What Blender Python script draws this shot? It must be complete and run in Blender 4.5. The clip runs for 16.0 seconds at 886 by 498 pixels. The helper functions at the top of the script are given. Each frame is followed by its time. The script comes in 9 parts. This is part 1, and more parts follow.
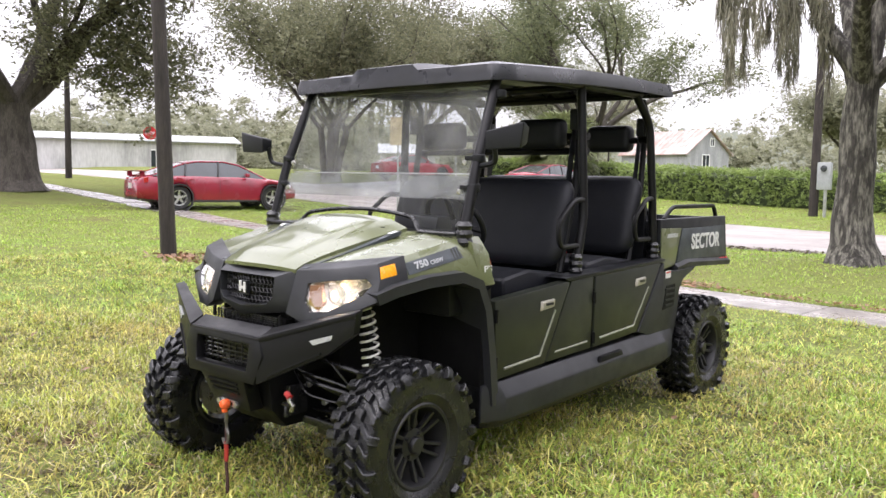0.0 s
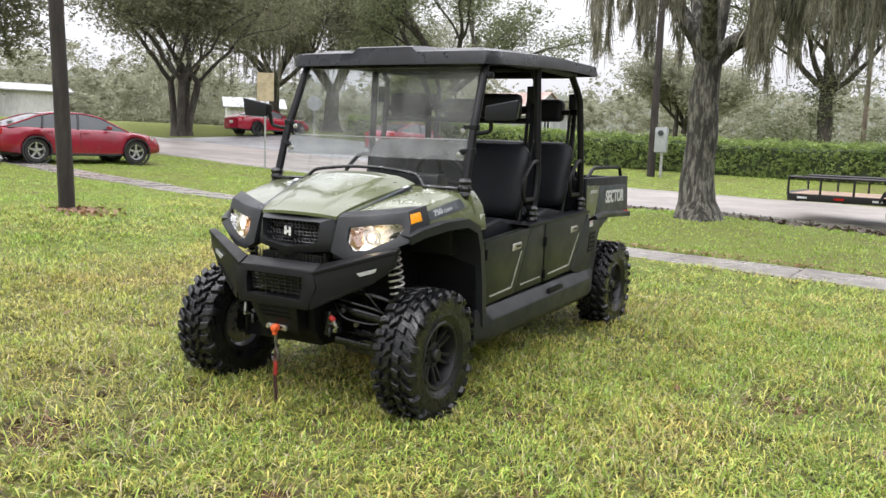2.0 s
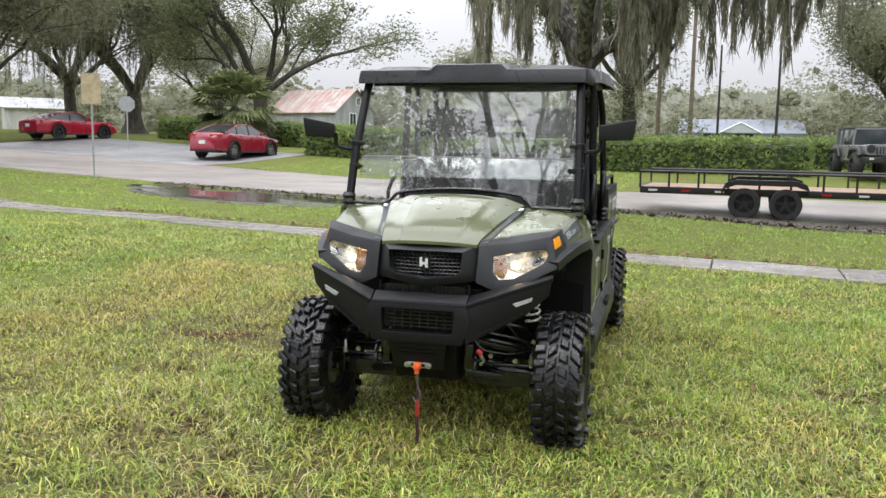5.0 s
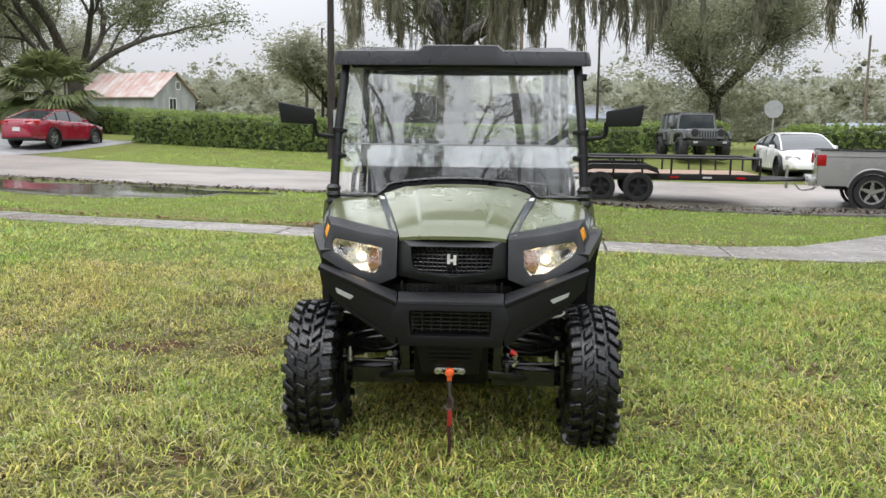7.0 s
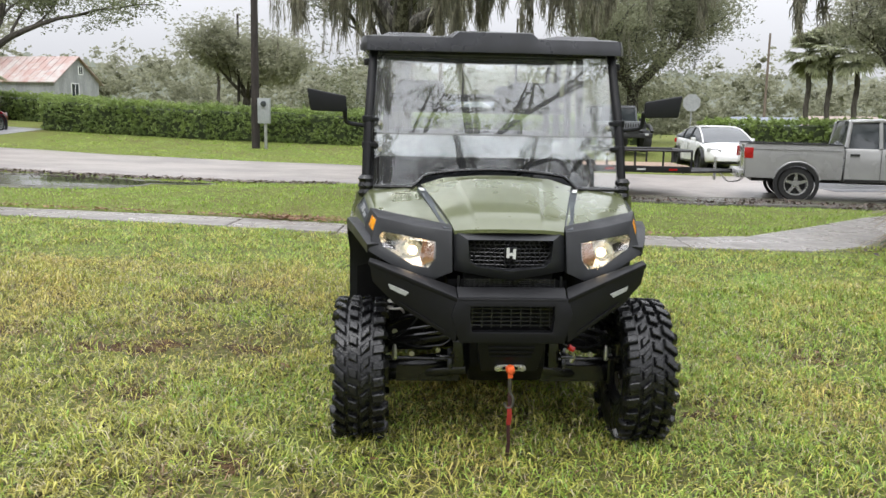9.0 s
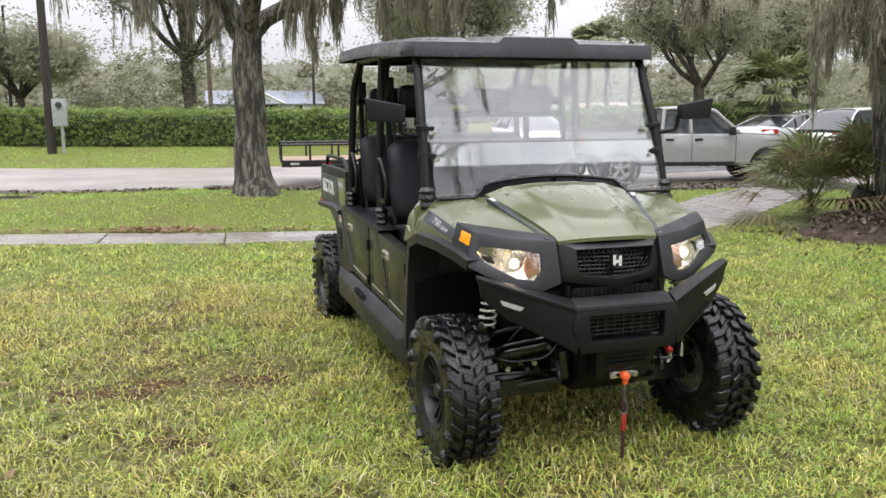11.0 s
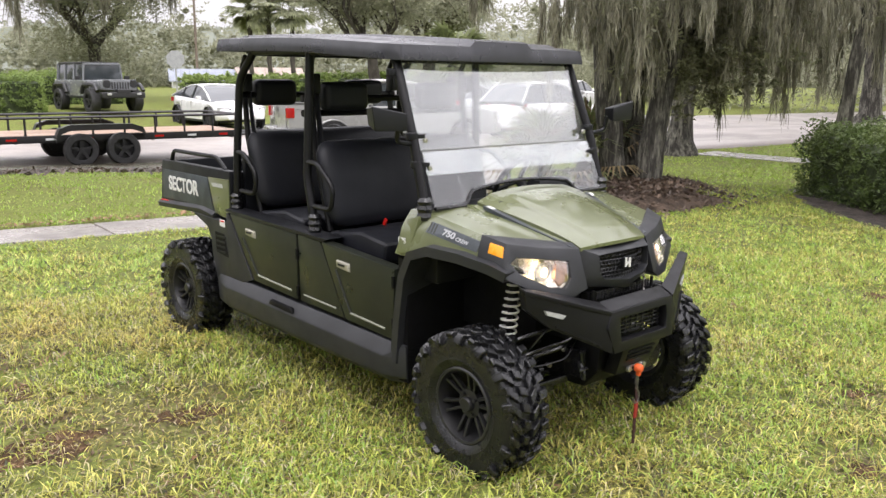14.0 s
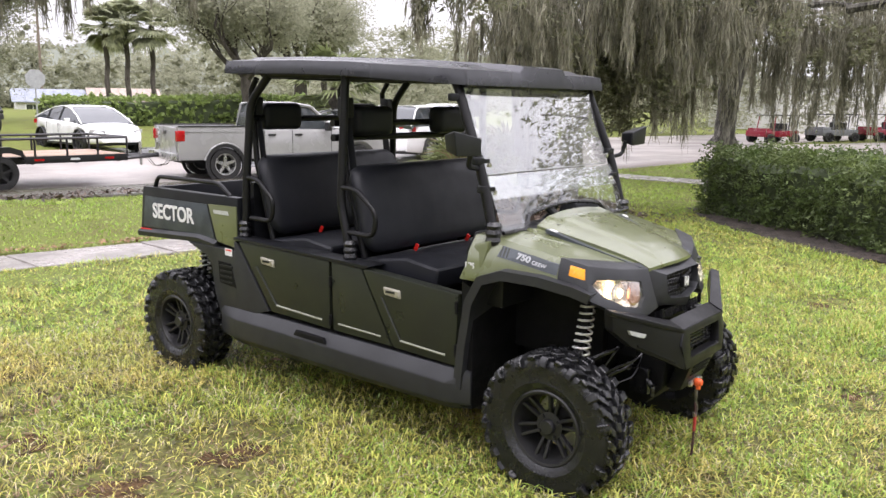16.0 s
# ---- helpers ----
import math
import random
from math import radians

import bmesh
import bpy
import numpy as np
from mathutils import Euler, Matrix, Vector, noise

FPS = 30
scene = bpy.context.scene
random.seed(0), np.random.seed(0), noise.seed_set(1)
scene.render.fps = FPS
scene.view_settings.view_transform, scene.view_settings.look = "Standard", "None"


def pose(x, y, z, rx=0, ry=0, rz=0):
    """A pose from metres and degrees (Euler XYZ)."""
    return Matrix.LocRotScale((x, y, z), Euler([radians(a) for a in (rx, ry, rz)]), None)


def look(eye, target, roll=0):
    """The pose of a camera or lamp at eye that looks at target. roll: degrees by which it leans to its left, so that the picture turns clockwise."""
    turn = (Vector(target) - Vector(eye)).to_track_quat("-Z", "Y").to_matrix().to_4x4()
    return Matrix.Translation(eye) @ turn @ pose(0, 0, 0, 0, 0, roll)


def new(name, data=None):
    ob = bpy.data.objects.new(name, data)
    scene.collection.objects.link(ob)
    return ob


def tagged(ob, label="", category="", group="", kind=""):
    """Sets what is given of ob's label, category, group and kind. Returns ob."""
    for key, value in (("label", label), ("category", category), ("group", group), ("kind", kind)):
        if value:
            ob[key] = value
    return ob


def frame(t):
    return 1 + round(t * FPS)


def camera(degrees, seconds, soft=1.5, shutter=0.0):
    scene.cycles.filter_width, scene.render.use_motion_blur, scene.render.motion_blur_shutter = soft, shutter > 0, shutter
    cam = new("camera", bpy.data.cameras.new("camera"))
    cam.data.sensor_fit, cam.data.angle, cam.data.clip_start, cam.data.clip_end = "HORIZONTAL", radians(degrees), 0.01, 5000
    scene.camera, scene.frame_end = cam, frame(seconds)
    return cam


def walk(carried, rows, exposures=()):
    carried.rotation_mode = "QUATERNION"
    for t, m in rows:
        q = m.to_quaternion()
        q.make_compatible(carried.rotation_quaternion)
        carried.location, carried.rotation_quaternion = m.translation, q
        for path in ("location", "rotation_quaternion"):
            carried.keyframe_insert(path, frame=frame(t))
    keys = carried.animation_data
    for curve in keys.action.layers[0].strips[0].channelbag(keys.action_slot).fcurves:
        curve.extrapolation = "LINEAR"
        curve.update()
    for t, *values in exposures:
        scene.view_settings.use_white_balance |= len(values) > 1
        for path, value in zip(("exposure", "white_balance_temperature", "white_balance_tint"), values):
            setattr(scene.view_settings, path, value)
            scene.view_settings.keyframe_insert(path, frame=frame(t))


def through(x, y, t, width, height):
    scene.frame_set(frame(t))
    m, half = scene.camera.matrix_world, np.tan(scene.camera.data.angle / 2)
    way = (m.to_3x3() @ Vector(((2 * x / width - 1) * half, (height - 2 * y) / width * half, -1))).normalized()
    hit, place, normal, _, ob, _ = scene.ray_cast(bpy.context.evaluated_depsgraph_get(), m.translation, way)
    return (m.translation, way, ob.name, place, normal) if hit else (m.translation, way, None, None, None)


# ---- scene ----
cam = camera(56.1, 16.0)
METRES, EYE, TILT, LEAN, TURN = 8.679, 1.407, 0.0, 0.0, 44.2
ROWS = [
    (0.0, 0.0, 0.0, 0.0, 0.08, -4.75, -0.94),
    (0.5, -0.0299, -0.0327, -0.0039, -3.51, -6.4, -0.53),
    (1.0, -0.058, -0.065, -0.0015, -6.39, -6.85, -0.53),
    (1.5, -0.0737, -0.0877, 0.002, -8.09, -8.22, -0.79),
    (2.0, -0.1006, -0.0919, 0.0022, -10.71, -7.41, -2.02),
    (2.5, -0.1343, -0.0858, 0.0054, -14.91, -8.19, -1.91),
    (3.0, -0.1586, -0.0694, 0.006, -18.0, -8.6, -1.96),
    (3.5, -0.1937, -0.0618, 0.0076, -19.28, -8.46, -1.4),
    (4.0, -0.2287, -0.056, 0.0099, -20.17, -7.74, -1.15),
    (6.5, -0.3484, 0.0475, 0.0143, -34.34, -7.97, -0.56),
    (7.0, -0.3551, 0.0701, 0.0124, -36.83, -8.16, -0.57),
    (7.5, -0.359, 0.0839, 0.0134, -38.68, -8.34, -0.67),
    (8.0, -0.3624, 0.0887, 0.0132, -39.89, -8.5, -0.86),
    (8.5, -0.3806, 0.1047, 0.0107, -41.08, -8.69, -1.03),
    (11.0, -0.4898, 0.2582, 0.0188, -57.55, -9.15, 0.45),
    (11.5, -0.509, 0.2906, 0.0234, -62.75, -9.7, 1.19),
    (12.0, -0.5146, 0.3205, 0.0268, -67.14, -10.04, 0.65),
    (12.5, -0.526, 0.3491, 0.0303, -71.3, -10.65, 0.12),
    (13.0, -0.5349, 0.3773, 0.0342, -74.78, -10.87, 0.11),
    (13.5, -0.5382, 0.4066, 0.0389, -78.13, -11.42, 0.15),
    (14.0, -0.5428, 0.4382, 0.0421, -81.4, -11.59, -0.38),
    (14.5, -0.5525, 0.4689, 0.046, -81.86, -12.1, 0.11),
    (15.0, -0.5524, 0.4946, 0.0459, -84.41, -10.96, 0.46),
    (15.5, -0.553, 0.5228, 0.0442, -88.06, -9.84, -0.43),
    (16.0, -0.5483, 0.5505, 0.0421, -91.11, -9.97, -0.78),
]
walk(cam, [(t, pose(0, 0, EYE, TILT, LEAN, TURN) @ pose(METRES * x, METRES * y, METRES * z, 90 + pitch, roll, yaw)) for t, x, y, z, yaw, pitch, roll in ROWS],
     exposures=[(0.0, 0.60, 6450, 18), (0.5, 0.49, 6450, 16), (2.0, 0.28, 6450, 12), (4.0, 0.14, 6430, 10), (7.0, -0.02, 6400, 9), (8.5, 0.0, 6400, 9), (11.0, 0.17, 6480, 12), (13.5, 0.37, 6600, 14), (16.0, 0.48, 6450, 18)])

# ---------------------------------------------------------------- world and light
world = bpy.data.worlds.new("overcast_sky")
scene.world = world
world.use_nodes = True
wt = world.node_tree
wt.nodes.clear()
w_out = wt.nodes.new("ShaderNodeOutputWorld")
w_bg = wt.nodes.new("ShaderNodeBackground")
w_sky = wt.nodes.new("ShaderNodeTexSky")
w_sky.sky_type = "NISHITA"
w_sky.sun_disc = False
w_sky.sun_elevation, w_sky.sun_rotation = radians(55), radians(200)
w_sky.dust_density = 6.0
w_hsv = wt.nodes.new("ShaderNodeHueSaturation")
w_hsv.inputs["Saturation"].default_value = 0.25
w_hsv.inputs["Value"].default_value = 0.06
w_co = wt.nodes.new("ShaderNodeTexCoord")
w_sep = wt.nodes.new("ShaderNodeSeparateXYZ")
# cloud cover: zenith about three times as bright as the horizon
w_map = wt.nodes.new("ShaderNodeMapRange")
w_map.inputs["From Min"].default_value, w_map.inputs["From Max"].default_value = 0.0, 1.0
w_map.inputs["To Min"].default_value, w_map.inputs["To Max"].default_value = 0.68, 3.3
w_noise = wt.nodes.new("ShaderNodeTexNoise")
w_noise.inputs["Scale"].default_value, w_noise.inputs["Detail"].default_value = 2.2, 5.0
w_nmap = wt.nodes.new("ShaderNodeMapRange")
w_nmap.inputs["To Min"].default_value, w_nmap.inputs["To Max"].default_value = 0.86, 1.14
w_mul = wt.nodes.new("ShaderNodeMath")
w_mul.operation = "MULTIPLY"
w_col = wt.nodes.new("ShaderNodeMix")
w_col.data_type, w_col.blend_type = "RGBA", "MULTIPLY"
w_col.inputs["Factor"].default_value = 1.0
w_col.inputs["A"].default_value = (0.995, 1.0, 1.05, 1)
w_add = wt.nodes.new("ShaderNodeMix")
w_add.data_type, w_add.blend_type = "RGBA", "MIX"
w_add.inputs["Factor"].default_value = 0.12
wt.links.new(w_co.outputs["Generated"], w_sep.inputs[0])
wt.links.new(w_sep.outputs["Z"], w_map.inputs["Value"])
wt.links.new(w_co.outputs["Generated"], w_noise.inputs["Vector"])
wt.links.new(w_noise.outputs["Fac"], w_nmap.inputs["Value"])
wt.links.new(w_map.outputs[0], w_mul.inputs[0])
wt.links.new(w_nmap.outputs[0], w_mul.inputs[1])
wt.links.new(w_mul.outputs[0], w_col.inputs["B"])
wt.links.new(w_sky.outputs[0], w_hsv.inputs["Color"])
wt.links.new(w_col.outputs["Result"], w_add.inputs["A"])
wt.links.new(w_hsv.outputs["Color"], w_add.inputs["B"])
wt.links.new(w_add.outputs["Result"], w_bg.inputs["Color"])
w_bg.inputs["Strength"].default_value = 1.0
wt.links.new(w_bg.outputs[0], w_out.inputs["Surface"])

sun = new("sun", bpy.data.lights.new("sun", "SUN"))
sun.data.energy, sun.data.angle, sun.data.color = 1.3, radians(40), (1.0, 0.98, 0.95)
sun.matrix_world = look((-6, -14, 24), (0, 0, 0))


# ---------------------------------------------------------------- materials
def material(name, base, rough=0.6, metal=0.0, var=0.25, scale=8.0, fine=0.15, fine_scale=120.0, bump=0.1, bump_scale=60.0,
             second=None, coat=0.0, spec=0.5, per_object=0.0, per_island=0.0, rough_var=0.1, trans=0.0, emit=None, mix_lo=0.42, mix_hi=0.62, stretch=(1, 1, 1)):
    """A principled surface whose colour varies at two scales, with fine relief."""
    m = bpy.data.materials.new(name)
    m.use_nodes = True
    t = m.node_tree
    b = t.nodes["Principled BSDF"]
    co = t.nodes.new("ShaderNodeTexCoord")
    mp = t.nodes.new("ShaderNodeMapping")
    mp.inputs["Scale"].default_value = stretch
    t.links.new(co.outputs["Object"], mp.inputs["Vector"])
    big = t.nodes.new("ShaderNodeTexNoise")
    big.inputs["Scale"].default_value, big.inputs["Detail"].default_value, big.inputs["Roughness"].default_value = scale, 5.0, 0.6
    t.links.new(mp.outputs[0], big.inputs["Vector"])
    ramp = t.nodes.new("ShaderNodeMapRange")
    ramp.inputs["From Min"].default_value, ramp.inputs["From Max"].default_value = mix_lo, mix_hi
    t.links.new(big.outputs["Fac"], ramp.inputs["Value"])
    mix = t.nodes.new("ShaderNodeMix")
    mix.data_type = "RGBA"
    other = second if second else tuple(max(0.0, c * (1 - var)) for c in base)
    mix.inputs["A"].default_value = (*base, 1)
    mix.inputs["B"].default_value = (*other, 1)
    t.links.new(ramp.outputs[0], mix.inputs["Factor"])
    small = t.nodes.new("ShaderNodeTexNoise")
    small.inputs["Scale"].default_value, small.inputs["Detail"].default_value = fine_scale, 3.0
    t.links.new(mp.outputs[0], small.inputs["Vector"])
    sm = t.nodes.new("ShaderNodeMapRange")
    sm.inputs["From Min"].default_value, sm.inputs["From Max"].default_value = 0.3, 0.7
    sm.inputs["To Min"].default_value, sm.inputs["To Max"].default_value = 1 - fine, 1 + fine
    t.links.new(small.outputs["Fac"], sm.inputs["Value"])
    last = sm.outputs[0]
    for use, node, sock in ((per_object, "ShaderNodeObjectInfo", "Random"), (per_island, "ShaderNodeNewGeometry", "Random Per Island")):
        if use:
            oi = t.nodes.new(node)
            om = t.nodes.new("ShaderNodeMapRange")
            om.inputs["To Min"].default_value, om.inputs["To Max"].default_value = 1 - use, 1 + use
            t.links.new(oi.outputs[sock], om.inputs["Value"])
            mm = t.nodes.new("ShaderNodeMath")
            mm.operation = "MULTIPLY"
            t.links.new(last, mm.inputs[0])
            t.links.new(om.outputs[0], mm.inputs[1])
            last = mm.outputs[0]
    mul = t.nodes.new("ShaderNodeMix")
    mul.data_type, mul.blend_type = "RGBA", "MULTIPLY"
    mul.inputs["Factor"].default_value = 1.0
    t.links.new(mix.outputs["Result"], mul.inputs["A"])
    t.links.new(last, mul.inputs["B"])
    t.links.new(mul.outputs["Result"], b.inputs["Base Color"])
    rr = t.nodes.new("ShaderNodeMapRange")
    rr.inputs["From Min"].default_value, rr.inputs["From Max"].default_value = 0.3, 0.7
    rr.inputs["To Min"].default_value, rr.inputs["To Max"].default_value = max(0.02, rough - rough_var), min(1.0, rough + rough_var)
    t.links.new(big.outputs["Fac"], rr.inputs["Value"])
    t.links.new(rr.outputs[0], b.inputs["Roughness"])
    b.inputs["Metallic"].default_value = metal
    b.inputs["Coat Weight"].default_value = coat
    b.inputs["Coat Roughness"].default_value = 0.06
    b.inputs["Specular IOR Level"].default_value = spec
    if trans:
        b.inputs["Transmission Weight"].default_value = trans
    if emit:
        b.inputs["Emission Color"].default_value = (*emit[0], 1)
        b.inputs["Emission Strength"].default_value = emit[1]
    if bump:
        bn = t.nodes.new("ShaderNodeTexNoise")
        bn.inputs["Scale"].default_value, bn.inputs["Detail"].default_value = bump_scale, 4.0
        t.links.new(mp.outputs[0], bn.inputs["Vector"])
        bp = t.nodes.new("ShaderNodeBump")
        bp.inputs["Strength"].default_value = bump
        bp.inputs["Distance"].default_value = 0.6 / bump_scale
        t.links.new(bn.outputs["Fac"], bp.inputs["Height"])
        t.links.new(bp.outputs[0], b.inputs["Normal"])
    return m


def leaf_material(name, base, second, sheen=0.45, through=0.35, island=0.35):
    """Leaves: a gloss surface over one that lets light through."""
    m = material(name, base, rough=sheen, second=second, scale=1.3, fine=0.2, fine_scale=9.0, bump=0, per_island=island, mix_lo=0.35, mix_hi=0.65)
    t = m.node_tree
    b = t.nodes["Principled BSDF"]
    out = t.nodes["Material Output"]
    tr = t.nodes.new("ShaderNodeBsdfTranslucent")
    src = b.inputs["Base Color"].links[0].from_socket
    t.links.new(src, tr.inputs["Color"])
    mx = t.nodes.new("ShaderNodeMixShader")
    mx.inputs[0].default_value = through
    t.links.new(b.outputs[0], mx.inputs[1])
    t.links.new(tr.outputs[0], mx.inputs[2])
    t.links.new(mx.outputs[0], out.inputs["Surface"])
    return m


def glass_material(name, tint=(0.9, 0.93, 0.92), clear=0.85, rough=0.03, haze=0.0):
    """Thin pane: partly clear, partly mirror."""
    m = bpy.data.materials.new(name)
    m.use_nodes = True
    t = m.node_tree
    t.nodes.clear()
    out = t.nodes.new("ShaderNodeOutputMaterial")
    tr = t.nodes.new("ShaderNodeBsdfTransparent")
    tr.inputs["Color"].default_value = (*tint, 1)
    gl = t.nodes.new("ShaderNodeBsdfGlossy")
    gl.inputs["Roughness"].default_value = rough
    gl.inputs["Color"].default_value = (1, 1, 1, 1)
    lw = t.nodes.new("ShaderNodeLayerWeight")
    lw.inputs["Blend"].default_value = 0.5
    pw = t.nodes.new("ShaderNodeMath")
    pw.operation = "POWER"
    pw.inputs[1].default_value = 2.6
    mr = t.nodes.new("ShaderNodeMapRange")
    mr.inputs["To Min"].default_value, mr.inputs["To Max"].default_value = 1 - clear, 1.0
    t.links.new(lw.outputs["Facing"], pw.inputs[0])
    t.links.new(pw.outputs[0], mr.inputs["Value"])
    mx = t.nodes.new("ShaderNodeMixShader")
    t.links.new(mr.outputs[0], mx.inputs[0])
    t.links.new(tr.outputs[0], mx.inputs[1])
    t.links.new(gl.outputs[0], mx.inputs[2])
    if haze:  # film of fine drops and dust
        df = t.nodes.new("ShaderNodeBsdfDiffuse")
        df.inputs["Color"].default_value = (0.8, 0.8, 0.8, 1)
        co = t.nodes.new("ShaderNodeTexCoord")
        nz = t.nodes.new("ShaderNodeTexNoise")
        nz.inputs["Scale"].default_value = 7.0
        nz.inputs["Detail"].default_value = 6.0
        rg = t.nodes.new("ShaderNodeMapRange")
        rg.inputs["From Min"].default_value, rg.inputs["From Max"].default_value = 0.35, 0.75
        rg.inputs["To Min"].default_value, rg.inputs["To Max"].default_value = haze * 0.5, haze * 1.6
        hz = t.nodes.new("ShaderNodeMixShader")
        t.links.new(co.outputs["Object"], nz.inputs["Vector"])
        t.links.new(nz.outputs[0], rg.inputs["Value"])
        t.links.new(rg.outputs[0], hz.inputs[0])
        t.links.new(mx.outputs[0], hz.inputs[1])
        t.links.new(df.outputs[0], hz.inputs[2])
        mx = hz
    t.links.new(mx.outputs[0], out.inputs["Surface"])
    return m


M_SOIL = material("lawn_soil", (0.128, 0.150, 0.040), rough=0.95, second=(0.118, 0.104, 0.046), scale=0.9, fine=0.45, fine_scale=28.0, bump=0.6, bump_scale=22.0, mix_lo=0.5, mix_hi=0.72, spec=0.08)
M_ROAD = material("worn_road", (0.285, 0.252, 0.230), rough=0.45, second=(0.205, 0.185, 0.170), scale=0.35, fine=0.18, fine_scale=40.0, bump=0.2, bump_scale=60.0, rough_var=0.15)
M_WALK = material("wet_concrete", (0.27, 0.245, 0.225), rough=0.3, second=(0.16, 0.145, 0.13), scale=1.6, fine=0.15, fine_scale=50.0, bump=0.25, bump_scale=45.0, per_object=0.10, rough_var=0.2)
M_BARK = material("oak_bark", (0.125, 0.118, 0.098), rough=0.9, second=(0.032, 0.029, 0.024), scale=11.0, fine=0.6, fine_scale=34.0, bump=1.0, bump_scale=20.0, stretch=(1, 1, 0.22), mix_lo=0.42, mix_hi=0.54)
M_BARK_FAR = material("dark_bark", (0.075, 0.066, 0.055), rough=0.9, second=(0.042, 0.036, 0.03), scale=5.0, fine=0.3, fine_scale=30.0, bump=0.5, bump_scale=14.0, stretch=(1, 1, 0.3))
M_LEAF = leaf_material("oak_leaves", (0.215, 0.22, 0.13), (0.15, 0.155, 0.092), sheen=0.65, through=0.5)
M_LEAF_B = leaf_material("bright_leaves", (0.21, 0.23, 0.125), (0.15, 0.17, 0.095), sheen=0.65, through=0.5)
# Far foliage: distance haze is put into these paler, greyer leaf colours.
M_LEAF_HAZE = leaf_material("leaves_haze_tint", (0.25, 0.26, 0.17), (0.19, 0.20, 0.125), sheen=0.9, through=0.5, island=0.15)
M_LEAF_FAR_HAZE = leaf_material("far_leaves_haze_tint", (0.36, 0.365, 0.265), (0.29, 0.295, 0.21), sheen=0.95, through=0.5, island=0.12)
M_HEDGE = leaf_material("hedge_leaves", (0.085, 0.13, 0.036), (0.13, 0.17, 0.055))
# Brighter copy of the hedge leaves: light on the far hedges is in the colour.
M_HEDGE_SUN = leaf_material("hedge_leaves_sun_tint", (0.30, 0.385, 0.115), (0.16, 0.225, 0.068), through=0.42, island=0.3)
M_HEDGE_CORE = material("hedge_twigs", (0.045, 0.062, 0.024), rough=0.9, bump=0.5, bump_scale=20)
M_MOSS = leaf_material("hanging_moss", (0.29, 0.275, 0.205), (0.155, 0.15, 0.108), sheen=0.8, through=0.25)
M_PALM = leaf_material("palm_fronds", (0.19, 0.22, 0.09), (0.12, 0.145, 0.06))
# Fronds of far palms, lightened to carry the haze in their colour.
M_PALM_HAZE = leaf_material("palm_fronds_haze_tint", (0.38, 0.40, 0.27), (0.29, 0.305, 0.20), sheen=0.9, through=0.6)
M_PALM_DRY = leaf_material("dry_palm_fronds", (0.24, 0.19, 0.10), (0.15, 0.11, 0.065))
M_GRASS = leaf_material("grass_blades", (0.335, 0.390, 0.078), (0.500, 0.425, 0.130), sheen=0.20, through=0.3, island=0.6)
# Low blades whose dark colour stands in for shade in the gaps of the lawn.
M_UNDER_SHADE = leaf_material("undergrowth_gap_shade", (0.066, 0.080, 0.020), (0.092, 0.068, 0.030), sheen=0.5, through=0.3, island=0.6)
M_LITTER = leaf_material("leaf_litter_pieces", (0.10, 0.068, 0.046), (0.055, 0.038, 0.027), through=0.1, island=0.5)
M_DEAD = leaf_material("dead_blades", (0.27, 0.165, 0.088), (0.10, 0.062, 0.034), sheen=0.5, through=0.2, island=0.6)
M_VERGE = leaf_material("verge_blades", (0.25, 0.40, 0.070), (0.34, 0.43, 0.085), sheen=0.22, through=0.3, island=0.35)
M_DRYLEAF = leaf_material("fallen_leaves", (0.26, 0.14, 0.07), (0.17, 0.09, 0.05), through=0.15)
M_SOILBED = material("dark_wet_soil", (0.045, 0.034, 0.027), rough=0.85, second=(0.022, 0.017, 0.014), scale=7.0, fine=0.5, fine_scale=50, bump=0.9, bump_scale=30)
M_MULCH = material("leaf_litter", (0.075, 0.050, 0.034), rough=0.9, second=(0.04, 0.028, 0.02), scale=9.0, fine=0.4, fine_scale=60, bump=0.9, bump_scale=30)
M_POLE = material("creosote_pole", (0.030, 0.023, 0.019), rough=0.75, second=(0.017, 0.013, 0.011), scale=9.0, fine=0.3, fine_scale=60, bump=0.6, bump_scale=30, stretch=(1, 1, 0.15))
M_POLE_OLD = material("weathered_pole", (0.17, 0.135, 0.105), rough=0.85, second=(0.11, 0.085, 0.066), scale=9.0, fine=0.3, fine_scale=60, bump=0.6, bump_scale=30, stretch=(1, 1, 0.15))
M_WATER = material("puddle_water", (0.07, 0.065, 0.055), rough=0.03, bump=0.02, bump_scale=8, rough_var=0.02, spec=0.6)
M_STRAW = leaf_material("straw_blades", (0.56, 0.50, 0.30), (0.42, 0.35, 0.19), sheen=0.5, through=0.2)


# ---------------------------------------------------------------- mesh helpers
def finish(name, bm, mat, parent=None, label="", angle=35):
    me = bpy.data.meshes.new(name)
    bm.to_mesh(me)
    bm.free()
    me.polygons.foreach_set("use_smooth", [True] * len(me.polygons))
    me.set_sharp_from_angle(angle=radians(angle))
    for one in (mat if isinstance(mat, (list, tuple)) else [mat]):
        me.materials.append(one)
    ob = new(name, me)
    if parent is not None:
        ob.parent = parent
    if label:
        ob["label"] = label
    return ob


def part(name, bm, mat, parent, label=""):
    return finish(name, bm, mat, parent, label)


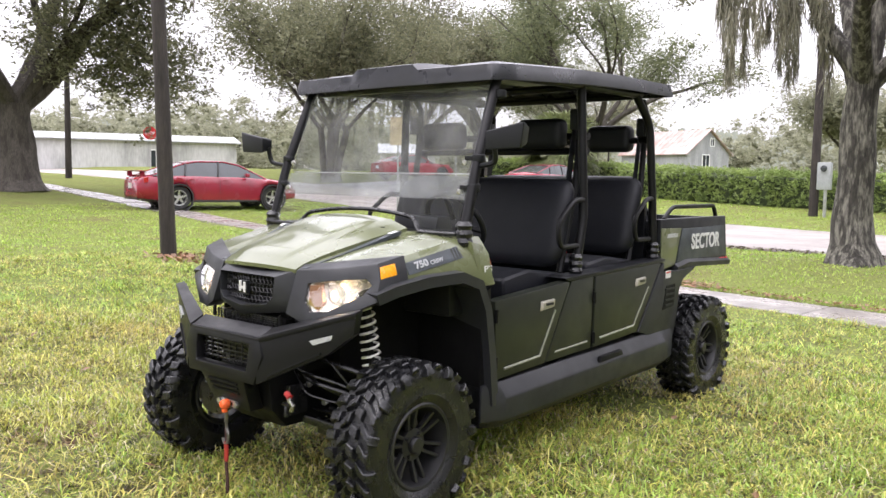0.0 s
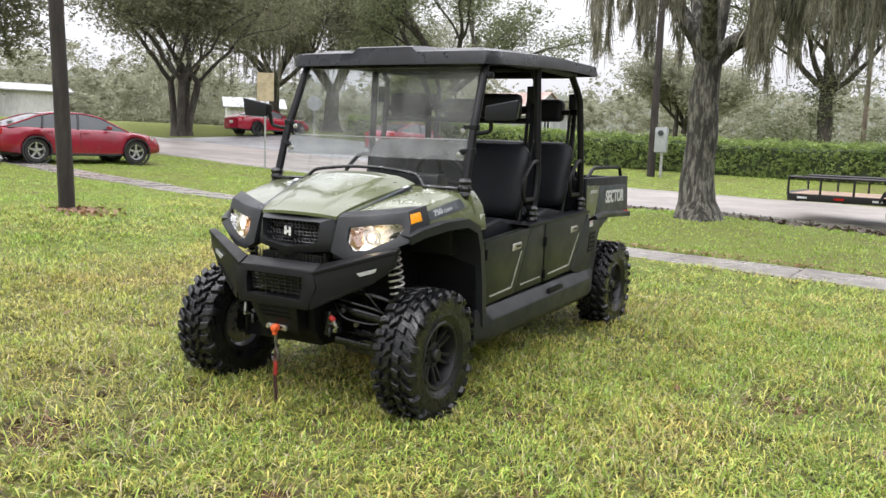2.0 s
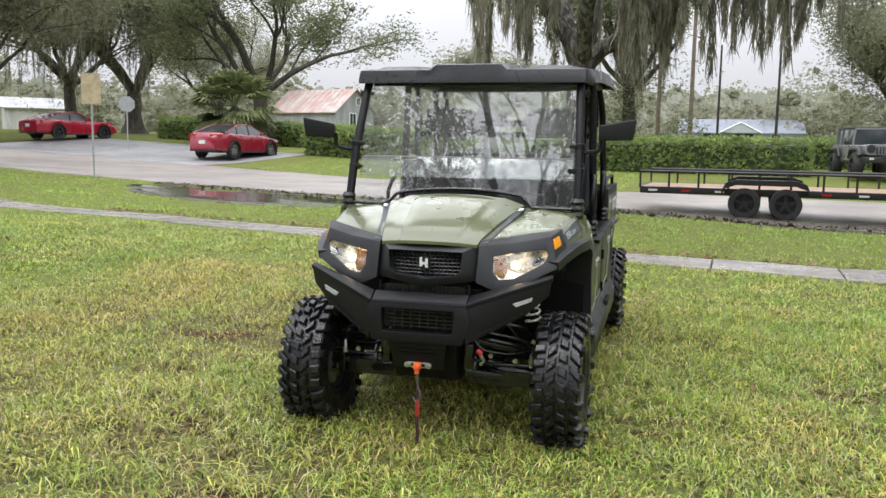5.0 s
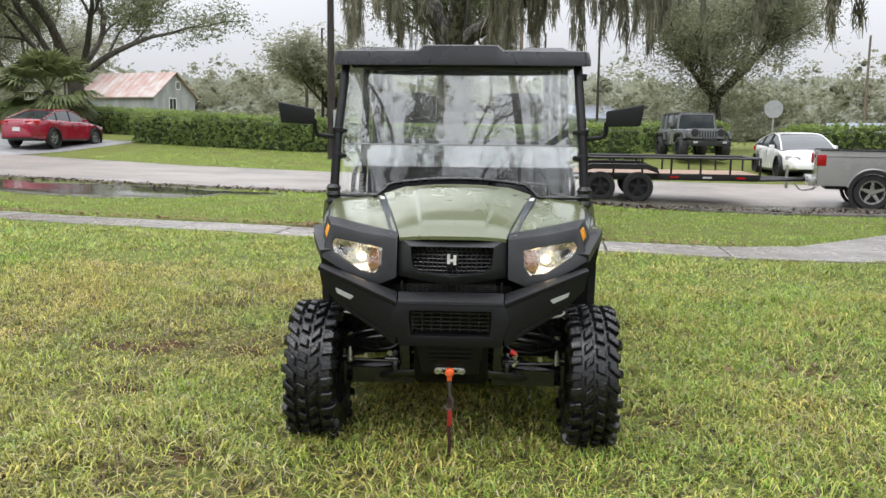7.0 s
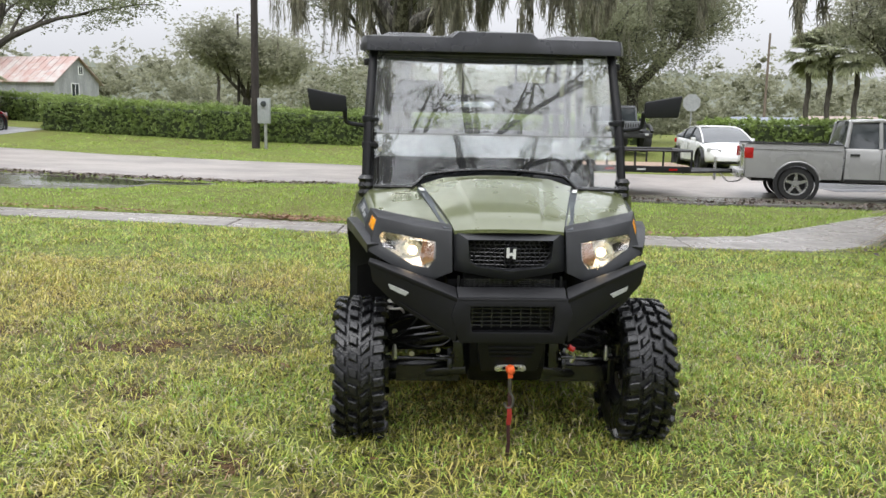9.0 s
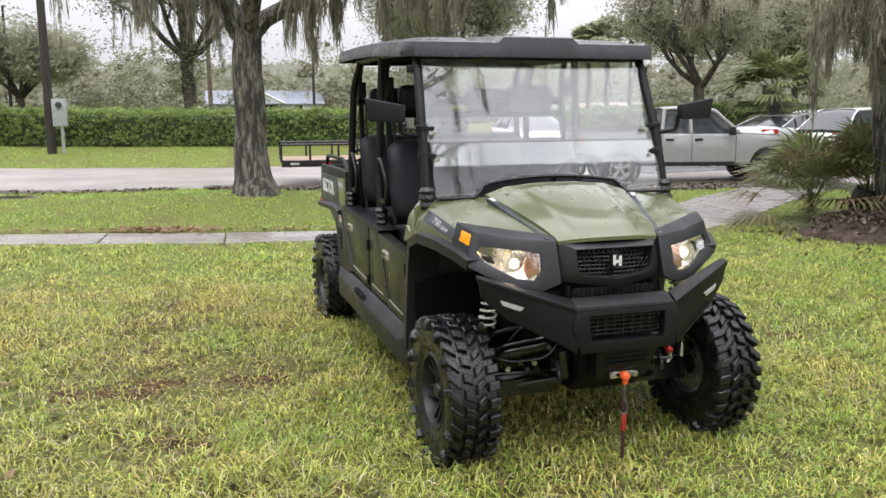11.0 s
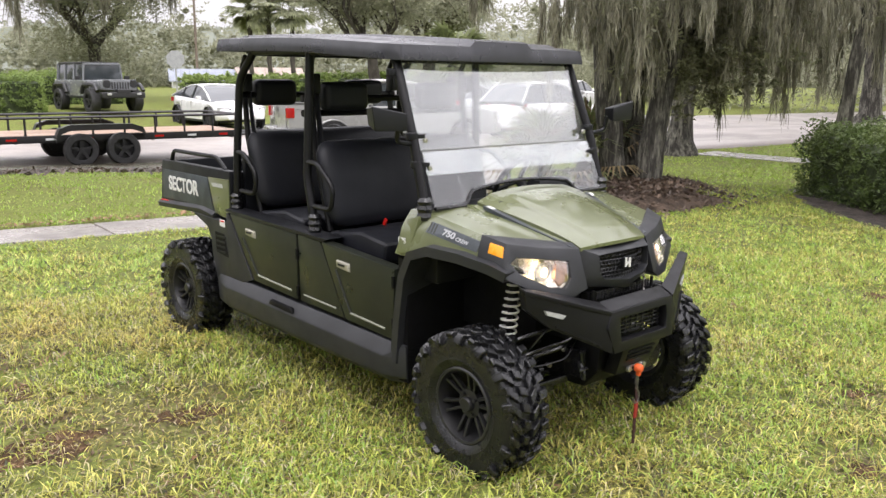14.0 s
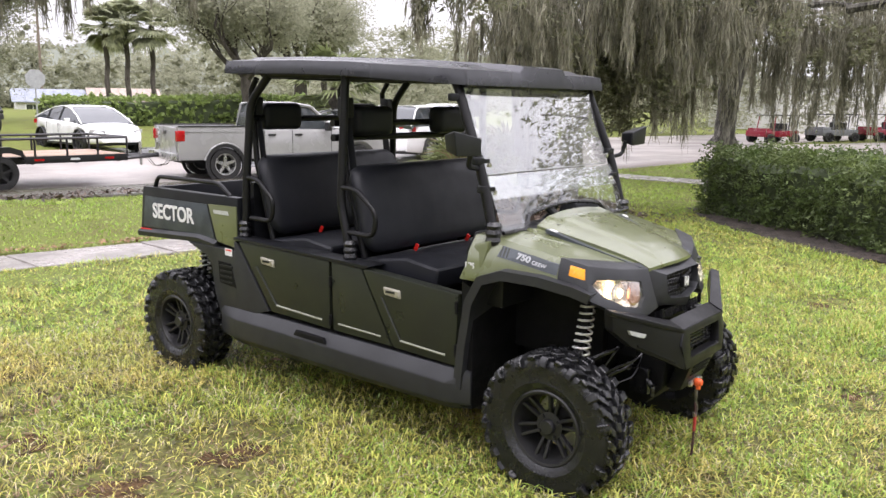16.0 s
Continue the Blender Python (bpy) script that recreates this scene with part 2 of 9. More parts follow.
def raw(name, verts, faces, mat, parent=None, smooth=False):
    """A mesh from computed numpy arrays; faces all of one size."""
    me = bpy.data.meshes.new(name)
    verts = np.asarray(verts, dtype=np.float32)
    faces = np.asarray(faces, dtype=np.int32)
    n, k = faces.shape
    me.vertices.add(len(verts))
    me.vertices.foreach_set("co", verts.ravel())
    me.loops.add(n * k)
    me.loops.foreach_set("vertex_index", faces.ravel())
    me.polygons.add(n)
    me.polygons.foreach_set("loop_start", np.arange(0, n * k, k, dtype=np.int32))
    me.polygons.foreach_set("use_smooth", np.full(n, smooth))
    me.update(calc_edges=True)
    me.materials.append(mat)
    ob = new(name, me)
    if parent is not None:
        ob.parent = parent
    return ob


def thing(name, m, label, category, group="", kind=""):
    ob = new(name)
    ob.matrix_world = m
    ob.empty_display_size = 0.2
    return tagged(ob, label, category, group, kind)


def bevelled(bm, width, geom=None, segments=2, angle=30):
    edges = [e for e in (geom or bm.edges) if len(e.link_faces) == 2 and e.calc_face_angle(0) > radians(angle)]
    if width and edges:
        bmesh.ops.bevel(bm, geom=edges, offset=width, segments=segments, profile=0.6, affect="EDGES", clamp_overlap=True)
    return bm


def box(bm, c, s, m=None):
    """A box of size s at c."""
    mat = Matrix.Translation(c) @ (m if m else Matrix.Identity(4)) @ Matrix.Diagonal((*s, 1))
    bmesh.ops.create_cube(bm, size=1.0, matrix=mat)
    return bm


def hull_of(bm, a, b):
    """A solid between two outlines with the same number of corners."""
    va = [bm.verts.new(p) for p in a]
    vb = [bm.verts.new(p) for p in b]
    n = len(a)
    bm.faces.new(va[::-1])
    bm.faces.new(vb)
    for i in range(n):
        j = (i + 1) % n
        bm.faces.new((va[i], va[j], vb[j], vb[i]))
    return bm


def prism(bm, outline, axis, lo, hi):
    """An outline extruded along x, y or z. The outline gives the two other axes in order."""
    def put(p, v):
        return {"x": (v, p[0], p[1]), "y": (p[0], v, p[1]), "z": (p[0], p[1], v)}[axis]
    hull_of(bm, [put(p, lo) for p in outline], [put(p, hi) for p in outline])
    bmesh.ops.recalc_face_normals(bm, faces=bm.faces)
    return bm


def rings(bm, loops, caps=True, closed=True):
    """A skin over rings of points, all with the same number."""
    vs = [[bm.verts.new(p) for p in r] for r in loops]
    n = len(loops[0])
    for a, b in zip(vs, vs[1:]):
        for i in range(n if closed else n - 1):
            j = (i + 1) % n
            bm.faces.new((a[i], a[j], b[j], b[i]))
    if caps and closed:
        bm.faces.new(vs[0][::-1])
        bm.faces.new(vs[-1])
    bmesh.ops.recalc_face_normals(bm, faces=bm.faces)
    return bm


def tube(bm, pts, r, sides=10, closed=False):
    """A round bar along points; r one radius or one each."""
    pts = [Vector(p) for p in pts]
    n = len(pts)
    rad = [r] * n if isinstance(r, (int, float)) else list(r)
    t0 = (pts[1] - pts[0]).normalized()
    up = Vector((0, 0, 1)) if abs(t0.z) < 0.9 else Vector((1, 0, 0))
    side = t0.cross(up).normalized()
    loops = []
    for i, p in enumerate(pts):
        a = pts[(i - 1) % n] if closed or i else p
        b = pts[(i + 1) % n] if closed or i < n - 1 else p
        t = (b - a).normalized()
        side = (side - t * side.dot(t)).normalized()
        oth = t.cross(side)
        loops.append([p + rad[i] * (math.cos(2 * math.pi * k / sides) * side + math.sin(2 * math.pi * k / sides) * oth) for k in range(sides)])
    if closed:
        loops.append(loops[0])
        vs = [[bm.verts.new(p) for p in q] for q in loops[:-1]]
        vs.append(vs[0])
        for a, b in zip(vs, vs[1:]):
            for i in range(sides):
                j = (i + 1) % sides
                bm.faces.new((a[i], a[j], b[j], b[i]))
        bmesh.ops.recalc_face_normals(bm, faces=bm.faces)
        return bm
    return rings(bm, loops)


def rounded(pts, r=0.05, k=4, closed=False):
    """A polyline with its corners rounded off."""
    pts = [Vector(p) for p in pts]
    out = [] if closed else [pts[0]]
    n = len(pts)
    for i in (range(n) if closed else range(1, n - 1)):
        p, a, b = pts[i], pts[i - 1], pts[(i + 1) % n]
        da, db = (a - p), (b - p)
        q = min(r, da.length * 0.45, db.length * 0.45)
        s, e = p + da.normalized() * q, p + db.normalized() * q
        for j in range(k + 1):
            u = j / k
            out.append((1 - u) ** 2 * s + 2 * u * (1 - u) * p + u * u * e)
    if not closed:
        out.append(pts[-1])
    return out


def lathe(bm, profile, axis="x", c=(0, 0, 0), sides=32, closed_profile=False):
    """A profile of (radius, along) turned about an axis through c."""
    c = Vector(c)
    prof = list(profile) + ([profile[0]] if closed_profile else [])
    rows = []
    for r, a in prof:
        row = []
        for k in range(sides):
            u, v = r * math.cos(2 * math.pi * k / sides), r * math.sin(2 * math.pi * k / sides)
            row.append(c + Vector({"x": (a, u, v), "y": (u, a, v), "z": (u, v, a)}[axis]))
        rows.append(row)
    vs = [[bm.verts.new(p) for p in r] for r in rows]
    for a, b in zip(vs, vs[1:]):
        for i in range(sides):
            j = (i + 1) % sides
            bm.faces.new((a[i], a[j], b[j], b[i]))
    if not closed_profile:
        for v in (vs[0], vs[-1]):
            if (v[0].co - v[sides // 2].co).length > 1e-4:
                bm.faces.new(v)
    bmesh.ops.remove_doubles(bm, verts=bm.verts, dist=1e-5)
    bmesh.ops.recalc_face_normals(bm, faces=bm.faces)
    return bm


def letters(text, size, mat, parent, m, name="lettering", depth=0.0015, squeeze=1.0, bold=0.0):
    """Built-in font as a flat raised mesh; m places it in the parent (text along x, up along y)."""
    cu = bpy.data.curves.new(name, "FONT")
    cu.body, cu.size, cu.extrude, cu.offset = text, size, depth, bold
    cu.align_x, cu.align_y = "CENTER", "CENTER"
    tmp = bpy.data.objects.new(name, cu)
    scene.collection.objects.link(tmp)
    bpy.context.view_layer.update()
    me = bpy.data.meshes.new_from_object(tmp.evaluated_get(bpy.context.evaluated_depsgraph_get()))
    bpy.data.objects.remove(tmp)
    bpy.data.curves.remove(cu)
    me.materials.clear()
    me.materials.append(mat)
    me.transform(Matrix.Diagonal((squeeze, 1, 1, 1)))
    ob = new(name, me)
    ob.parent = parent
    ob.matrix_local = m
    return ob


# ---------------------------------------------------------------- ground
def soft_ramp(v, w):
    return w * np.log1p(np.exp(np.clip(v / w, -30, 30)))


def height(x, y):
    """Height of the lawn and street surface."""
    x, y = np.asarray(x, dtype=float), np.asarray(y, dtype=float)
    left = 0.05 * soft_ramp(-x - 13, 4.0)
    left = 1.7 * np.tanh(left / 1.7)
    back = 0.10 * soft_ramp(y - 28, 1.5) - 0.10 * soft_ramp(y - 34, 1.5)
    knoll = 0.20 * np.exp(-((x + 4.6) ** 2 / 12 + (y - 14.0) ** 2 / 5)) + 0.17 * np.exp(-((x + 10.9) ** 2 + (y - 5.7) ** 2) / 14)
    s = 1 / (1 + np.exp(-(x + 2.0) / 1.2))
    dip = -0.17 * s * np.exp(-((y - 18.5) / 4.0) ** 2)
    roll = 0.012 * np.sin(x * 1.1 + 0.6 * y) * np.sin(0.9 * y - 0.3 * x)
    far_east = 0.25 / (1 + np.exp(-(x - 14) / 2.0))
    return left + back + knoll + dip + roll + far_east


def walk_line(x):
    """Middle of the pavement as y for x."""
    return 9.30 - 0.10 * (x + 2.0)


def road_near(x):
    return 17.0 - 0.07 * (x + 4.0)


def road_far(x):
    return 25.2 - 0.07 * (x + 10.0)


def axis_lines(bands):
    out = []
    for lo, hi, step in bands:
        n = max(1, round((hi - lo) / step))
        out += [lo + (hi - lo) * i / n for i in range(n)]
    out.append(bands[-1][1])
    return np.array(out)


gx = axis_lines([(-900, -150, 75), (-150, -50, 8), (-50, -14, 1.0), (-14, 8, 0.25), (8, 30, 0.8), (30, 120, 6), (120, 900, 65)])
gy = axis_lines([(-900, -60, 70), (-60, -8, 4), (-8, 12, 0.25), (12, 34, 0.5), (34, 60, 2), (60, 160, 8), (160, 900, 74)])
GX, GY = np.meshgrid(gx, gy)
GZ = height(GX, GY)
# the street bed lies under its surface, and the pavement is let into the lawn
on_road = (GY > road_near(GX) + 0.3) & (GY < road_far(GX) - 0.3) & (GX < 60) & (GX > -150)
GZ = GZ - 0.05 * on_road
on_walk = (np.abs(GY - walk_line(GX)) < 0.42) & (GX > -60) & (GX < 20)
GZ = GZ - 0.06 * on_walk
nx, ny = len(gx), len(gy)
ii = np.arange((ny - 1) * nx).reshape(ny - 1, nx)[:, :-1].ravel()
ground = raw("ground", np.stack([GX.ravel(), GY.ravel(), GZ.ravel()], 1), np.stack([ii, ii + 1, ii + nx + 1, ii + nx], 1), M_SOIL, smooth=True)
tagged(ground, "damp green lawn with thin and muddy patches", "lawn", kind="structure")


def ribbon(name, xs, lo, hi, lift, mat, skirt=0.08, across=6):
    """A paved strip that follows the ground, with edges that go into it."""
    xs = np.array(xs)
    rows = []
    for u in np.linspace(0, 1, across + 1):
        y = lo(xs) * (1 - u) + hi(xs) * u
        rows.append(np.stack([xs, y, height(xs, y) + lift], 1))
    first, last = rows[0].copy(), rows[-1].copy()
    first[:, 2] -= skirt
    last[:, 2] -= skirt
    rows = [first] + rows + [last]
    n = len(xs)
    verts = np.concatenate(rows)
    f = []
    for r in range(len(rows) - 1):
        i = np.arange(n - 1) + r * n
        f.append(np.stack([i, i + 1, i + n + 1, i + n], 1))
    return raw(name, verts, np.concatenate(f), mat, smooth=True)


def wavy(fn, amp, freq, ph):
    return lambda x: fn(x) + amp * (np.sin(x * freq + ph) + 0.6 * np.sin(x * freq * 2.7 + 2 * ph))


road = ribbon("road", axis_lines([(-150, -40, 4), (-40, 60, 0.5)]), wavy(road_near, 0.10, 0.9, 0.4), wavy(road_far, 0.08, 0.7, 1.2), 0.012, M_ROAD, across=10)
tagged(road, "pale worn wet street without kerbs", "road", kind="structure")


# ---------------------------------------------------------------- plants
def rng_for(seed):
    return np.random.default_rng(seed)


def leaf_cloud(centres, per, spread, size, rng, flat=0.8, droop=0.0):
    """Small pointed leaves gathered in sprays about centres. Returns verts and faces."""
    centres = np.asarray(centres, dtype=float)
    sp = np.broadcast_to(np.asarray(spread, dtype=float), (len(centres),))

    def scatter(k):
        off = rng.normal(0, 1, (k, 3))
        off /= np.linalg.norm(off, axis=1, keepdims=True)
        return off * (rng.random((k, 1)) ** 0.45)
    shape = np.array([1, 1, flat])
    if per >= 12:
        sprays = max(2, per // 7)
        each = max(1, per // sprays)
        mid = np.repeat(centres, sprays, axis=0)
        wide = np.repeat(sp, sprays)[:, None]
        mid = mid + scatter(len(mid)) * wide * shape
        # each spray is a flat, slightly drooping fan of leaves
        lay = rng.normal(0, 1, (len(mid), 3))
        lay[:, 2] *= 0.35
        lay /= np.linalg.norm(lay, axis=1, keepdims=True)
        n = len(mid) * each
        along = np.clip(rng.normal(0, 1, (n, 1)), -1.5, 1.5) * np.repeat(wide, each, axis=0) * 0.30
        c = np.repeat(mid, each, axis=0) + np.repeat(lay, each, axis=0) * along
        c = c + rng.normal(0, 1, (n, 3)) * np.repeat(wide, each, axis=0) * np.array([0.10, 0.10, 0.07])
        a = rng.normal(0, 1, (n, 3)) + 0.8 * np.repeat(lay, each, axis=0)
    else:
        n = len(centres) * per
        c = np.repeat(centres, per, axis=0) + scatter(n) * np.repeat(sp, per)[:, None] * shape
        a = rng.normal(0, 1, (n, 3))
    a[:, 2] = a[:, 2] * 0.6 - droop
    a /= np.linalg.norm(a, axis=1, keepdims=True)
    b = np.cross(a, rng.normal(0, 1, (n, 3)))
    b /= np.linalg.norm(b, axis=1, keepdims=True) + 1e-9
    s = size * (0.6 + 0.8 * rng.random((n, 1)))
    v = np.stack([c - a * s * 0.8 - b * s * 0.45, c - a * s * 0.7 + b * s * 0.45, c + a * s], 1).reshape(-1, 3)
    return v, np.arange(n * 3).reshape(n, 3)


def crown_cores(centres, radius, rng, flat=0.8):
    """Lumpy inner masses of close twigs and leaves. Returns verts and faces."""
    g = [(x, y, z) for x in (-1, 0, 1) for y in (-1, 0, 1) for z in (-1, 0, 1) if (x, y, z) != (0, 0, 0)]
    index = {p: i for i, p in enumerate(g)}
    quads = []
    for ax in range(3):
        for side in (-1, 1):
            for a in (-1, 0):
                for b in (-1, 0):
                    q = []
                    for da, db in ((0, 0), (1, 0), (1, 1), (0, 1)):
                        p = [a + da, b + db]
                        p.insert(ax, side)
                        q.append(index[tuple(p)])
                    quads.append(q if side > 0 else q[::-1])
    unit = np.array(g, dtype=float)
    unit /= np.linalg.norm(unit, axis=1, keepdims=True)
    centres = np.asarray(centres, dtype=float)
    n = len(centres)
    rad = np.broadcast_to(np.asarray(radius, dtype=float), (n,))[:, None, None]
    v = centres[:, None, :] + unit[None] * rad * (0.6 + 0.6 * rng.random((n, 26, 1))) * np.array([1, 1, flat])
    q = np.array(quads)
    tris = np.concatenate([q[:, [0, 1, 2]], q[:, [0, 2, 3]]])
    f = tris[None] + (np.arange(n) * 26)[:, None, None]
    return v.reshape(-1, 3), f.reshape(-1, 3)


def moss_cloud(tops, strands, length, rng, width=0.0080, spread=0.20):
    """Hanging beards: each a tapering bunch of short curled ribbons."""
    tops = np.asarray(tops, dtype=float)
    m = len(tops)
    n = m * strands
    full = np.repeat(length * (0.35 + 1.0 * rng.random(m) ** 1.5), strands)
    fat = np.repeat(spread * (0.6 + 0.9 * rng.random(m)), strands)
    sway = np.repeat(rng.normal(0, 0.06, (m, 3)), strands, axis=0) * np.array([1, 1, 0])
    u = rng.random(n) ** 0.85 * 0.86
    rad = fat * (1 - u) ** 1.1 * (0.55 + 0.45 * np.sin(u * 9 + fat * 90)) + 0.010
    p = np.repeat(tops, strands, axis=0) + sway * (u * full)[:, None]
    p[:, :2] += rng.normal(0, 1, (n, 2)) * rad[:, None] * 0.62
    p[:, 2] -= u * full
    ln = full * (0.08 + 0.14 * rng.random(n)) + 0.07
    k = 3
    ang = rng.random(n) * math.pi
    wide = np.stack([np.cos(ang), np.sin(ang), np.zeros(n)], 1)
    pull = rng.normal(0, 0.13, (n, 3)) * np.array([1, 1, 0])
    rows = []
    for i in range(k):
        q_u = i / (k - 1)
        q = p + pull * (q_u * ln)[:, None] + rng.normal(0, 0.016, (n, 3)) * np.array([1, 1, 0.3])
        q[:, 2] -= ln * q_u
        w = width * (1.2 - 0.9 * q_u) * (0.7 + 0.8 * rng.random((n, 1)))
        rows += [q - wide * w, q + wide * w]
    v = np.stack(rows, 1).reshape(-1, 3)
    base = (np.arange(n) * (2 * k))[:, None]
    f = np.concatenate([base + np.array([[2 * i, 2 * i + 1, 2 * i + 3, 2 * i + 2]]) for i in range(k - 1)])
    return v, f


def grow(rng, start, way, length, r0, depth, tips, bm, bend=0.25, sides=9, spread=0.7, lift=0.12, kids=3, taper=0.55, seg=6):
    """A limb that forks; tips collects places for leaves."""
    pts, rad = [Vector(start)], [r0]
    w = Vector(way).normalized()
    for i in range(seg):
        w = (w + Vector(rng.normal(0, bend * 0.45, 3)) + Vector((0, 0, lift * 0.3))).normalized()
        pts.append(pts[-1] + w * length / seg)
        rad.append(r0 * (1 - (1 - taper) * (i + 1) / seg))
    tube(bm, pts, rad, sides=max(4, sides))
    if depth == 0:
        for p in pts[2:]:
            tips.append(tuple(p))
        return
    if depth == 1:
        tips.extend(tuple(p) for p in pts[4:])
    for k in range(kids):
        at = pts[-1] if k == 0 else pts[rng.integers(3, seg)]
        turn = Vector(rng.normal(0, 1, 3))
        turn.z = abs(turn.z) * 0.4
        nw = (w + turn.normalized() * spread).normalized()
        grow(rng, at, nw, length * (0.62 + 0.2 * rng.random()), rad[-1] * (0.95 if k == 0 else 0.7), depth - 1, tips, bm, bend, sides - 2, spread, lift, kids, taper, seg)


def oak(x, y, label, seed, trunk_h=3.0, r=0.28, limbs=4, limb_len=3.2, depth=2, leaf=0.07, per=16, clump=0.55, mat=None, bark=None, moss=0, moss_len=1.0,
        lean=(0.0, 0.0), flare=1.7, spread=0.75, ways=None, lift=0.12, kids=3, droop=0.0, stems=1, strands=112, name="oak_tree", low=0.0, beards=(), tufts=(), core=0.0, stout=0.58):
    rng = rng_for(seed)
    z = float(height(x, y))
    t = thing(name, pose(x, y, z - 0.05), label, "tree")
    bm = bmesh.new()
    tips = []
    for s in range(stems):
        a = 2 * math.pi * s / max(1, stems) + 0.7
        ox, oy = (0, 0) if stems == 1 else (r * 1.1 * math.cos(a), r * 1.1 * math.sin(a))
        lx, ly = lean if stems == 1 else (lean[0] + 0.16 * math.cos(a), lean[1] + 0.16 * math.sin(a))
        pts, rad = [], []
        for i in range(9):
            u = i / 8
            zz = trunk_h * u
            pts.append((ox + lx * zz + 0.06 * math.sin(3 * u + seed), oy + ly * zz + 0.06 * math.cos(2.3 * u + seed), zz))
            rad.append(r * (1 + (flare - 1) * math.exp(-u * trunk_h / 0.28)) * (1 - 0.22 * u))
        first = len(bm.verts)
        tube(bm, pts, rad, sides=18 if r > 0.2 else 10)
        bm.verts.ensure_lookup_table()
        for v in bm.verts[first:]:
            q = v.co * 3.1
            g = noise.noise(Vector((q.x, q.y, q.z * 0.35 + seed))) * 0.12 * r * (1.0 + 1.6 * math.exp(-v.co.z / 0.4))
            d = Vector((v.co.x - ox - lx * v.co.z, v.co.y - oy - ly * v.co.z, 0))
            if d.length > 1e-5:
                v.co += d.normalized() * g * 2.2
        top, rt = Vector(pts[-1]), rad[-1]
        for k in range(limbs):
            if ways:
                w = Vector(ways[k % len(ways)])
            else:
                b = 2 * math.pi * (k + 0.35 * rng.random()) / limbs + seed
                w = Vector((math.cos(b) * 0.9, math.sin(b) * 0.9, 0.7 + 0.5 * rng.random()))
            at = top - Vector((0, 0, (0.12 * trunk_h * k / limbs)))
            grow(rng, at, w, limb_len * (0.8 + 0.4 * rng.random()), rt * (0.78 if k == 0 else stout), depth, tips, bm, spread=spread, lift=lift, kids=kids, sides=9 if leaf < 0.12 else 7)
    part("trunk", bm, bark or M_BARK, t)
    tips = np.array(tips)
    if low:
        tips = tips[tips[:, 2] > low]
    v, f = leaf_cloud(tips, int(per * (2.7 if leaf > 0.09 else 2.1)), clump * (1.08 if leaf > 0.09 else 1.15), leaf * (0.74 if leaf > 0.09 else 0.85), rng, droop=droop)
    if core:
        cv, cf = crown_cores(tips[rng.random(len(tips)) < core * 0.3], clump * 0.16, rng)
        v, f = np.concatenate([v, cv]), np.concatenate([f, cf + len(v)])
    raw("crown", v, f, mat or M_LEAF, t, smooth=True)
    for (ax, ay, az), (bx, by, bz), count, rad, *more in tufts:
        size, each = more or (0.28, 40)
        u = rng.random((count, 1))
        c = np.array([ax, ay, az]) * (1 - u) + np.array([bx, by, bz]) * u + rng.normal(0, rad, (count, 3))
        v, f = leaf_cloud(c, int(each * 1.5), size, leaf * (0.62 if leaf > 0.09 else 0.8), rng, droop=0.3)
        raw("low_branch", v, f, mat or M_LEAF, t)["kind"] = "stuff"
    for (ax, ay, az), (bx, by, bz), count, ln, rad in beards:
        spots = rng.random(max(2, count // 5))
        u = (spots[rng.integers(0, len(spots), count)] + rng.normal(0, 0.03, count))[:, None]
        c = np.array([ax, ay, az]) * (1 - u) + np.array([bx, by, bz]) * u + rng.normal(0, rad, (count, 3)) * np.array([1, 1, 0.5])
        v, f = moss_cloud(c, strands, ln, rng)
        tagged(raw("moss", v, f, M_MOSS, t), "grey hanging moss", kind="stuff")
        bm = bmesh.new()
        tube(bm, [(ax, ay, az + 0.1), ((ax + bx) / 2 + 0.1, (ay + by) / 2, (az + bz) / 2 + 0.25), (bx, by, bz + 0.1)], [0.09, 0.06, 0.025], 7)
        part("limb", bm, bark or M_BARK, t)
    if moss:
        pick = tips[rng.choice(len(tips), min(moss, len(tips)), replace=False)]
        v, f = moss_cloud(pick, strands if leaf < 0.09 else strands // 2, moss_len, rng, width=0.0072 if leaf < 0.09 else 0.011)
        ob = raw("moss", v, f, M_MOSS, t)
        ob["label"] = "grey hanging moss"
    return t


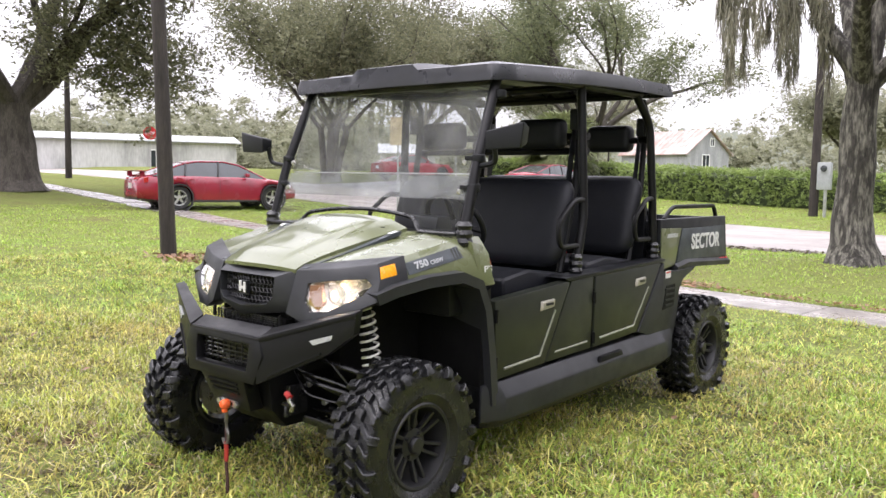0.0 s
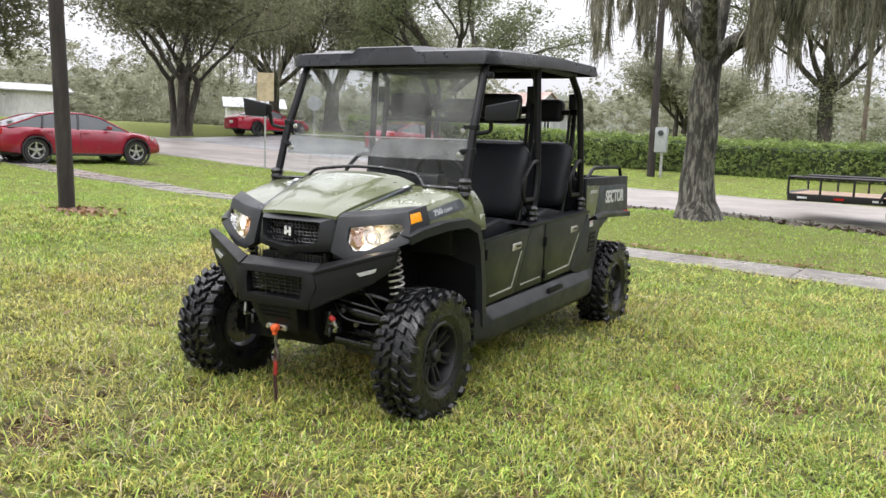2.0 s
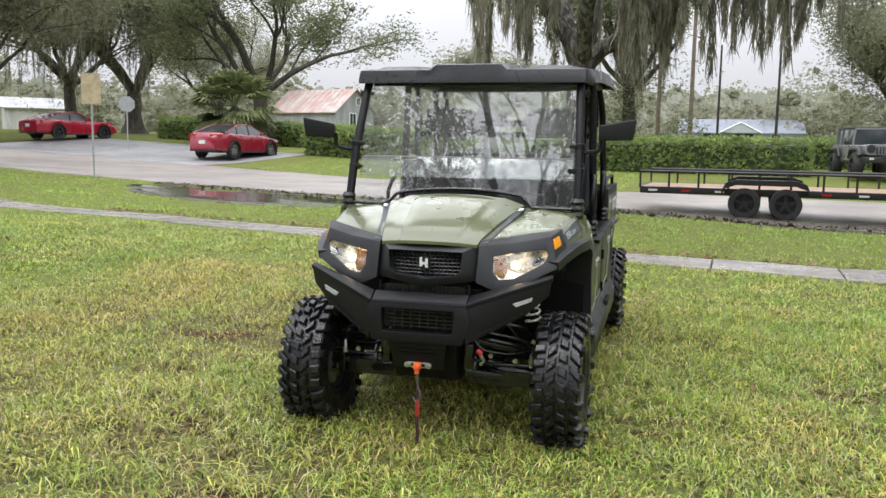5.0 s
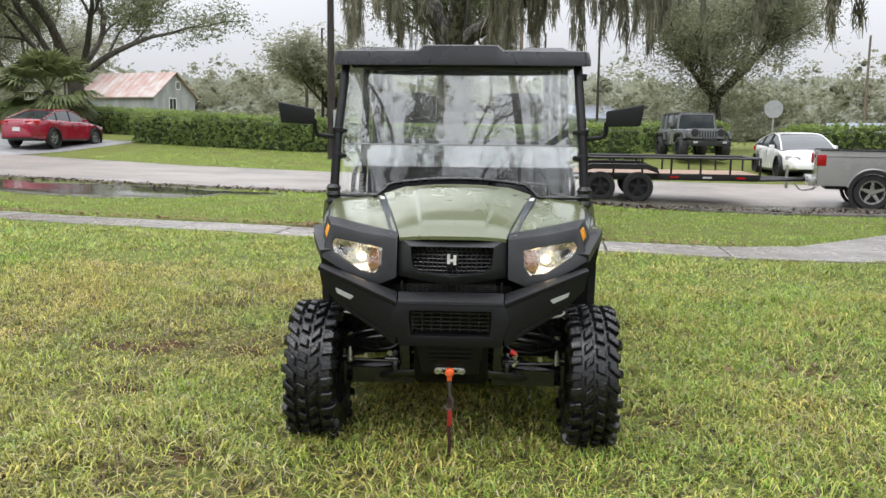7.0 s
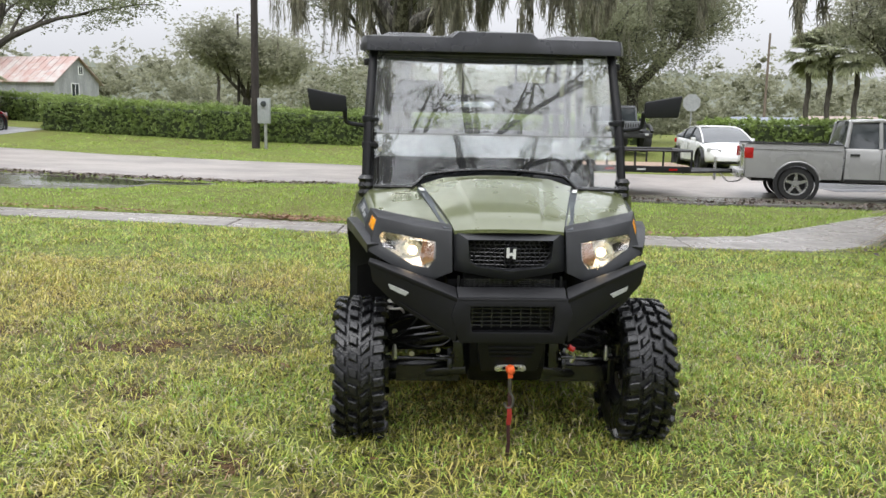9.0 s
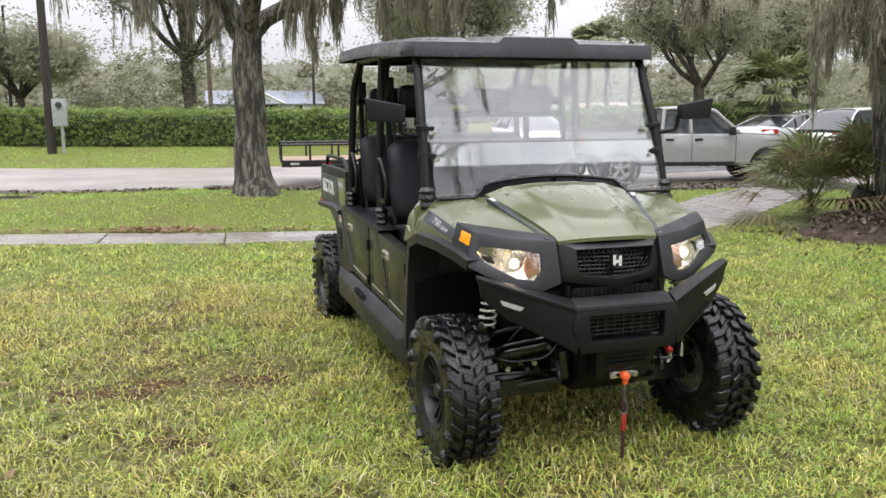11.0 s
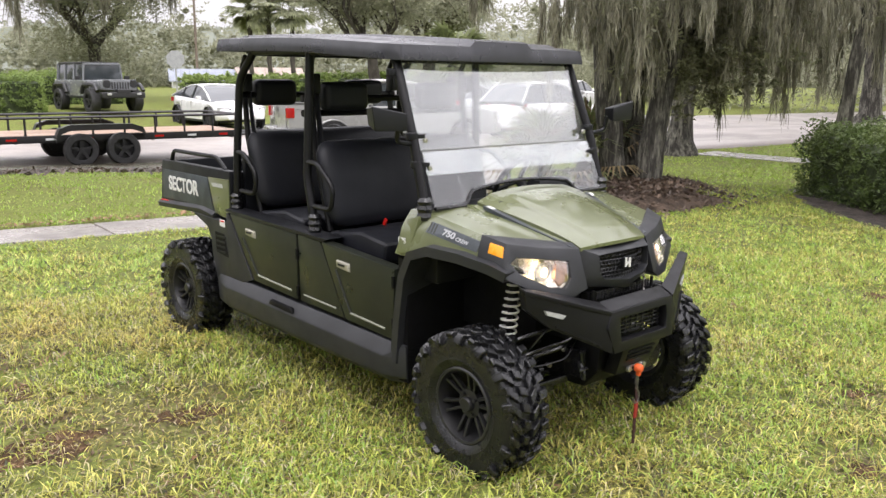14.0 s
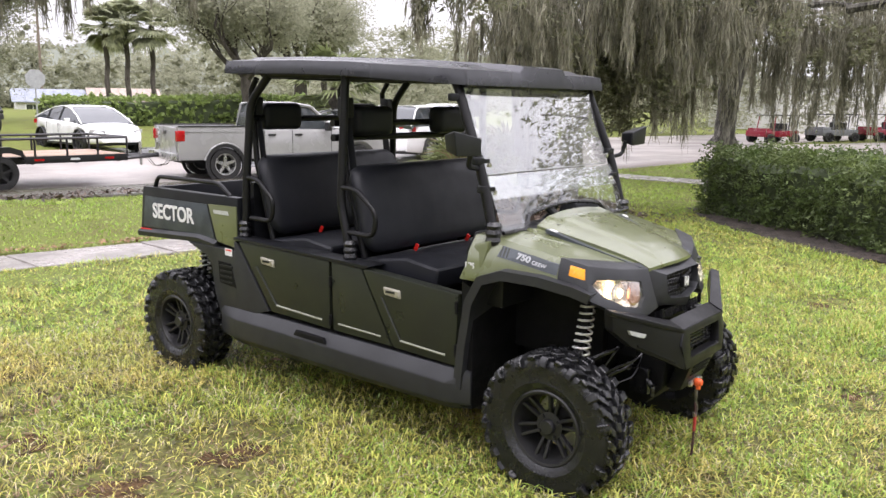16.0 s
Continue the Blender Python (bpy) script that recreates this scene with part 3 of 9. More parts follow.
def frond_fan(rng, centre, reach, n, blades=16, up=0.5, mat=None, width=0.03, first=0):
    """Fan fronds about a crown: stems with split blades. Returns verts and faces."""
    vs, fs = [], []
    for i in range(n):
        a = 2.399963 * (i + first) + rng.random() * 0.4
        el = up + (rng.random() - 0.62) * 2.3
        d = np.array([math.cos(a) * math.cos(el), math.sin(a) * math.cos(el), math.sin(el)])
        side = np.array([-math.sin(a), math.cos(a), 0.0])
        nrm = np.cross(d, side)
        stem = reach * (0.42 + 0.15 * rng.random())
        hub = np.array(centre) + d * stem
        hub[2] -= 0.10 * stem
        w = width * 0.4
        k = len(vs)
        c0 = np.array(centre)
        vs += [c0 - side * w, c0 + side * w, hub + side * w, hub - side * w]
        fs.append((k, k + 1, k + 2, k + 3))
        for b in range(blades):
            th = (b / (blades - 1) - 0.5) * 2.5
            w_d = d * math.cos(th) + side * math.sin(th)
            ln = reach * 0.55 * (0.75 + 0.25 * math.cos(th)) * (0.85 + 0.3 * rng.random())
            mid = hub + w_d * ln * 0.55 + nrm * 0.02
            tip = hub + w_d * ln
            tip[2] -= 0.22 * ln * (1 + 0.4 * rng.random())
            cr = np.cross(w_d, nrm)
            cr = cr / (np.linalg.norm(cr) + 1e-9) * width
            k = len(vs)
            vs += [hub, mid - cr, tip, mid + cr]
            fs.append((k, k + 1, k + 2, k + 3))
    return np.array(vs), np.array(fs)


def palm(x, y, trunk_h, reach, label, seed, fronds=34, r=0.17, name="palm_tree", base=None, width=0.05):
    rng = rng_for(seed)
    z = float(height(x, y)) if base is None else base
    t = thing(name, pose(x, y, z - 0.05), label, "palm")
    if trunk_h > 0.3:
        bm = bmesh.new()
        pts = [(0.05 * math.sin(i), 0.04 * math.cos(i), trunk_h * i / 14) for i in range(15)]
        tube(bm, pts, [r * (1.15 if i % 2 else 0.95) * (1.25 if i > 10 else 1) for i in range(15)], sides=10)
        part("trunk", bm, M_BARK_FAR, t)
    if name == "palmetto_bush":
        for k in range(fronds):
            v, f = frond_fan(rng, (0, 0, max(0.15, trunk_h)), reach, 1, width=width, first=k)
            raw("frond", v, f, M_PALM_DRY if k % 4 == 0 else M_PALM, t)
    else:
        v, f = frond_fan(rng, (0, 0, max(0.15, trunk_h)), reach, fronds, width=width)
        # palms beyond y 50 get the fronds with haze in the colour
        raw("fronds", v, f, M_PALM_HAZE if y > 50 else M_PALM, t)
    return t


def hedge(name, pts, depth, tall, label, seed, leaf=0.05, dens=900, wob=0.10, mat=None):
    """A clipped hedge along a line: a dark core of twigs and a skin of leaves."""
    rng = rng_for(seed)
    x0, y0 = pts[0]
    t = thing(name, pose(x0, y0, float(height(x0, y0))), label, "hedge")
    z0 = float(height(x0, y0))
    bm = bmesh.new()
    loops, cs = [], []
    for (ax, ay), (bx, by) in zip(pts, pts[1:]):
        ln = math.hypot(bx - ax, by - ay)
        ux, uy = (bx - ax) / ln, (by - ay) / ln
        px, py = -uy, ux
        k = max(2, int(ln / 0.7))
        for i in range(k + 1):
            u = i / k
            cx, cy = ax + (bx - ax) * u, ay + (by - ay) * u
            gz = float(height(cx, cy)) - z0
            loop = []
            for s, h in ((-0.42, -0.02), (-0.44, 0.35), (-0.42, 0.9), (-0.33, 0.965), (0.33, 0.965), (0.42, 0.9), (0.44, 0.35), (0.42, -0.02)):
                j = 1 + 0.10 * noise.noise(Vector((cx * 0.9, cy * 0.9, h * 2 + s)))
                e = 0.9 if i in (0, k) else 1.0
                loop.append((cx - x0 + px * s * depth * 0.92 * j * e, cy - y0 + py * s * depth * 0.92 * j * e, gz + h * tall * 0.95 * j))
            loops.append(loop)
        n = int(ln * (2 * tall + depth) * dens / 10)
        u = rng.random(n)
        q = rng.random(n) * (2 * tall + depth)
        s = np.where(q < tall, -0.5 * depth, np.where(q < tall + depth, q - tall - 0.5 * depth, 0.5 * depth))
        h = np.where(q < tall, q, np.where(q < tall + depth, tall, 2 * tall + depth - q))
        # leaf skin is uneven, with shoots above the cut
        bulge = np.array([noise.noise(Vector((a * ln * 1.3, b * 1.7, c * 1.7))) for a, b, c in zip(u, s, h)])
        s = s * (1 + wob * 1.6 * bulge) + rng.normal(0, 0.03, n)
        h = np.maximum(0.02, h + wob * bulge * 0.9 + np.where((q > tall) & (q < tall + depth), np.abs(rng.normal(0, 0.085, n)), rng.normal(0, 0.03, n)))
        cx, cy = ax + (bx - ax) * u, ay + (by - ay) * u
        cs.append(np.stack([cx - x0 + px * s, cy - y0 + py * s, height(cx, cy) - z0 + h], 1))
        # both ends
        m = int(depth * tall * dens / 10)
        for ex, ey, sg in ((ax, ay, -1), (bx, by, 1)):
            s2, h2 = (rng.random(m) - 0.5) * depth, rng.random(m) * tall
            e2 = rng.normal(0.02, 0.05, m) * sg
            cs.append(np.stack([ex - x0 + px * s2 + ux * e2, ey - y0 + py * s2 + uy * e2, height(ex, ey) - z0 + h2], 1))
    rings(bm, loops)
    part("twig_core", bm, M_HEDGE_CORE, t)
    v, f = leaf_cloud(np.concatenate(cs), 10, 0.09, leaf, rng, flat=1.0)
    raw("leaves", v, f, mat or M_HEDGE, t)
    return t


def patch(name, near, far, lift, mat, label, category, n=24, m=8, skirt=0.08):
    """A paved area between two lines of the same number of corners, laid on the ground."""
    near, far = np.array(near, dtype=float), np.array(far, dtype=float)

    def along(p, u):
        seg = np.linalg.norm(np.diff(p, axis=0), axis=1)
        s = np.concatenate([[0], np.cumsum(seg)]) / seg.sum()
        return np.stack([np.interp(u, s, p[:, 0]), np.interp(u, s, p[:, 1])], 1)
    u = np.linspace(0, 1, n)
    a, b = along(near, u), along(far, u)
    rows = []
    for v in np.linspace(0, 1, m):
        q = a * (1 - v) + b * v
        rows.append(np.concatenate([q, (height(q[:, 0], q[:, 1]) + lift)[:, None]], 1))
    first, last = rows[0].copy(), rows[-1].copy()
    first[:, 2] -= skirt
    last[:, 2] -= skirt
    rows = [first] + rows + [last]
    f = [np.stack([i, i + 1, i + n + 1, i + n], 1) for i in (np.arange(n - 1) + r * n for r in range(len(rows) - 1))]
    return tagged(raw(name, np.concatenate(rows), np.concatenate(f), mat, smooth=True), label, category, kind="structure")


M_SIDE = material("pale_worn_asphalt", (0.27, 0.27, 0.275), rough=0.45, second=(0.20, 0.20, 0.205), scale=0.5, fine=0.2, fine_scale=40, bump=0.2, bump_scale=70, rough_var=0.16)
M_ASPHALT = material("wet_asphalt", (0.10, 0.10, 0.105), rough=0.28, second=(0.065, 0.065, 0.07), scale=0.5, fine=0.2, fine_scale=40, bump=0.2, bump_scale=70, rough_var=0.16)
M_MUD = material("wet_mud", (0.058, 0.046, 0.034), rough=0.38, second=(0.05, 0.055, 0.025), scale=2.2, fine=0.35, fine_scale=40, bump=0.7, bump_scale=14, rough_var=0.3)
M_EARTH = material("bare_brown_earth", (0.095, 0.058, 0.030), rough=0.95, spec=0.08, second=(0.045, 0.031, 0.018), scale=11, fine=0.5, fine_scale=50, bump=1.0, bump_scale=26, rough_var=0.2)
patch("side_street", [(-36, 27.0), (-21.4, 25.6)], [(-34.0, 34.5), (-20.6, 33.0)], 0.016, M_SIDE, "pale worn asphalt of the side street", "road")
patch("east_street", [(7.0, 16.0), (10.0, 13.4), (12.3, 12.0), (15.2, 11.4), (24, 8.5), (60, -4)], [(14.0, 24.0), (17.3, 18.9), (23.4, 16.2), (32, 12.5), (64, 2)], 0.018, M_ROAD, "pale wet street that bends away", "road", n=40)
patch("car_park", [(6.5, 20.3), (14, 21.0), (22, 20.0)], [(5.5, 27.5), (16, 27.5), (24, 25)], 0.020, M_ASPHALT, "dark wet asphalt of the car park", "road")
patch("road_shoulder", [(-5.5, 16.9), (-1.0, 15.3), (4.2, 15.1), (8.0, 15.0)], [(-5.5, 17.6), (-1.0, 18.0), (4.2, 17.6), (8.0, 17.2)], 0.045, M_MUD, "muddy road edge under the trailer", "verge")


def puddle(x, y, rx, ry, seed, name="puddle", lift=0.016):
    bm = bmesh.new()
    vs = []
    for k in range(40):
        a = 2 * math.pi * k / 40
        q = 1 + 0.30 * noise.noise(Vector((math.cos(a) * 1.4 + seed, math.sin(a) * 1.4, seed)))
        px, py = x + rx * q * math.cos(a), y + ry * q * math.sin(a)
        vs.append((px, py))
    c = bm.verts.new((x, y, float(height(x, y)) + lift))
    ring = [bm.verts.new((px, py, float(height(px, py)) + lift - 0.003)) for px, py in vs]
    for i in range(40):
        bm.faces.new((c, ring[i], ring[(i + 1) % 40]))
    if name == "puddle":
        return tagged(finish(name, bm, M_WATER), "shallow rain puddle on the verge", "puddle", kind="structure")
    return tagged(finish(name, bm, M_MUD), "wet muddy margin round a puddle", "mud", kind="structure")


PUDDLES = [(-12.6, 15.5, 3.0, 1.15, 1.0), (-9.4, 15.9, 1.0, 0.3, 4.0), (-15.9, 16.6, 1.2, 0.4, 7.0)]
for one in PUDDLES:
    puddle(*one)
    puddle(one[0], one[1] - 0.05, one[2] * 1.12, one[3] * 1.3, one[4] + 3.3, "mud_margin", 0.010)


# ---------------------------------------------------------------- the utility vehicle
M_BLACK = material("black_moulded_plastic", (0.0085, 0.0092, 0.0112), rough=0.42, spec=0.30, var=0.3, scale=6, fine=0.12, fine_scale=300, bump=0.12, bump_scale=420, rough_var=0.08)
M_CHARCOAL = material("charcoal_plastic", (0.019, 0.020, 0.0225), rough=0.45, spec=0.42, var=0.25, scale=6, fine=0.12, fine_scale=300, bump=0.12, bump_scale=420, rough_var=0.08)
M_ROOF = material("wet_black_roof", (0.022, 0.023, 0.028), rough=0.31, spec=0.6, var=0.3, scale=5, fine=0.12, fine_scale=300, bump=0.10, bump_scale=420, rough_var=0.12)
M_WIRE = material("glossy_black_wire", (0.020, 0.020, 0.022), rough=0.30, spec=0.5, var=0.3, scale=20, bump=0.03)
M_STEEL_BLACK = material("black_powder_coat", (0.0065, 0.0065, 0.0075), rough=0.40, spec=0.25, var=0.25, scale=9, fine=0.1, fine_scale=200, bump=0.05, bump_scale=300)
M_OLIVE = material("olive_body_paint", (0.108, 0.122, 0.056), rough=0.30, var=0.10, scale=4, fine=0.04, fine_scale=160, bump=0.02, bump_scale=200, coat=0.7, rough_var=0.08)
M_DOOR = material("dark_olive_plastic", (0.0165, 0.0190, 0.0135), rough=0.36, spec=0.4, var=0.2, scale=5, fine=0.08, fine_scale=220, bump=0.06, bump_scale=380)
M_TYRE = material("wet_tyre_rubber", (0.0085, 0.0088, 0.0098), rough=0.28, spec=0.50, var=0.35, scale=14, fine=0.2, fine_scale=120, bump=0.4, bump_scale=90, rough_var=0.22)
M_RIM = material("matte_black_alloy", (0.018, 0.018, 0.019), rough=0.38, metal=0.2, var=0.2, scale=12, bump=0.04)
M_SEAT = material("black_vinyl", (0.0095, 0.0103, 0.0138), rough=0.5, spec=0.28, var=0.2, scale=5, fine=0.12, fine_scale=260, bump=0.15, bump_scale=240)
# Near-black: the shade of wheel wells and underbody is put into this colour.
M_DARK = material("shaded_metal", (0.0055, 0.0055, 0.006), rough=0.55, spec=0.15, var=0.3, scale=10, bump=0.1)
M_GLOSS = material("wet_black_steel", (0.009, 0.009, 0.010), rough=0.22, spec=0.6, var=0.3, scale=14, bump=0.05)
M_CHROME = material("bare_steel", (0.55, 0.54, 0.52), rough=0.3, metal=0.9, var=0.3, scale=20, bump=0.03)
M_HOOK = material("worn_dark_steel", (0.16, 0.15, 0.14), rough=0.35, metal=0.7, var=0.4, scale=30, bump=0.05)
M_SPRING = material("grey_coil_paint", (0.62, 0.61, 0.57), rough=0.4, var=0.15, scale=20, bump=0.03)
M_CHAMPAGNE = material("champagne_handle", (0.33, 0.315, 0.255), rough=0.32, metal=0.4, var=0.1, bump=0.02)
M_ORANGE = material("amber_reflector", (0.85, 0.33, 0.01), rough=0.25, var=0.12, scale=30, bump=0.2, bump_scale=260)
M_RED = material("red_plastic", (0.60, 0.02, 0.015), rough=0.3, var=0.2, scale=20, bump=0.03)
M_HOOKRED = material("orange_rubber_stop", (0.85, 0.13, 0.03), rough=0.5, var=0.2, scale=30, bump=0.05)
M_STRAP = material("dark_red_webbing", (0.045, 0.012, 0.011), rough=0.8, var=0.4, scale=30, bump=0.4, bump_scale=200)
M_SLEEVE = material("worn_red_sleeve", (0.30, 0.02, 0.015), rough=0.6, var=0.5, scale=30, bump=0.2, bump_scale=120)
M_WHITE = material("white_decal", (0.62, 0.62, 0.61), rough=0.4, var=0.05, bump=0)
M_FADED = material("silver_grey_print", (0.34, 0.35, 0.36), rough=0.4, var=0.08, bump=0)
M_DECAL = material("slate_decal", (0.045, 0.054, 0.062), rough=0.42, var=0.35, scale=7, bump=0.0)
M_MARK = material("grey_reflective_mark", (0.40, 0.41, 0.40), rough=0.3, var=0.3, scale=60, bump=0.1, bump_scale=300)
M_LINE = material("pale_olive_edge", (0.21, 0.22, 0.165), rough=0.33, var=0.2, scale=20, bump=0.03)
M_REFLECTOR = material("lamp_reflector", (0.93, 0.90, 0.85), rough=0.28, metal=0.65, var=0.12, scale=30, bump=0.3, bump_scale=60)
M_AMBERLENS = material("lamp_turn_reflector", (0.33, 0.17, 0.09), rough=0.25, metal=0.6, var=0.2, scale=14, bump=0.15, bump_scale=40)
M_BULB = material("lit_bulb", (1.0, 0.9, 0.7), rough=0.3, var=0, bump=0, emit=((1.0, 0.70, 0.36), 11.0))
M_LENS = glass_material("lamp_lens", (0.97, 0.97, 0.96), clear=0.93)
M_SCREEN = glass_material("clear_windscreen", (0.92, 0.94, 0.94), clear=0.90, rough=0.015, haze=0.05)
M_SCREEN_LOW = glass_material("clear_lower_windscreen", (0.93, 0.95, 0.95), clear=0.92, rough=0.015, haze=0.02)
M_SCREEN_BAND = glass_material("doubled_windscreen", (0.84, 0.86, 0.86), clear=0.87, rough=0.03, haze=0.09)

utv = thing("utility_vehicle", pose(-3.086, 2.284, 0, 0, 0, 4.3), "olive green four-door utility vehicle parked on the grass", "utility vehicle")


def both(name, build, mat, parent, label=""):
    """The same part on both sides."""
    made = []
    for s in (1, -1):
        bm = bmesh.new()
        build(bm, s)
        bmesh.ops.recalc_face_normals(bm, faces=bm.faces)
        made.append(part(name, bm, mat, parent, label))
    return made


def sheet(bm, grid, thick):
    """A skin with thickness from rows of points (thickness goes down)."""
    top = [[bm.verts.new(p) for p in r] for r in grid]
    low = [[bm.verts.new((p[0], p[1], p[2] - thick)) for p in r] for r in grid]
    h, w = len(grid), len(grid[0])
    for i in range(h - 1):
        for j in range(w - 1):
            bm.faces.new((top[i][j], top[i][j + 1], top[i + 1][j + 1], top[i + 1][j]))
            bm.faces.new((low[i][j], low[i + 1][j], low[i + 1][j + 1], low[i][j + 1]))
    for i in range(h - 1):
        for j in (0, w - 1):
            bm.faces.new((top[i][j], top[i + 1][j], low[i + 1][j], low[i][j]))
    for j in range(w - 1):
        for i in (0, h - 1):
            bm.faces.new((top[i][j], low[i][j], low[i][j + 1], top[i][j + 1]))
    bmesh.ops.recalc_face_normals(bm, faces=bm.faces)
    return bm


# wheels -------------------------------------------------------------
def tyre_mesh(r=0.345, w=0.222):
    """One carcass whose tread blocks are raised out of it."""
    h = w / 2
    base = r - 0.024
    prof = [(0.163, 0.0), (0.168, -0.72), (0.182, -0.86), (0.210, -0.955), (0.216, -0.985), (0.222, -0.965), (0.266, -1.0), (base - 0.034, -0.995), (base - 0.008, -0.94),
            (base - 0.002, -0.88), (base, -0.52), (base + 0.001, -0.44), (base + 0.002, -0.04), (base + 0.002, 0.04), (base + 0.001, 0.44), (base, 0.52), (base - 0.002, 0.88),
            (base - 0.008, 0.94), (base - 0.034, 0.995), (0.266, 1.0), (0.222, 0.965), (0.216, 0.985), (0.210, 0.955), (0.182, 0.86), (0.168, 0.72)]
    pitches, cells = 29, 8
    n, m = pitches * cells, len(prof)
    bm = bmesh.new()
    vs = []
    for rad, x in prof:
        # the blocks lean into a shallow chevron
        lean = 0.20 * abs(x) + 0.025 * math.sin(9 * x)
        vs.append([bm.verts.new((x * h, rad * math.cos(2 * math.pi * k / n + lean), rad * math.sin(2 * math.pi * k / n + lean))) for k in range(n)])
    cell = {}
    for j in range(m):
        a, b = vs[j], vs[(j + 1) % m]
        for k in range(n):
            q = (k + 1) % n
            cell[j, k] = bm.faces.new((a[k], a[q], b[q], b[k]))
    bmesh.ops.recalc_face_normals(bm, faces=bm.faces)
    blocks = []
    for p in range(pitches):
        k0 = p * cells
        for cols, shift, long in (((11,), 0, 5), ((13,), 4, 5), ((9, 8), 4, 5), ((15, 16), 0, 5)):
            if cols[0] in (9, 15) and p % 2:
                cols = cols + ((7,) if cols[0] == 9 else (17,))
            blocks.append([cell[c, (k0 + shift + d) % n] for c in cols for d in range(long)])
    for faces in blocks:
        bmesh.ops.inset_region(bm, faces=faces, thickness=0.0035, depth=0.019, use_even_offset=True)
        bmesh.ops.inset_region(bm, faces=faces, thickness=0.0040, depth=0.0035, use_even_offset=True)
    return bm


def rim_mesh():
    """Outer face towards +x."""
    bm = bmesh.new()
    lathe(bm, [(0.180, 0.108), (0.173, 0.114), (0.162, 0.110), (0.155, 0.085), (0.147, 0.03), (0.145, -0.09), (0.163, -0.105), (0.174, -0.10), (0.163, -0.06), (0.163, 0.08)], "x", sides=48, closed_profile=True)
    bmesh.ops.transform(bm, matrix=Matrix.Diagonal((0.86, 1, 1, 1)), verts=bm.verts)
    return bm


def spoke_mesh():
    bm = bmesh.new()
    for s in (1, -1):
        a = [(0.052, s * 0.007, 0.045), (0.052, s * 0.020, 0.045), (0.030, s * 0.022, 0.045), (0.030, s * 0.005, 0.045)]
        b = [(0.086, s * 0.018, 0.160), (0.086, s * 0.032, 0.157), (0.056, s * 0.033, 0.157), (0.056, s * 0.016, 0.160)]
        hull_of(bm, a, b)
    bmesh.ops.recalc_face_normals(bm, faces=bm.faces)
    bmesh.ops.transform(bm, matrix=Matrix.Diagonal((0.86, 1, 1, 1)), verts=bm.verts)
    return bevelled(bm, 0.003)


def hub_mesh():
    bm = bmesh.new()
    lathe(bm, [(0.0, 0.078), (0.030, 0.078), (0.036, 0.070), (0.037, 0.055), (0.066, 0.050), (0.068, 0.02), (0.068, -0.05), (0.0, -0.05)], "x", sides=28)
    for k in range(4):
        a = math.pi / 4 + k * math.pi / 2
        lathe(bm, [(0.0, 0.066), (0.008, 0.066), (0.009, 0.05), (0.0, 0.05)], "x", c=(0, 0.052 * math.cos(a), 0.052 * math.sin(a)), sides=6)
    return bm


def disc_mesh():
    bm = bmesh.new()
    lathe(bm, [(0.055, -0.055), (0.125, -0.055), (0.125, -0.062), (0.055, -0.062)], "x", sides=36, closed_profile=True)
    box(bm, (-0.06, 0.10, 0.05), (0.045, 0.06, 0.09))
    return bm


first_wheel = {}
for wy, wx, wz in ((-0.045, 0.655, 0.333), (2.765, 0.683, 0.333)):
    for s in (1, -1):
        wheel = new("wheel")
        wheel.parent = utv
        wheel.matrix_local = pose(s * wx, wy, wz, 25 * wy + 11 * s, 0, 0 if s > 0 else 180)
        if not first_wheel:
            bits = [("tyre", finish("tyre", tyre_mesh(), M_TYRE, wheel, "knobbly black tyre, wet"), Matrix.Identity(4)),
                    ("rim", finish("rim", rim_mesh(), M_RIM, wheel), Matrix.Identity(4)),
                    ("hub", finish("hub", hub_mesh(), M_RIM, wheel), Matrix.Identity(4)),
                    ("brake_disc", finish("brake_disc", disc_mesh(), M_CHROME, wheel, "bare steel brake disc"), Matrix.Identity(4))]
            sp = finish("spoke", spoke_mesh(), M_RIM, wheel)
            bits.append(("spoke", sp, Matrix.Identity(4)))
            for k in range(1, 6):
                bits.append(("spoke", None, Matrix.Rotation(2 * math.pi * k / 6, 4, "X")))
            for nm, ob, _ in bits:
                if ob is not None:
                    first_wheel[nm] = (ob.data, str(ob.get("label", "")))
            for nm, ob, m in bits:
                if ob is None:
                    o = new(nm, first_wheel[nm][0])
                    o.parent, o.matrix_local = wheel, m
        else:
            for nm, (data, lab) in first_wheel.items():
                for k in range(6 if nm == "spoke" else 1):
                    o = new(nm, data)
                    o.parent, o.matrix_local = wheel, Matrix.Rotation(2 * math.pi * k / 6, 4, "X")
                    if lab:
                        o["label"] = lab

# hood: crowned middle panel, with valleys either side ----------------
rows = []
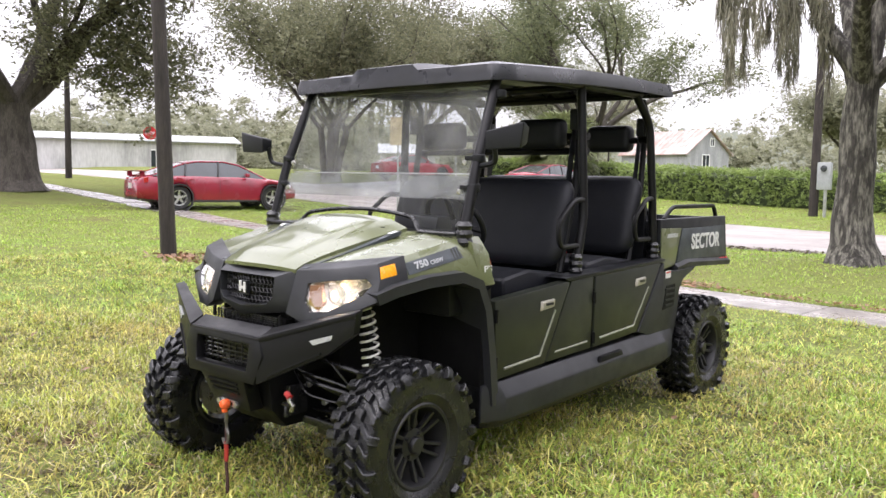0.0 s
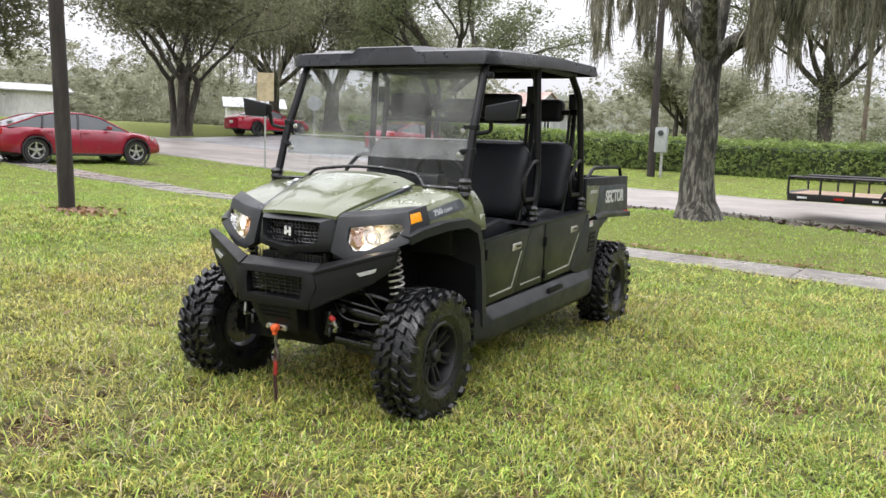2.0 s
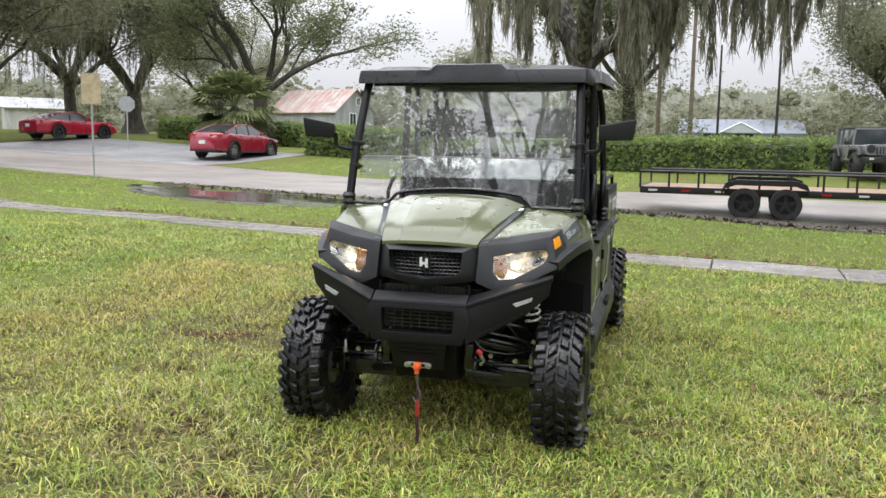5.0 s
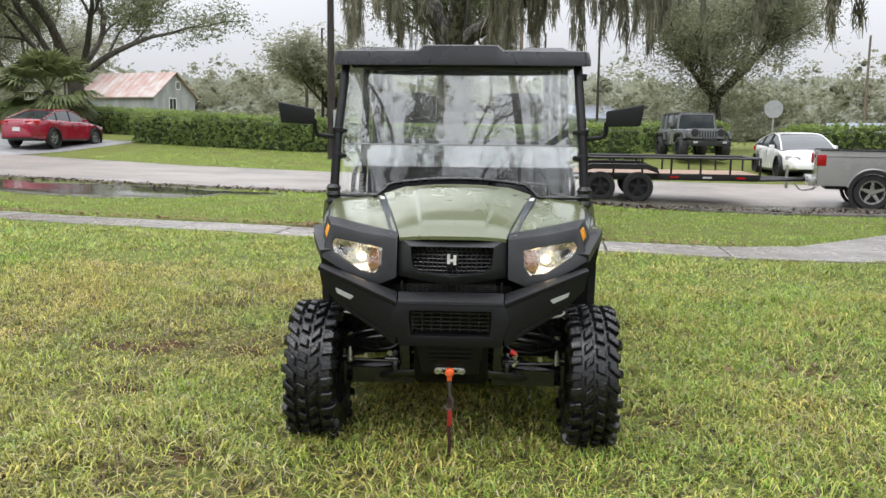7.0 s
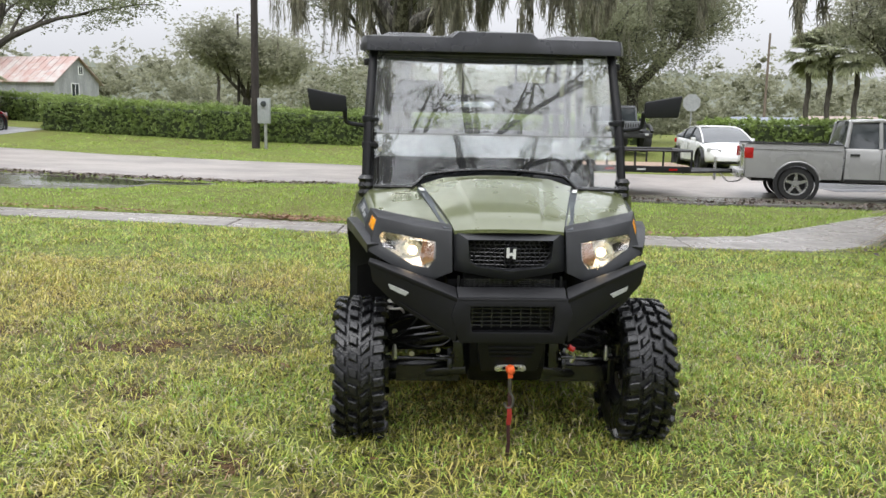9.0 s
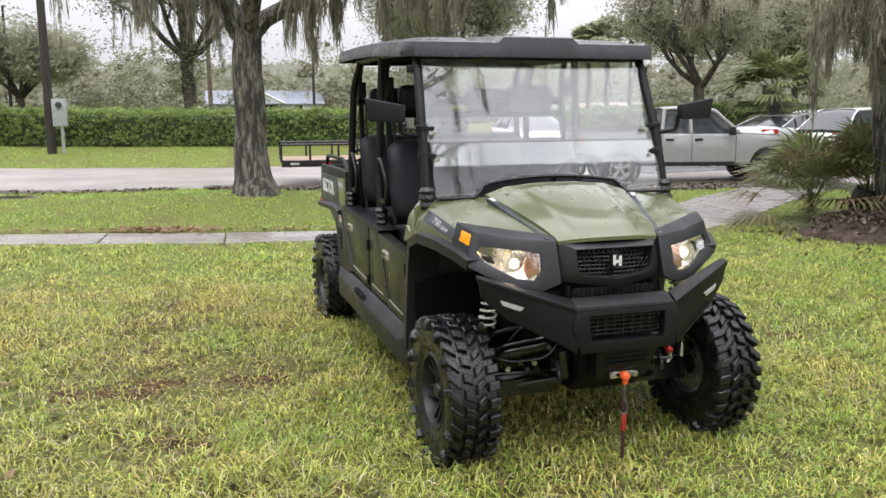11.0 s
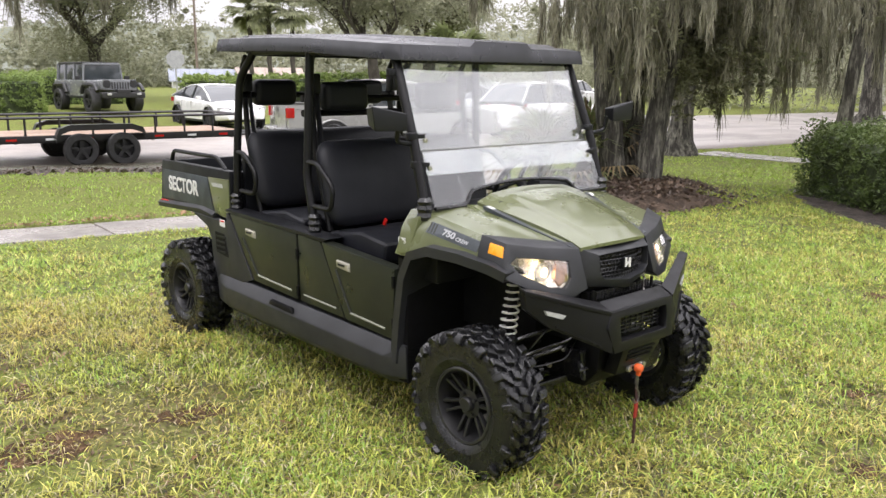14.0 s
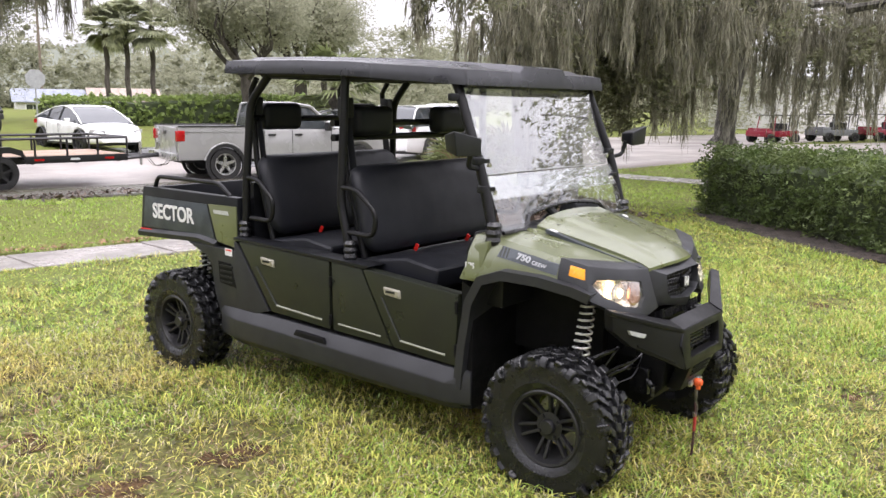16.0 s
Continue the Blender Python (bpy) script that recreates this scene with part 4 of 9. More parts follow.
for u in (0, 0.05, 0.09, 0.12, 0.2, 0.32, 0.45, 0.58, 0.7, 0.8, 0.86, 0.9, 0.93, 1.0):
    y = -0.275 + 0.535 * u
    zc = 1.040 + 0.205 * u ** 0.8 - 0.008 * u
    half = 0.243 + 0.135 * u
    row = []
    for v in sorted({round(q * k, 3) for q in (1, -1) for k in (0, 0.15, 0.3, 0.42, 0.54, 0.565, 0.60, 0.625, 0.70, 0.82, 0.92, 1.0)}):
        a = abs(v)
        x = half * v
        field = min(1, max(0.0, (0.615 - a) / 0.055)) * min(1, max(0.0, (u - 0.05) / 0.07)) * min(1, max(0.0, (0.93 - u) / 0.06))
        z = zc - (0.013 + 0.036 * u) * a ** 2.6 + 0.012 * field + 0.006 * math.exp(-((a - 0.72) / 0.10) ** 2) * u
        row.append((x, y + 0.02 * u * (1 - a * a) - 0.035 * (1 - u) * (1 - a * a), z))
    rows.append(row)
bm = bmesh.new()
sheet(bm, rows, 0.016)
hood = part("hood", bm, M_OLIVE, utv, "glossy wet olive hood")
bm = bmesh.new()
bmesh.ops.create_uvsphere(bm, u_segments=20, v_segments=10, radius=1.0, matrix=Matrix.Translation((-0.264, 0.2045, 1.160)) @ Matrix.Rotation(radians(8), 4, "X") @ Matrix.Diagonal((0.030, 0.017, 0.016, 1)))
part("hood_cap", bm, M_BLACK, hood, "small black oval cap")


def hood_vent(bm, s):
    prism(bm, [(s * 0.262, 0.175), (s * 0.300, 0.185), (s * 0.306, 0.215), (s * 0.270, 0.205)], "z", 1.175, 1.192)
    bevelled(bm, 0.003)


both("vent", hood_vent, M_BLACK, hood)

def fender_edge(y):
    """Half width and height of the wing's shoulder."""
    u = (y + 0.03) / 0.45
    return 0.596 + 0.064 * u, 1.086 + 0.074 * min(1.0, u * 1.25)


def flank(s, y, w):
    """A point on the wing's upper side facet: w 0 at the shoulder, 1 at its lower edge."""
    ox, oz = fender_edge(y)
    u = (y + 0.03) / 0.45
    return Vector((s * (ox + 0.020 + (0.022 + 0.018 * u) * w), y, oz - 0.022 - 0.053 * w))


def fender(bm, s):
    rows = []
    for u in np.linspace(0, 1, 9):
        row = []
        outx, zo = fender_edge(-0.03 + 0.45 * u)
        for v in np.linspace(0, 1, 8):
            yf = -0.235 + 0.205 * v
            y = yf + (0.42 - yf) * u
            inner = min(0.250 + 0.135 * ((y + 0.275) / 0.535), 0.40)
            zi = 1.030 + 0.150 * ((y + 0.275) / 0.535) ** 0.85 if y < 0.26 else 1.176
            x = inner + (outx - inner) * v
            z = zi + (zo - zi) * v - 0.014 * math.sin(math.pi * v) * (1 - u) - 0.012 * math.exp(-((v - 0.10) / 0.10) ** 2)
            row.append((s * x, y, z))
        y = -0.03 + 0.45 * u
        row += [tuple(flank(s, y, 0.0)), tuple(flank(s, y, 1.0)), (s * (outx + 0.048 + 0.039 * u), y, 0.985 - 0.01 * u)]
        rows.append(row)
    sheet(bm, rows, 0.014)


fenders = both("fender", fender, M_OLIVE, utv)


def cowl(bm, s):
    """Olive post foot in front of the door."""
    hull_of(bm, [(s * 0.60, 0.30, 1.165), (s * 0.705, 0.31, 1.145), (s * 0.70, 0.40, 1.125), (s * 0.60, 0.40, 1.125)],
            [(s * 0.60, 0.35, 0.93), (s * 0.735, 0.36, 0.945), (s * 0.725, 0.475, 0.945), (s * 0.60, 0.475, 0.93)])
    bmesh.ops.recalc_face_normals(bm, faces=bm.faces)
    bevelled(bm, 0.012)


both("cowl", cowl, M_OLIVE, utv)


def channel(bm, s):
    """Dark strip in the valley beside the hood."""
    pts = [(0.262, -0.255, 1.030), (0.318, 0.0, 1.105), (0.372, 0.20, 1.172)]
    loops = []
    for x, y, z in pts:
        loops.append([(s * (x - 0.012), y, z - 0.01), (s * (x + 0.026), y, z - 0.01), (s * (x + 0.026), y, z + 0.006), (s * (x - 0.012), y, z + 0.005)])
    rings(bm, loops)


both("hood_seam", channel, M_DECAL, utv)
for s in (1, -1):  # small pale badge at the rear end of each strip
    bm = bmesh.new()
    hull_of(bm, [(s * 0.362, 0.150, 1.1655), (s * 0.384, 0.150, 1.1655), (s * 0.393, 0.182, 1.1755), (s * 0.371, 0.182, 1.1755)], [(s * 0.362, 0.150, 1.168), (s * 0.384, 0.150, 1.168), (s * 0.393, 0.182, 1.178), (s * 0.371, 0.182, 1.178)])
    bmesh.ops.recalc_face_normals(bm, faces=bm.faces)
    part("badge", bm, M_WHITE, utv, "small white badge")


def flare(bm, s):
    """Black arch round the front wheel, open at its front."""
    path = [(-0.175, 0.925, 0.628), (-0.10, 0.955, 0.660), (0.05, 0.985, 0.705), (0.22, 0.995, 0.742), (0.335, 0.955, 0.748), (0.405, 0.84, 0.738), (0.440, 0.62, 0.740), (0.462, 0.40, 0.742)]
    nrm = []
    for i in range(len(path)):
        a, b = path[max(0, i - 1)], path[min(len(path) - 1, i + 1)]
        d = Vector((0, b[0] - a[0], b[1] - a[1])).normalized()
        nrm.append(Vector((0, -d.z, d.y)))
    loops = []
    for (y, z, x), n in zip(path, nrm):
        o, i = Vector((s * x, y, z)), Vector((s * 0.50, y, z))
        loops.append([o + n * 0.026, o - n * 0.020, o - n * 0.020 - Vector((s * 0.03, 0, 0)), i - n * 0.012, i + n * 0.012, o + n * 0.030 - Vector((s * 0.05, 0, 0))])
    rings(bm, loops)


both("wheel_arch", flare, M_CHARCOAL, utv)


def liner(bm, s):
    prism(bm, [(0.40, 0.30), (0.47, 0.30), (0.47, 0.93), (0.40, 0.90)], "x", s * 0.30, s * 0.70)
    prism(bm, [(-0.10, 0.55), (0.42, 0.55), (0.42, 1.00), (-0.10, 0.97)], "x", s * 0.29, s * 0.33)


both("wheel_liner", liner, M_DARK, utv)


# front mask: grille surround, lamp housings ---------------------------
def frame_of(bm, outer, inner, y_o, y_i, depth):
    """A frame between two outlines in x and z that stands across y."""
    n = len(outer)
    A = [bm.verts.new((x, y_o(x, z), z)) for x, z in outer]
    B = [bm.verts.new((x, y_i(x, z), z)) for x, z in inner]
    C = [bm.verts.new((x, y_i(x, z) + depth, z)) for x, z in inner]
    D = [bm.verts.new((x, y_o(x, z) + depth, z)) for x, z in outer]
    for i in range(n):
        j = (i + 1) % n
        for P, Q in ((A, B), (B, C), (C, D), (D, A)):
            bm.faces.new((P[i], P[j], Q[j], Q[i]))
    bmesh.ops.recalc_face_normals(bm, faces=bm.faces)
    return bm


bm = bmesh.new()
frame_of(bm, [(-0.247, 1.028), (0.247, 1.028), (0.248, 0.90), (0.246, 0.852), (0.0, 0.822), (-0.246, 0.852), (-0.248, 0.90)],
         [(-0.186, 0.996), (0.186, 0.996), (0.178, 0.905), (0.146, 0.880), (0.0, 0.866), (-0.146, 0.880), (-0.178, 0.905)],
         lambda x, z: -0.355 + 0.28 * abs(x) - 0.05 * (1.02 - z) + (0.03 if z > 1.01 else 0.0), lambda x, z: -0.368 + 0.15 * abs(x) - 0.05 * (1.02 - z), 0.07)
bevelled(bm, 0.006)
mask = part("grille_surround", bm, M_CHARCOAL, utv)
for k in range(8):
    bm = bmesh.new()
    z = 0.868 + 0.0175 * k
    half = 0.155 if k < 1 else 0.186
    tube(bm, [(x, -0.322 + 0.12 * abs(x) - 0.05 * (1.02 - z), z) for x in np.linspace(-half, half, 9)], 0.0028, 5)
    part("grille_bar", bm, M_WIRE, mask)
for k in range(17):
    bm = bmesh.new()
    x = -0.176 + 0.022 * k
    lo = 0.862 if abs(x) < 0.15 else 0.90
    tube(bm, [(x + (0.006 if i % 2 else -0.006), -0.324 + 0.12 * abs(x) - 0.05 * (1.02 - z), z) for i, z in enumerate(np.linspace(lo, 1.0, 8))], 0.0026, 5)
    part("grille_bar", bm, M_WIRE, mask)
bm = bmesh.new()
box(bm, (0, -0.350, 0.940), (0.056, 0.018, 0.056))
emblem = part("emblem", bevelled(bm, 0.004), M_BLACK, mask)
bm = bmesh.new()
for dx in (-0.014, 0.014):
    box(bm, (dx, -0.3605, 0.940 + 0.4 * (dx < 0) * 0.01), (0.013, 0.004, 0.044))
box(bm, (0, -0.3605, 0.938), (0.016, 0.004, 0.013))
part("emblem_mark", bm, M_WHITE, mask, "white badge mark")
bm = bmesh.new()  # radiator behind the mesh
box(bm, (0, -0.255, 0.90), (0.40, 0.03, 0.19))
box(bm, (0, -0.28, 0.79), (0.42, 0.04, 0.05))
for k in range(22):
    box(bm, (-0.19 + 0.018 * k, -0.302, 0.79), (0.004, 0.012, 0.05))
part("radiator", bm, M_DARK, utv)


LAMP_OPEN = [(0.322, -0.276, 0.977), (0.44, -0.236, 0.994), (0.558, -0.176, 1.006), (0.576, -0.163, 0.982), (0.556, -0.198, 0.940), (0.425, -0.266, 0.870), (0.355, -0.296, 0.862), (0.324, -0.296, 0.905)]
MASK_EDGE = [(0.252, -0.275, 1.026), (0.43, -0.214, 1.042), (0.583, -0.138, 1.068), (0.604, -0.146, 0.998), (0.622, -0.186, 0.918), (0.430, -0.284, 0.822), (0.335, -0.310, 0.814), (0.252, -0.334, 0.852)]
MASK_REAR = [(0.252, -0.232, 1.048), (0.43, -0.132, 1.072), (0.622, -0.024, 1.099), (0.642, -0.022, 1.024), (0.652, -0.020, 0.958)]


def housing(bm, s):
    """Black mask round a headlight, running back to the wing."""
    def at(p, dy=0.0, k=1.0):
        return bm.verts.new((s * p[0] * k, p[1] + dy, p[2]))
    I = [at(p) for p in LAMP_OPEN]
    O = [at(p) for p in MASK_EDGE]
    R = [at(p) for p in MASK_REAR]
    D = [at(p, 0.045) for p in LAMP_OPEN]
    for i in range(8):
        j = (i + 1) % 8
        bm.faces.new((O[i], O[j], I[j], I[i]))
        bm.faces.new((I[i], I[j], D[j], D[i]))
    for k in range(4):
        bm.faces.new((O[k], O[k + 1], R[k + 1], R[k]))
    B = [at(p, 0.075, 0.985) for p in MASK_EDGE[5:]]
    bm.faces.new((O[5], O[4], R[4], B[0]))
    bm.faces.new((O[6], O[5], B[0], B[1]))
    bm.faces.new((O[7], O[6], B[1], B[2]))
    bm.faces.new((O[0], O[7], B[2], R[0]))
    bmesh.ops.recalc_face_normals(bm, faces=bm.faces)
    bmesh.ops.solidify(bm, geom=list(bm.faces), thickness=0.007)
    bmesh.ops.recalc_face_normals(bm, faces=bm.faces)
    bevelled(bm, 0.004)


housings = both("lamp_housing", housing, M_CHARCOAL, utv)


def signal(bm, s):
    a = [Vector((s * 0.586, -0.130, 1.052)), Vector((s * 0.605, -0.066, 1.066)), Vector((s * 0.620, -0.066, 1.020)), Vector((s * 0.599, -0.138, 1.005))]
    n = Vector((s * 0.93, -0.25, 0.25))
    hull_of(bm, [p - n * 0.012 for p in a], [p + n * 0.008 for p in a])
    bmesh.ops.recalc_face_normals(bm, faces=bm.faces)
    bevelled(bm, 0.002)


both("side_reflector", signal, M_ORANGE, utv, "amber side reflector")

for s in (1, -1):
    lamp = new("headlight")
    lamp.parent = utv
    lamp["label"] = "lit clear headlight"
    bm = bmesh.new()
    n = 8
    cx, cy, cz = 0.445, -0.232, 0.930
    rim_v = [bm.verts.new((s * x, y + 0.020, z)) for x, y, z in LAMP_OPEN]
    mid_v = [bm.verts.new((s * (cx + (x - cx) * 0.70), y + 0.045, cz + (z - cz) * 0.66)) for x, y, z in LAMP_OPEN]
    low = bm.verts.new((s * 0.42, cy + 0.060, 0.928))
    for i in range(n):
        j = (i + 1) % n
        bm.faces.new((rim_v[i], rim_v[j], mid_v[j], mid_v[i]))
        bm.faces.new((mid_v[i], mid_v[j], low))
    bmesh.ops.recalc_face_normals(bm, faces=bm.faces)
    part("reflector", bm, M_REFLECTOR, lamp)
    bm = bmesh.new()
    a = [(s * 0.328, -0.268, 0.968), (s * 0.376, -0.250, 0.975), (s * 0.394, -0.258, 0.905), (s * 0.378, -0.274, 0.872), (s * 0.334, -0.282, 0.895)]
    hull_of(bm, a, [(x, y + 0.016, z) for x, y, z in a])
    bmesh.ops.recalc_face_normals(bm, faces=bm.faces)
    part("turn_lamp", bm, M_AMBERLENS, lamp)
    bm = bmesh.new()
    lathe(bm, [(0.048, 0.0), (0.040, 0.022), (0.012, 0.030)], "y", c=(s * 0.432, -0.222, 0.932), sides=20)
    part("lamp_bowl", bm, M_REFLECTOR, lamp)
    bm = bmesh.new()
    bmesh.ops.create_uvsphere(bm, u_segments=14, v_segments=8, radius=0.026, matrix=Matrix.Translation((s * 0.425, -0.208, 0.930)))
    part("bulb", bm, M_BULB, lamp, "glowing warm bulb")
    bm = bmesh.new()
    A = [(s * x, y + 0.006, z) for x, y, z in LAMP_OPEN]
    mid = [(s * (cx + (x - cx) * 0.6), y - 0.004, cz + (z - cz) * 0.6) for x, y, z in LAMP_OPEN]
    va, vb = [bm.verts.new(p) for p in A], [bm.verts.new(p) for p in mid]
    for i in range(n):
        j = (i + 1) % n
        bm.faces.new((va[i], va[j], vb[j], vb[i]))
    bm.faces.new(vb)
    bmesh.ops.recalc_face_normals(bm, faces=bm.faces)
    bmesh.ops.solidify(bm, geom=list(bm.faces), thickness=0.003)
    ob = part("lens", bm, M_LENS, lamp, "clear plastic lens")
    ob.visible_shadow = False

# front bumper ----------------------------------------------------------
bumper = new("bumper")
bumper.parent = utv
bumper["label"] = "black steel bull bar with cut-out"
bm = bmesh.new()
frame_of(bm, [(-0.236, 0.766), (0.236, 0.766), (0.262, 0.690), (0.225, 0.572), (-0.225, 0.572), (-0.262, 0.690)],
         [(-0.178, 0.728), (0.178, 0.728), (0.180, 0.69), (0.172, 0.620), (-0.172, 0.620), (-0.180, 0.69)],
         lambda x, z: -0.458 - 0.10 * (0.76 - z), lambda x, z: -0.462 - 0.10 * (0.76 - z), 0.05)
part("centre_plate", bevelled(bm, 0.006), M_STEEL_BLACK, bumper)
bm = bmesh.new()
hull_of(bm, [(-0.232, -0.46, 0.760), (0.232, -0.46, 0.760), (0.232, -0.46, 0.735), (-0.232, -0.46, 0.735)],
        [(-0.236, -0.385, 0.800), (0.236, -0.385, 0.800), (0.236, -0.385, 0.775), (-0.236, -0.385, 0.775)])
bmesh.ops.recalc_face_normals(bm, faces=bm.faces)
part("top_plate", bevelled(bm, 0.005), M_STEEL_BLACK, bumper)


def wing(bm, s):
    a = [(s * 0.232, -0.458, 0.762), (s * 0.615, -0.285, 0.888), (s * 0.600, -0.285, 0.800), (s * 0.505, -0.338, 0.715), (s * 0.240, -0.476, 0.578)]
    hull_of(bm, a, [(x - s * 0.012, y + 0.045, z) for x, y, z in a])
    bmesh.ops.recalc_face_normals(bm, faces=bm.faces)
    front = min(bm.faces, key=lambda f: f.calc_center_median().y)
    bmesh.ops.inset_region(bm, faces=[front], thickness=0.024, use_even_offset=True)
    bmesh.ops.inset_region(bm, faces=[front], thickness=0.006, depth=-0.012, use_even_offset=True)
    bevelled(bm, 0.004)


def wing_lip(bm, s):
    a = [(s * 0.236, -0.462, 0.766), (s * 0.618, -0.289, 0.892), (s * 0.612, -0.245, 0.900), (s * 0.240, -0.390, 0.800)]
    hull_of(bm, a, [(x, y, z - 0.022) for x, y, z in a])
    bmesh.ops.recalc_face_normals(bm, faces=bm.faces)
    bevelled(bm, 0.005)


def wing_rib(bm, s):
    a = [(s * 0.285, -0.458, 0.622), (s * 0.485, -0.356, 0.724), (s * 0.485, -0.356, 0.716), (s * 0.285, -0.459, 0.612)]
    hull_of(bm, a, [(x, y + 0.02, z) for x, y, z in a])
    bmesh.ops.recalc_face_normals(bm, faces=bm.faces)


def wing_mark(bm, s):
    a = [(s * 0.440, -0.371, 0.768), (s * 0.530, -0.330, 0.797), (s * 0.522, -0.334, 0.776), (s * 0.456, -0.365, 0.752)]
    hull_of(bm, a, [(x, y + 0.012, z) for x, y, z in a])
    bmesh.ops.recalc_face_normals(bm, faces=bm.faces)


both("side_plate", wing, M_STEEL_BLACK, bumper)
both("top_lip", wing_lip, M_STEEL_BLACK, bumper)
both("rib", wing_rib, M_STEEL_BLACK, bumper)
both("reflective_mark", wing_mark, M_MARK, bumper, "grey reflective badge plate")
for k in range(5):
    bm = bmesh.new()
    box(bm, (0, -0.425, 0.640 + 0.018 * k), (0.385, 0.010, 0.004))
    part("slat", bm, M_WIRE, bumper)
for k in range(9):
    bm = bmesh.new()
    box(bm, (-0.168 + 0.042 * k, -0.423, 0.676), (0.004, 0.010, 0.095))
    part("slat", bm, M_WIRE, bumper)
for k in range(4):
    bm = bmesh.new()
    box(bm, (0, -0.338, 0.796 + 0.009 * k), (0.40, 0.008, 0.003))
    part("lower_grille_bar", bm, M_WIRE, utv)
for k in range(19):
    bm = bmesh.new()
    box(bm, (-0.198 + 0.022 * k, -0.342, 0.808), (0.003, 0.006, 0.044))
    part("lower_grille_bar", bm, M_WIRE, utv)
bm = bmesh.new()
a = [(-0.150, -0.470, 0.574), (0.150, -0.470, 0.574), (0.150, -0.40, 0.574), (-0.150, -0.40, 0.574)]
b = [(-0.122, -0.412, 0.430), (0.122, -0.412, 0.430), (0.122, -0.34, 0.430), (-0.122, -0.34, 0.430)]
hull_of(bm, a, b)
bmesh.ops.recalc_face_normals(bm, faces=bm.faces)
part("winch_plate", bevelled(bm, 0.008), M_STEEL_BLACK, bumper)
for k in range(3):
    bm = bmesh.new()
    box(bm, (0, -0.464 + 0.009 * k, 0.552 - 0.022 * k), (0.20 - 0.01 * k, 0.008, 0.008))
    part("vent_slot", bm, M_DARK, bumper)
bm = bmesh.new()
lathe(bm, [(0.0, -0.445), (0.014, -0.445), (0.014, -0.428), (0.0, -0.428)], "y", c=(0.055, 0, 0.452), sides=12)
lathe(bm, [(0.0, -0.445), (0.014, -0.445), (0.014, -0.428), (0.0, -0.428)], "y", c=(-0.055, 0, 0.452), sides=12)
box(bm, (0, -0.431, 0.452), (0.118, 0.008, 0.028))
fairlead = part("fairlead", bevelled(bm, 0.003), M_CHROME, bumper, "bare steel fairlead")
bm = bmesh.new()
box(bm, (0, -0.4365, 0.452), (0.066, 0.004, 0.013))
part("cable_slot", bevelled(bm, 0.001), M_DARK, fairlead, "dark slot for the cable")
bm = bmesh.new()
lathe(bm, [(0.0, -0.472), (0.014, -0.472), (0.020, -0.460), (0.020, -0.436), (0.0, -0.436)], "y", c=(0, 0, 0.450), sides=20)
box(bm, (0, -0.454, 0.432), (0.022, 0.018, 0.036))
part("cable_stop", bevelled(bm, 0.004), M_HOOKRED, utv, "orange rubber cable stop")
bm = bmesh.new()
tube(bm, rounded([(0, -0.445, 0.405), (0.002, -0.445, 0.345), (0.018, -0.447, 0.320), (0.014, -0.447, 0.282), (-0.012, -0.447, 0.276), (-0.022, -0.447, 0.300)], 0.015), 0.0065, 8)
tube(bm, [(0, -0.445, 0.43), (0, -0.445, 0.37)], 0.009, 8)
part("winch_hook", bm, M_HOOK, utv, "worn dark steel winch hook")
bm = bmesh.new()
pts = [(0.0, -0.445, 0.345), (0.004, -0.447, 0.28), (-0.002, -0.447, 0.20), (0.003, -0.443, 0.12), (-0.002, -0.441, 0.055)]
loops = [[(x - 0.008, y - 0.003, z), (x + 0.008, y - 0.003, z), (x + 0.008, y + 0.003, z), (x - 0.008, y + 0.003, z)] for x, y, z in pts]
rings(bm, loops)
part("pull_strap", bm, M_STRAP, utv, "dark red hook strap hanging to the grass")
bm = bmesh.new()
rings(bm, [[(x - 0.011, -0.452, z), (x + 0.011, -0.452, z), (x + 0.011, -0.442, z), (x - 0.011, -0.442, z)] for x, z in ((0.0, 0.285), (0.003, 0.25), (0.0, 0.20))])
part("strap_sleeve", bevelled(bm, 0.003), M_SLEEVE, utv, "worn red sleeve on the hook strap")

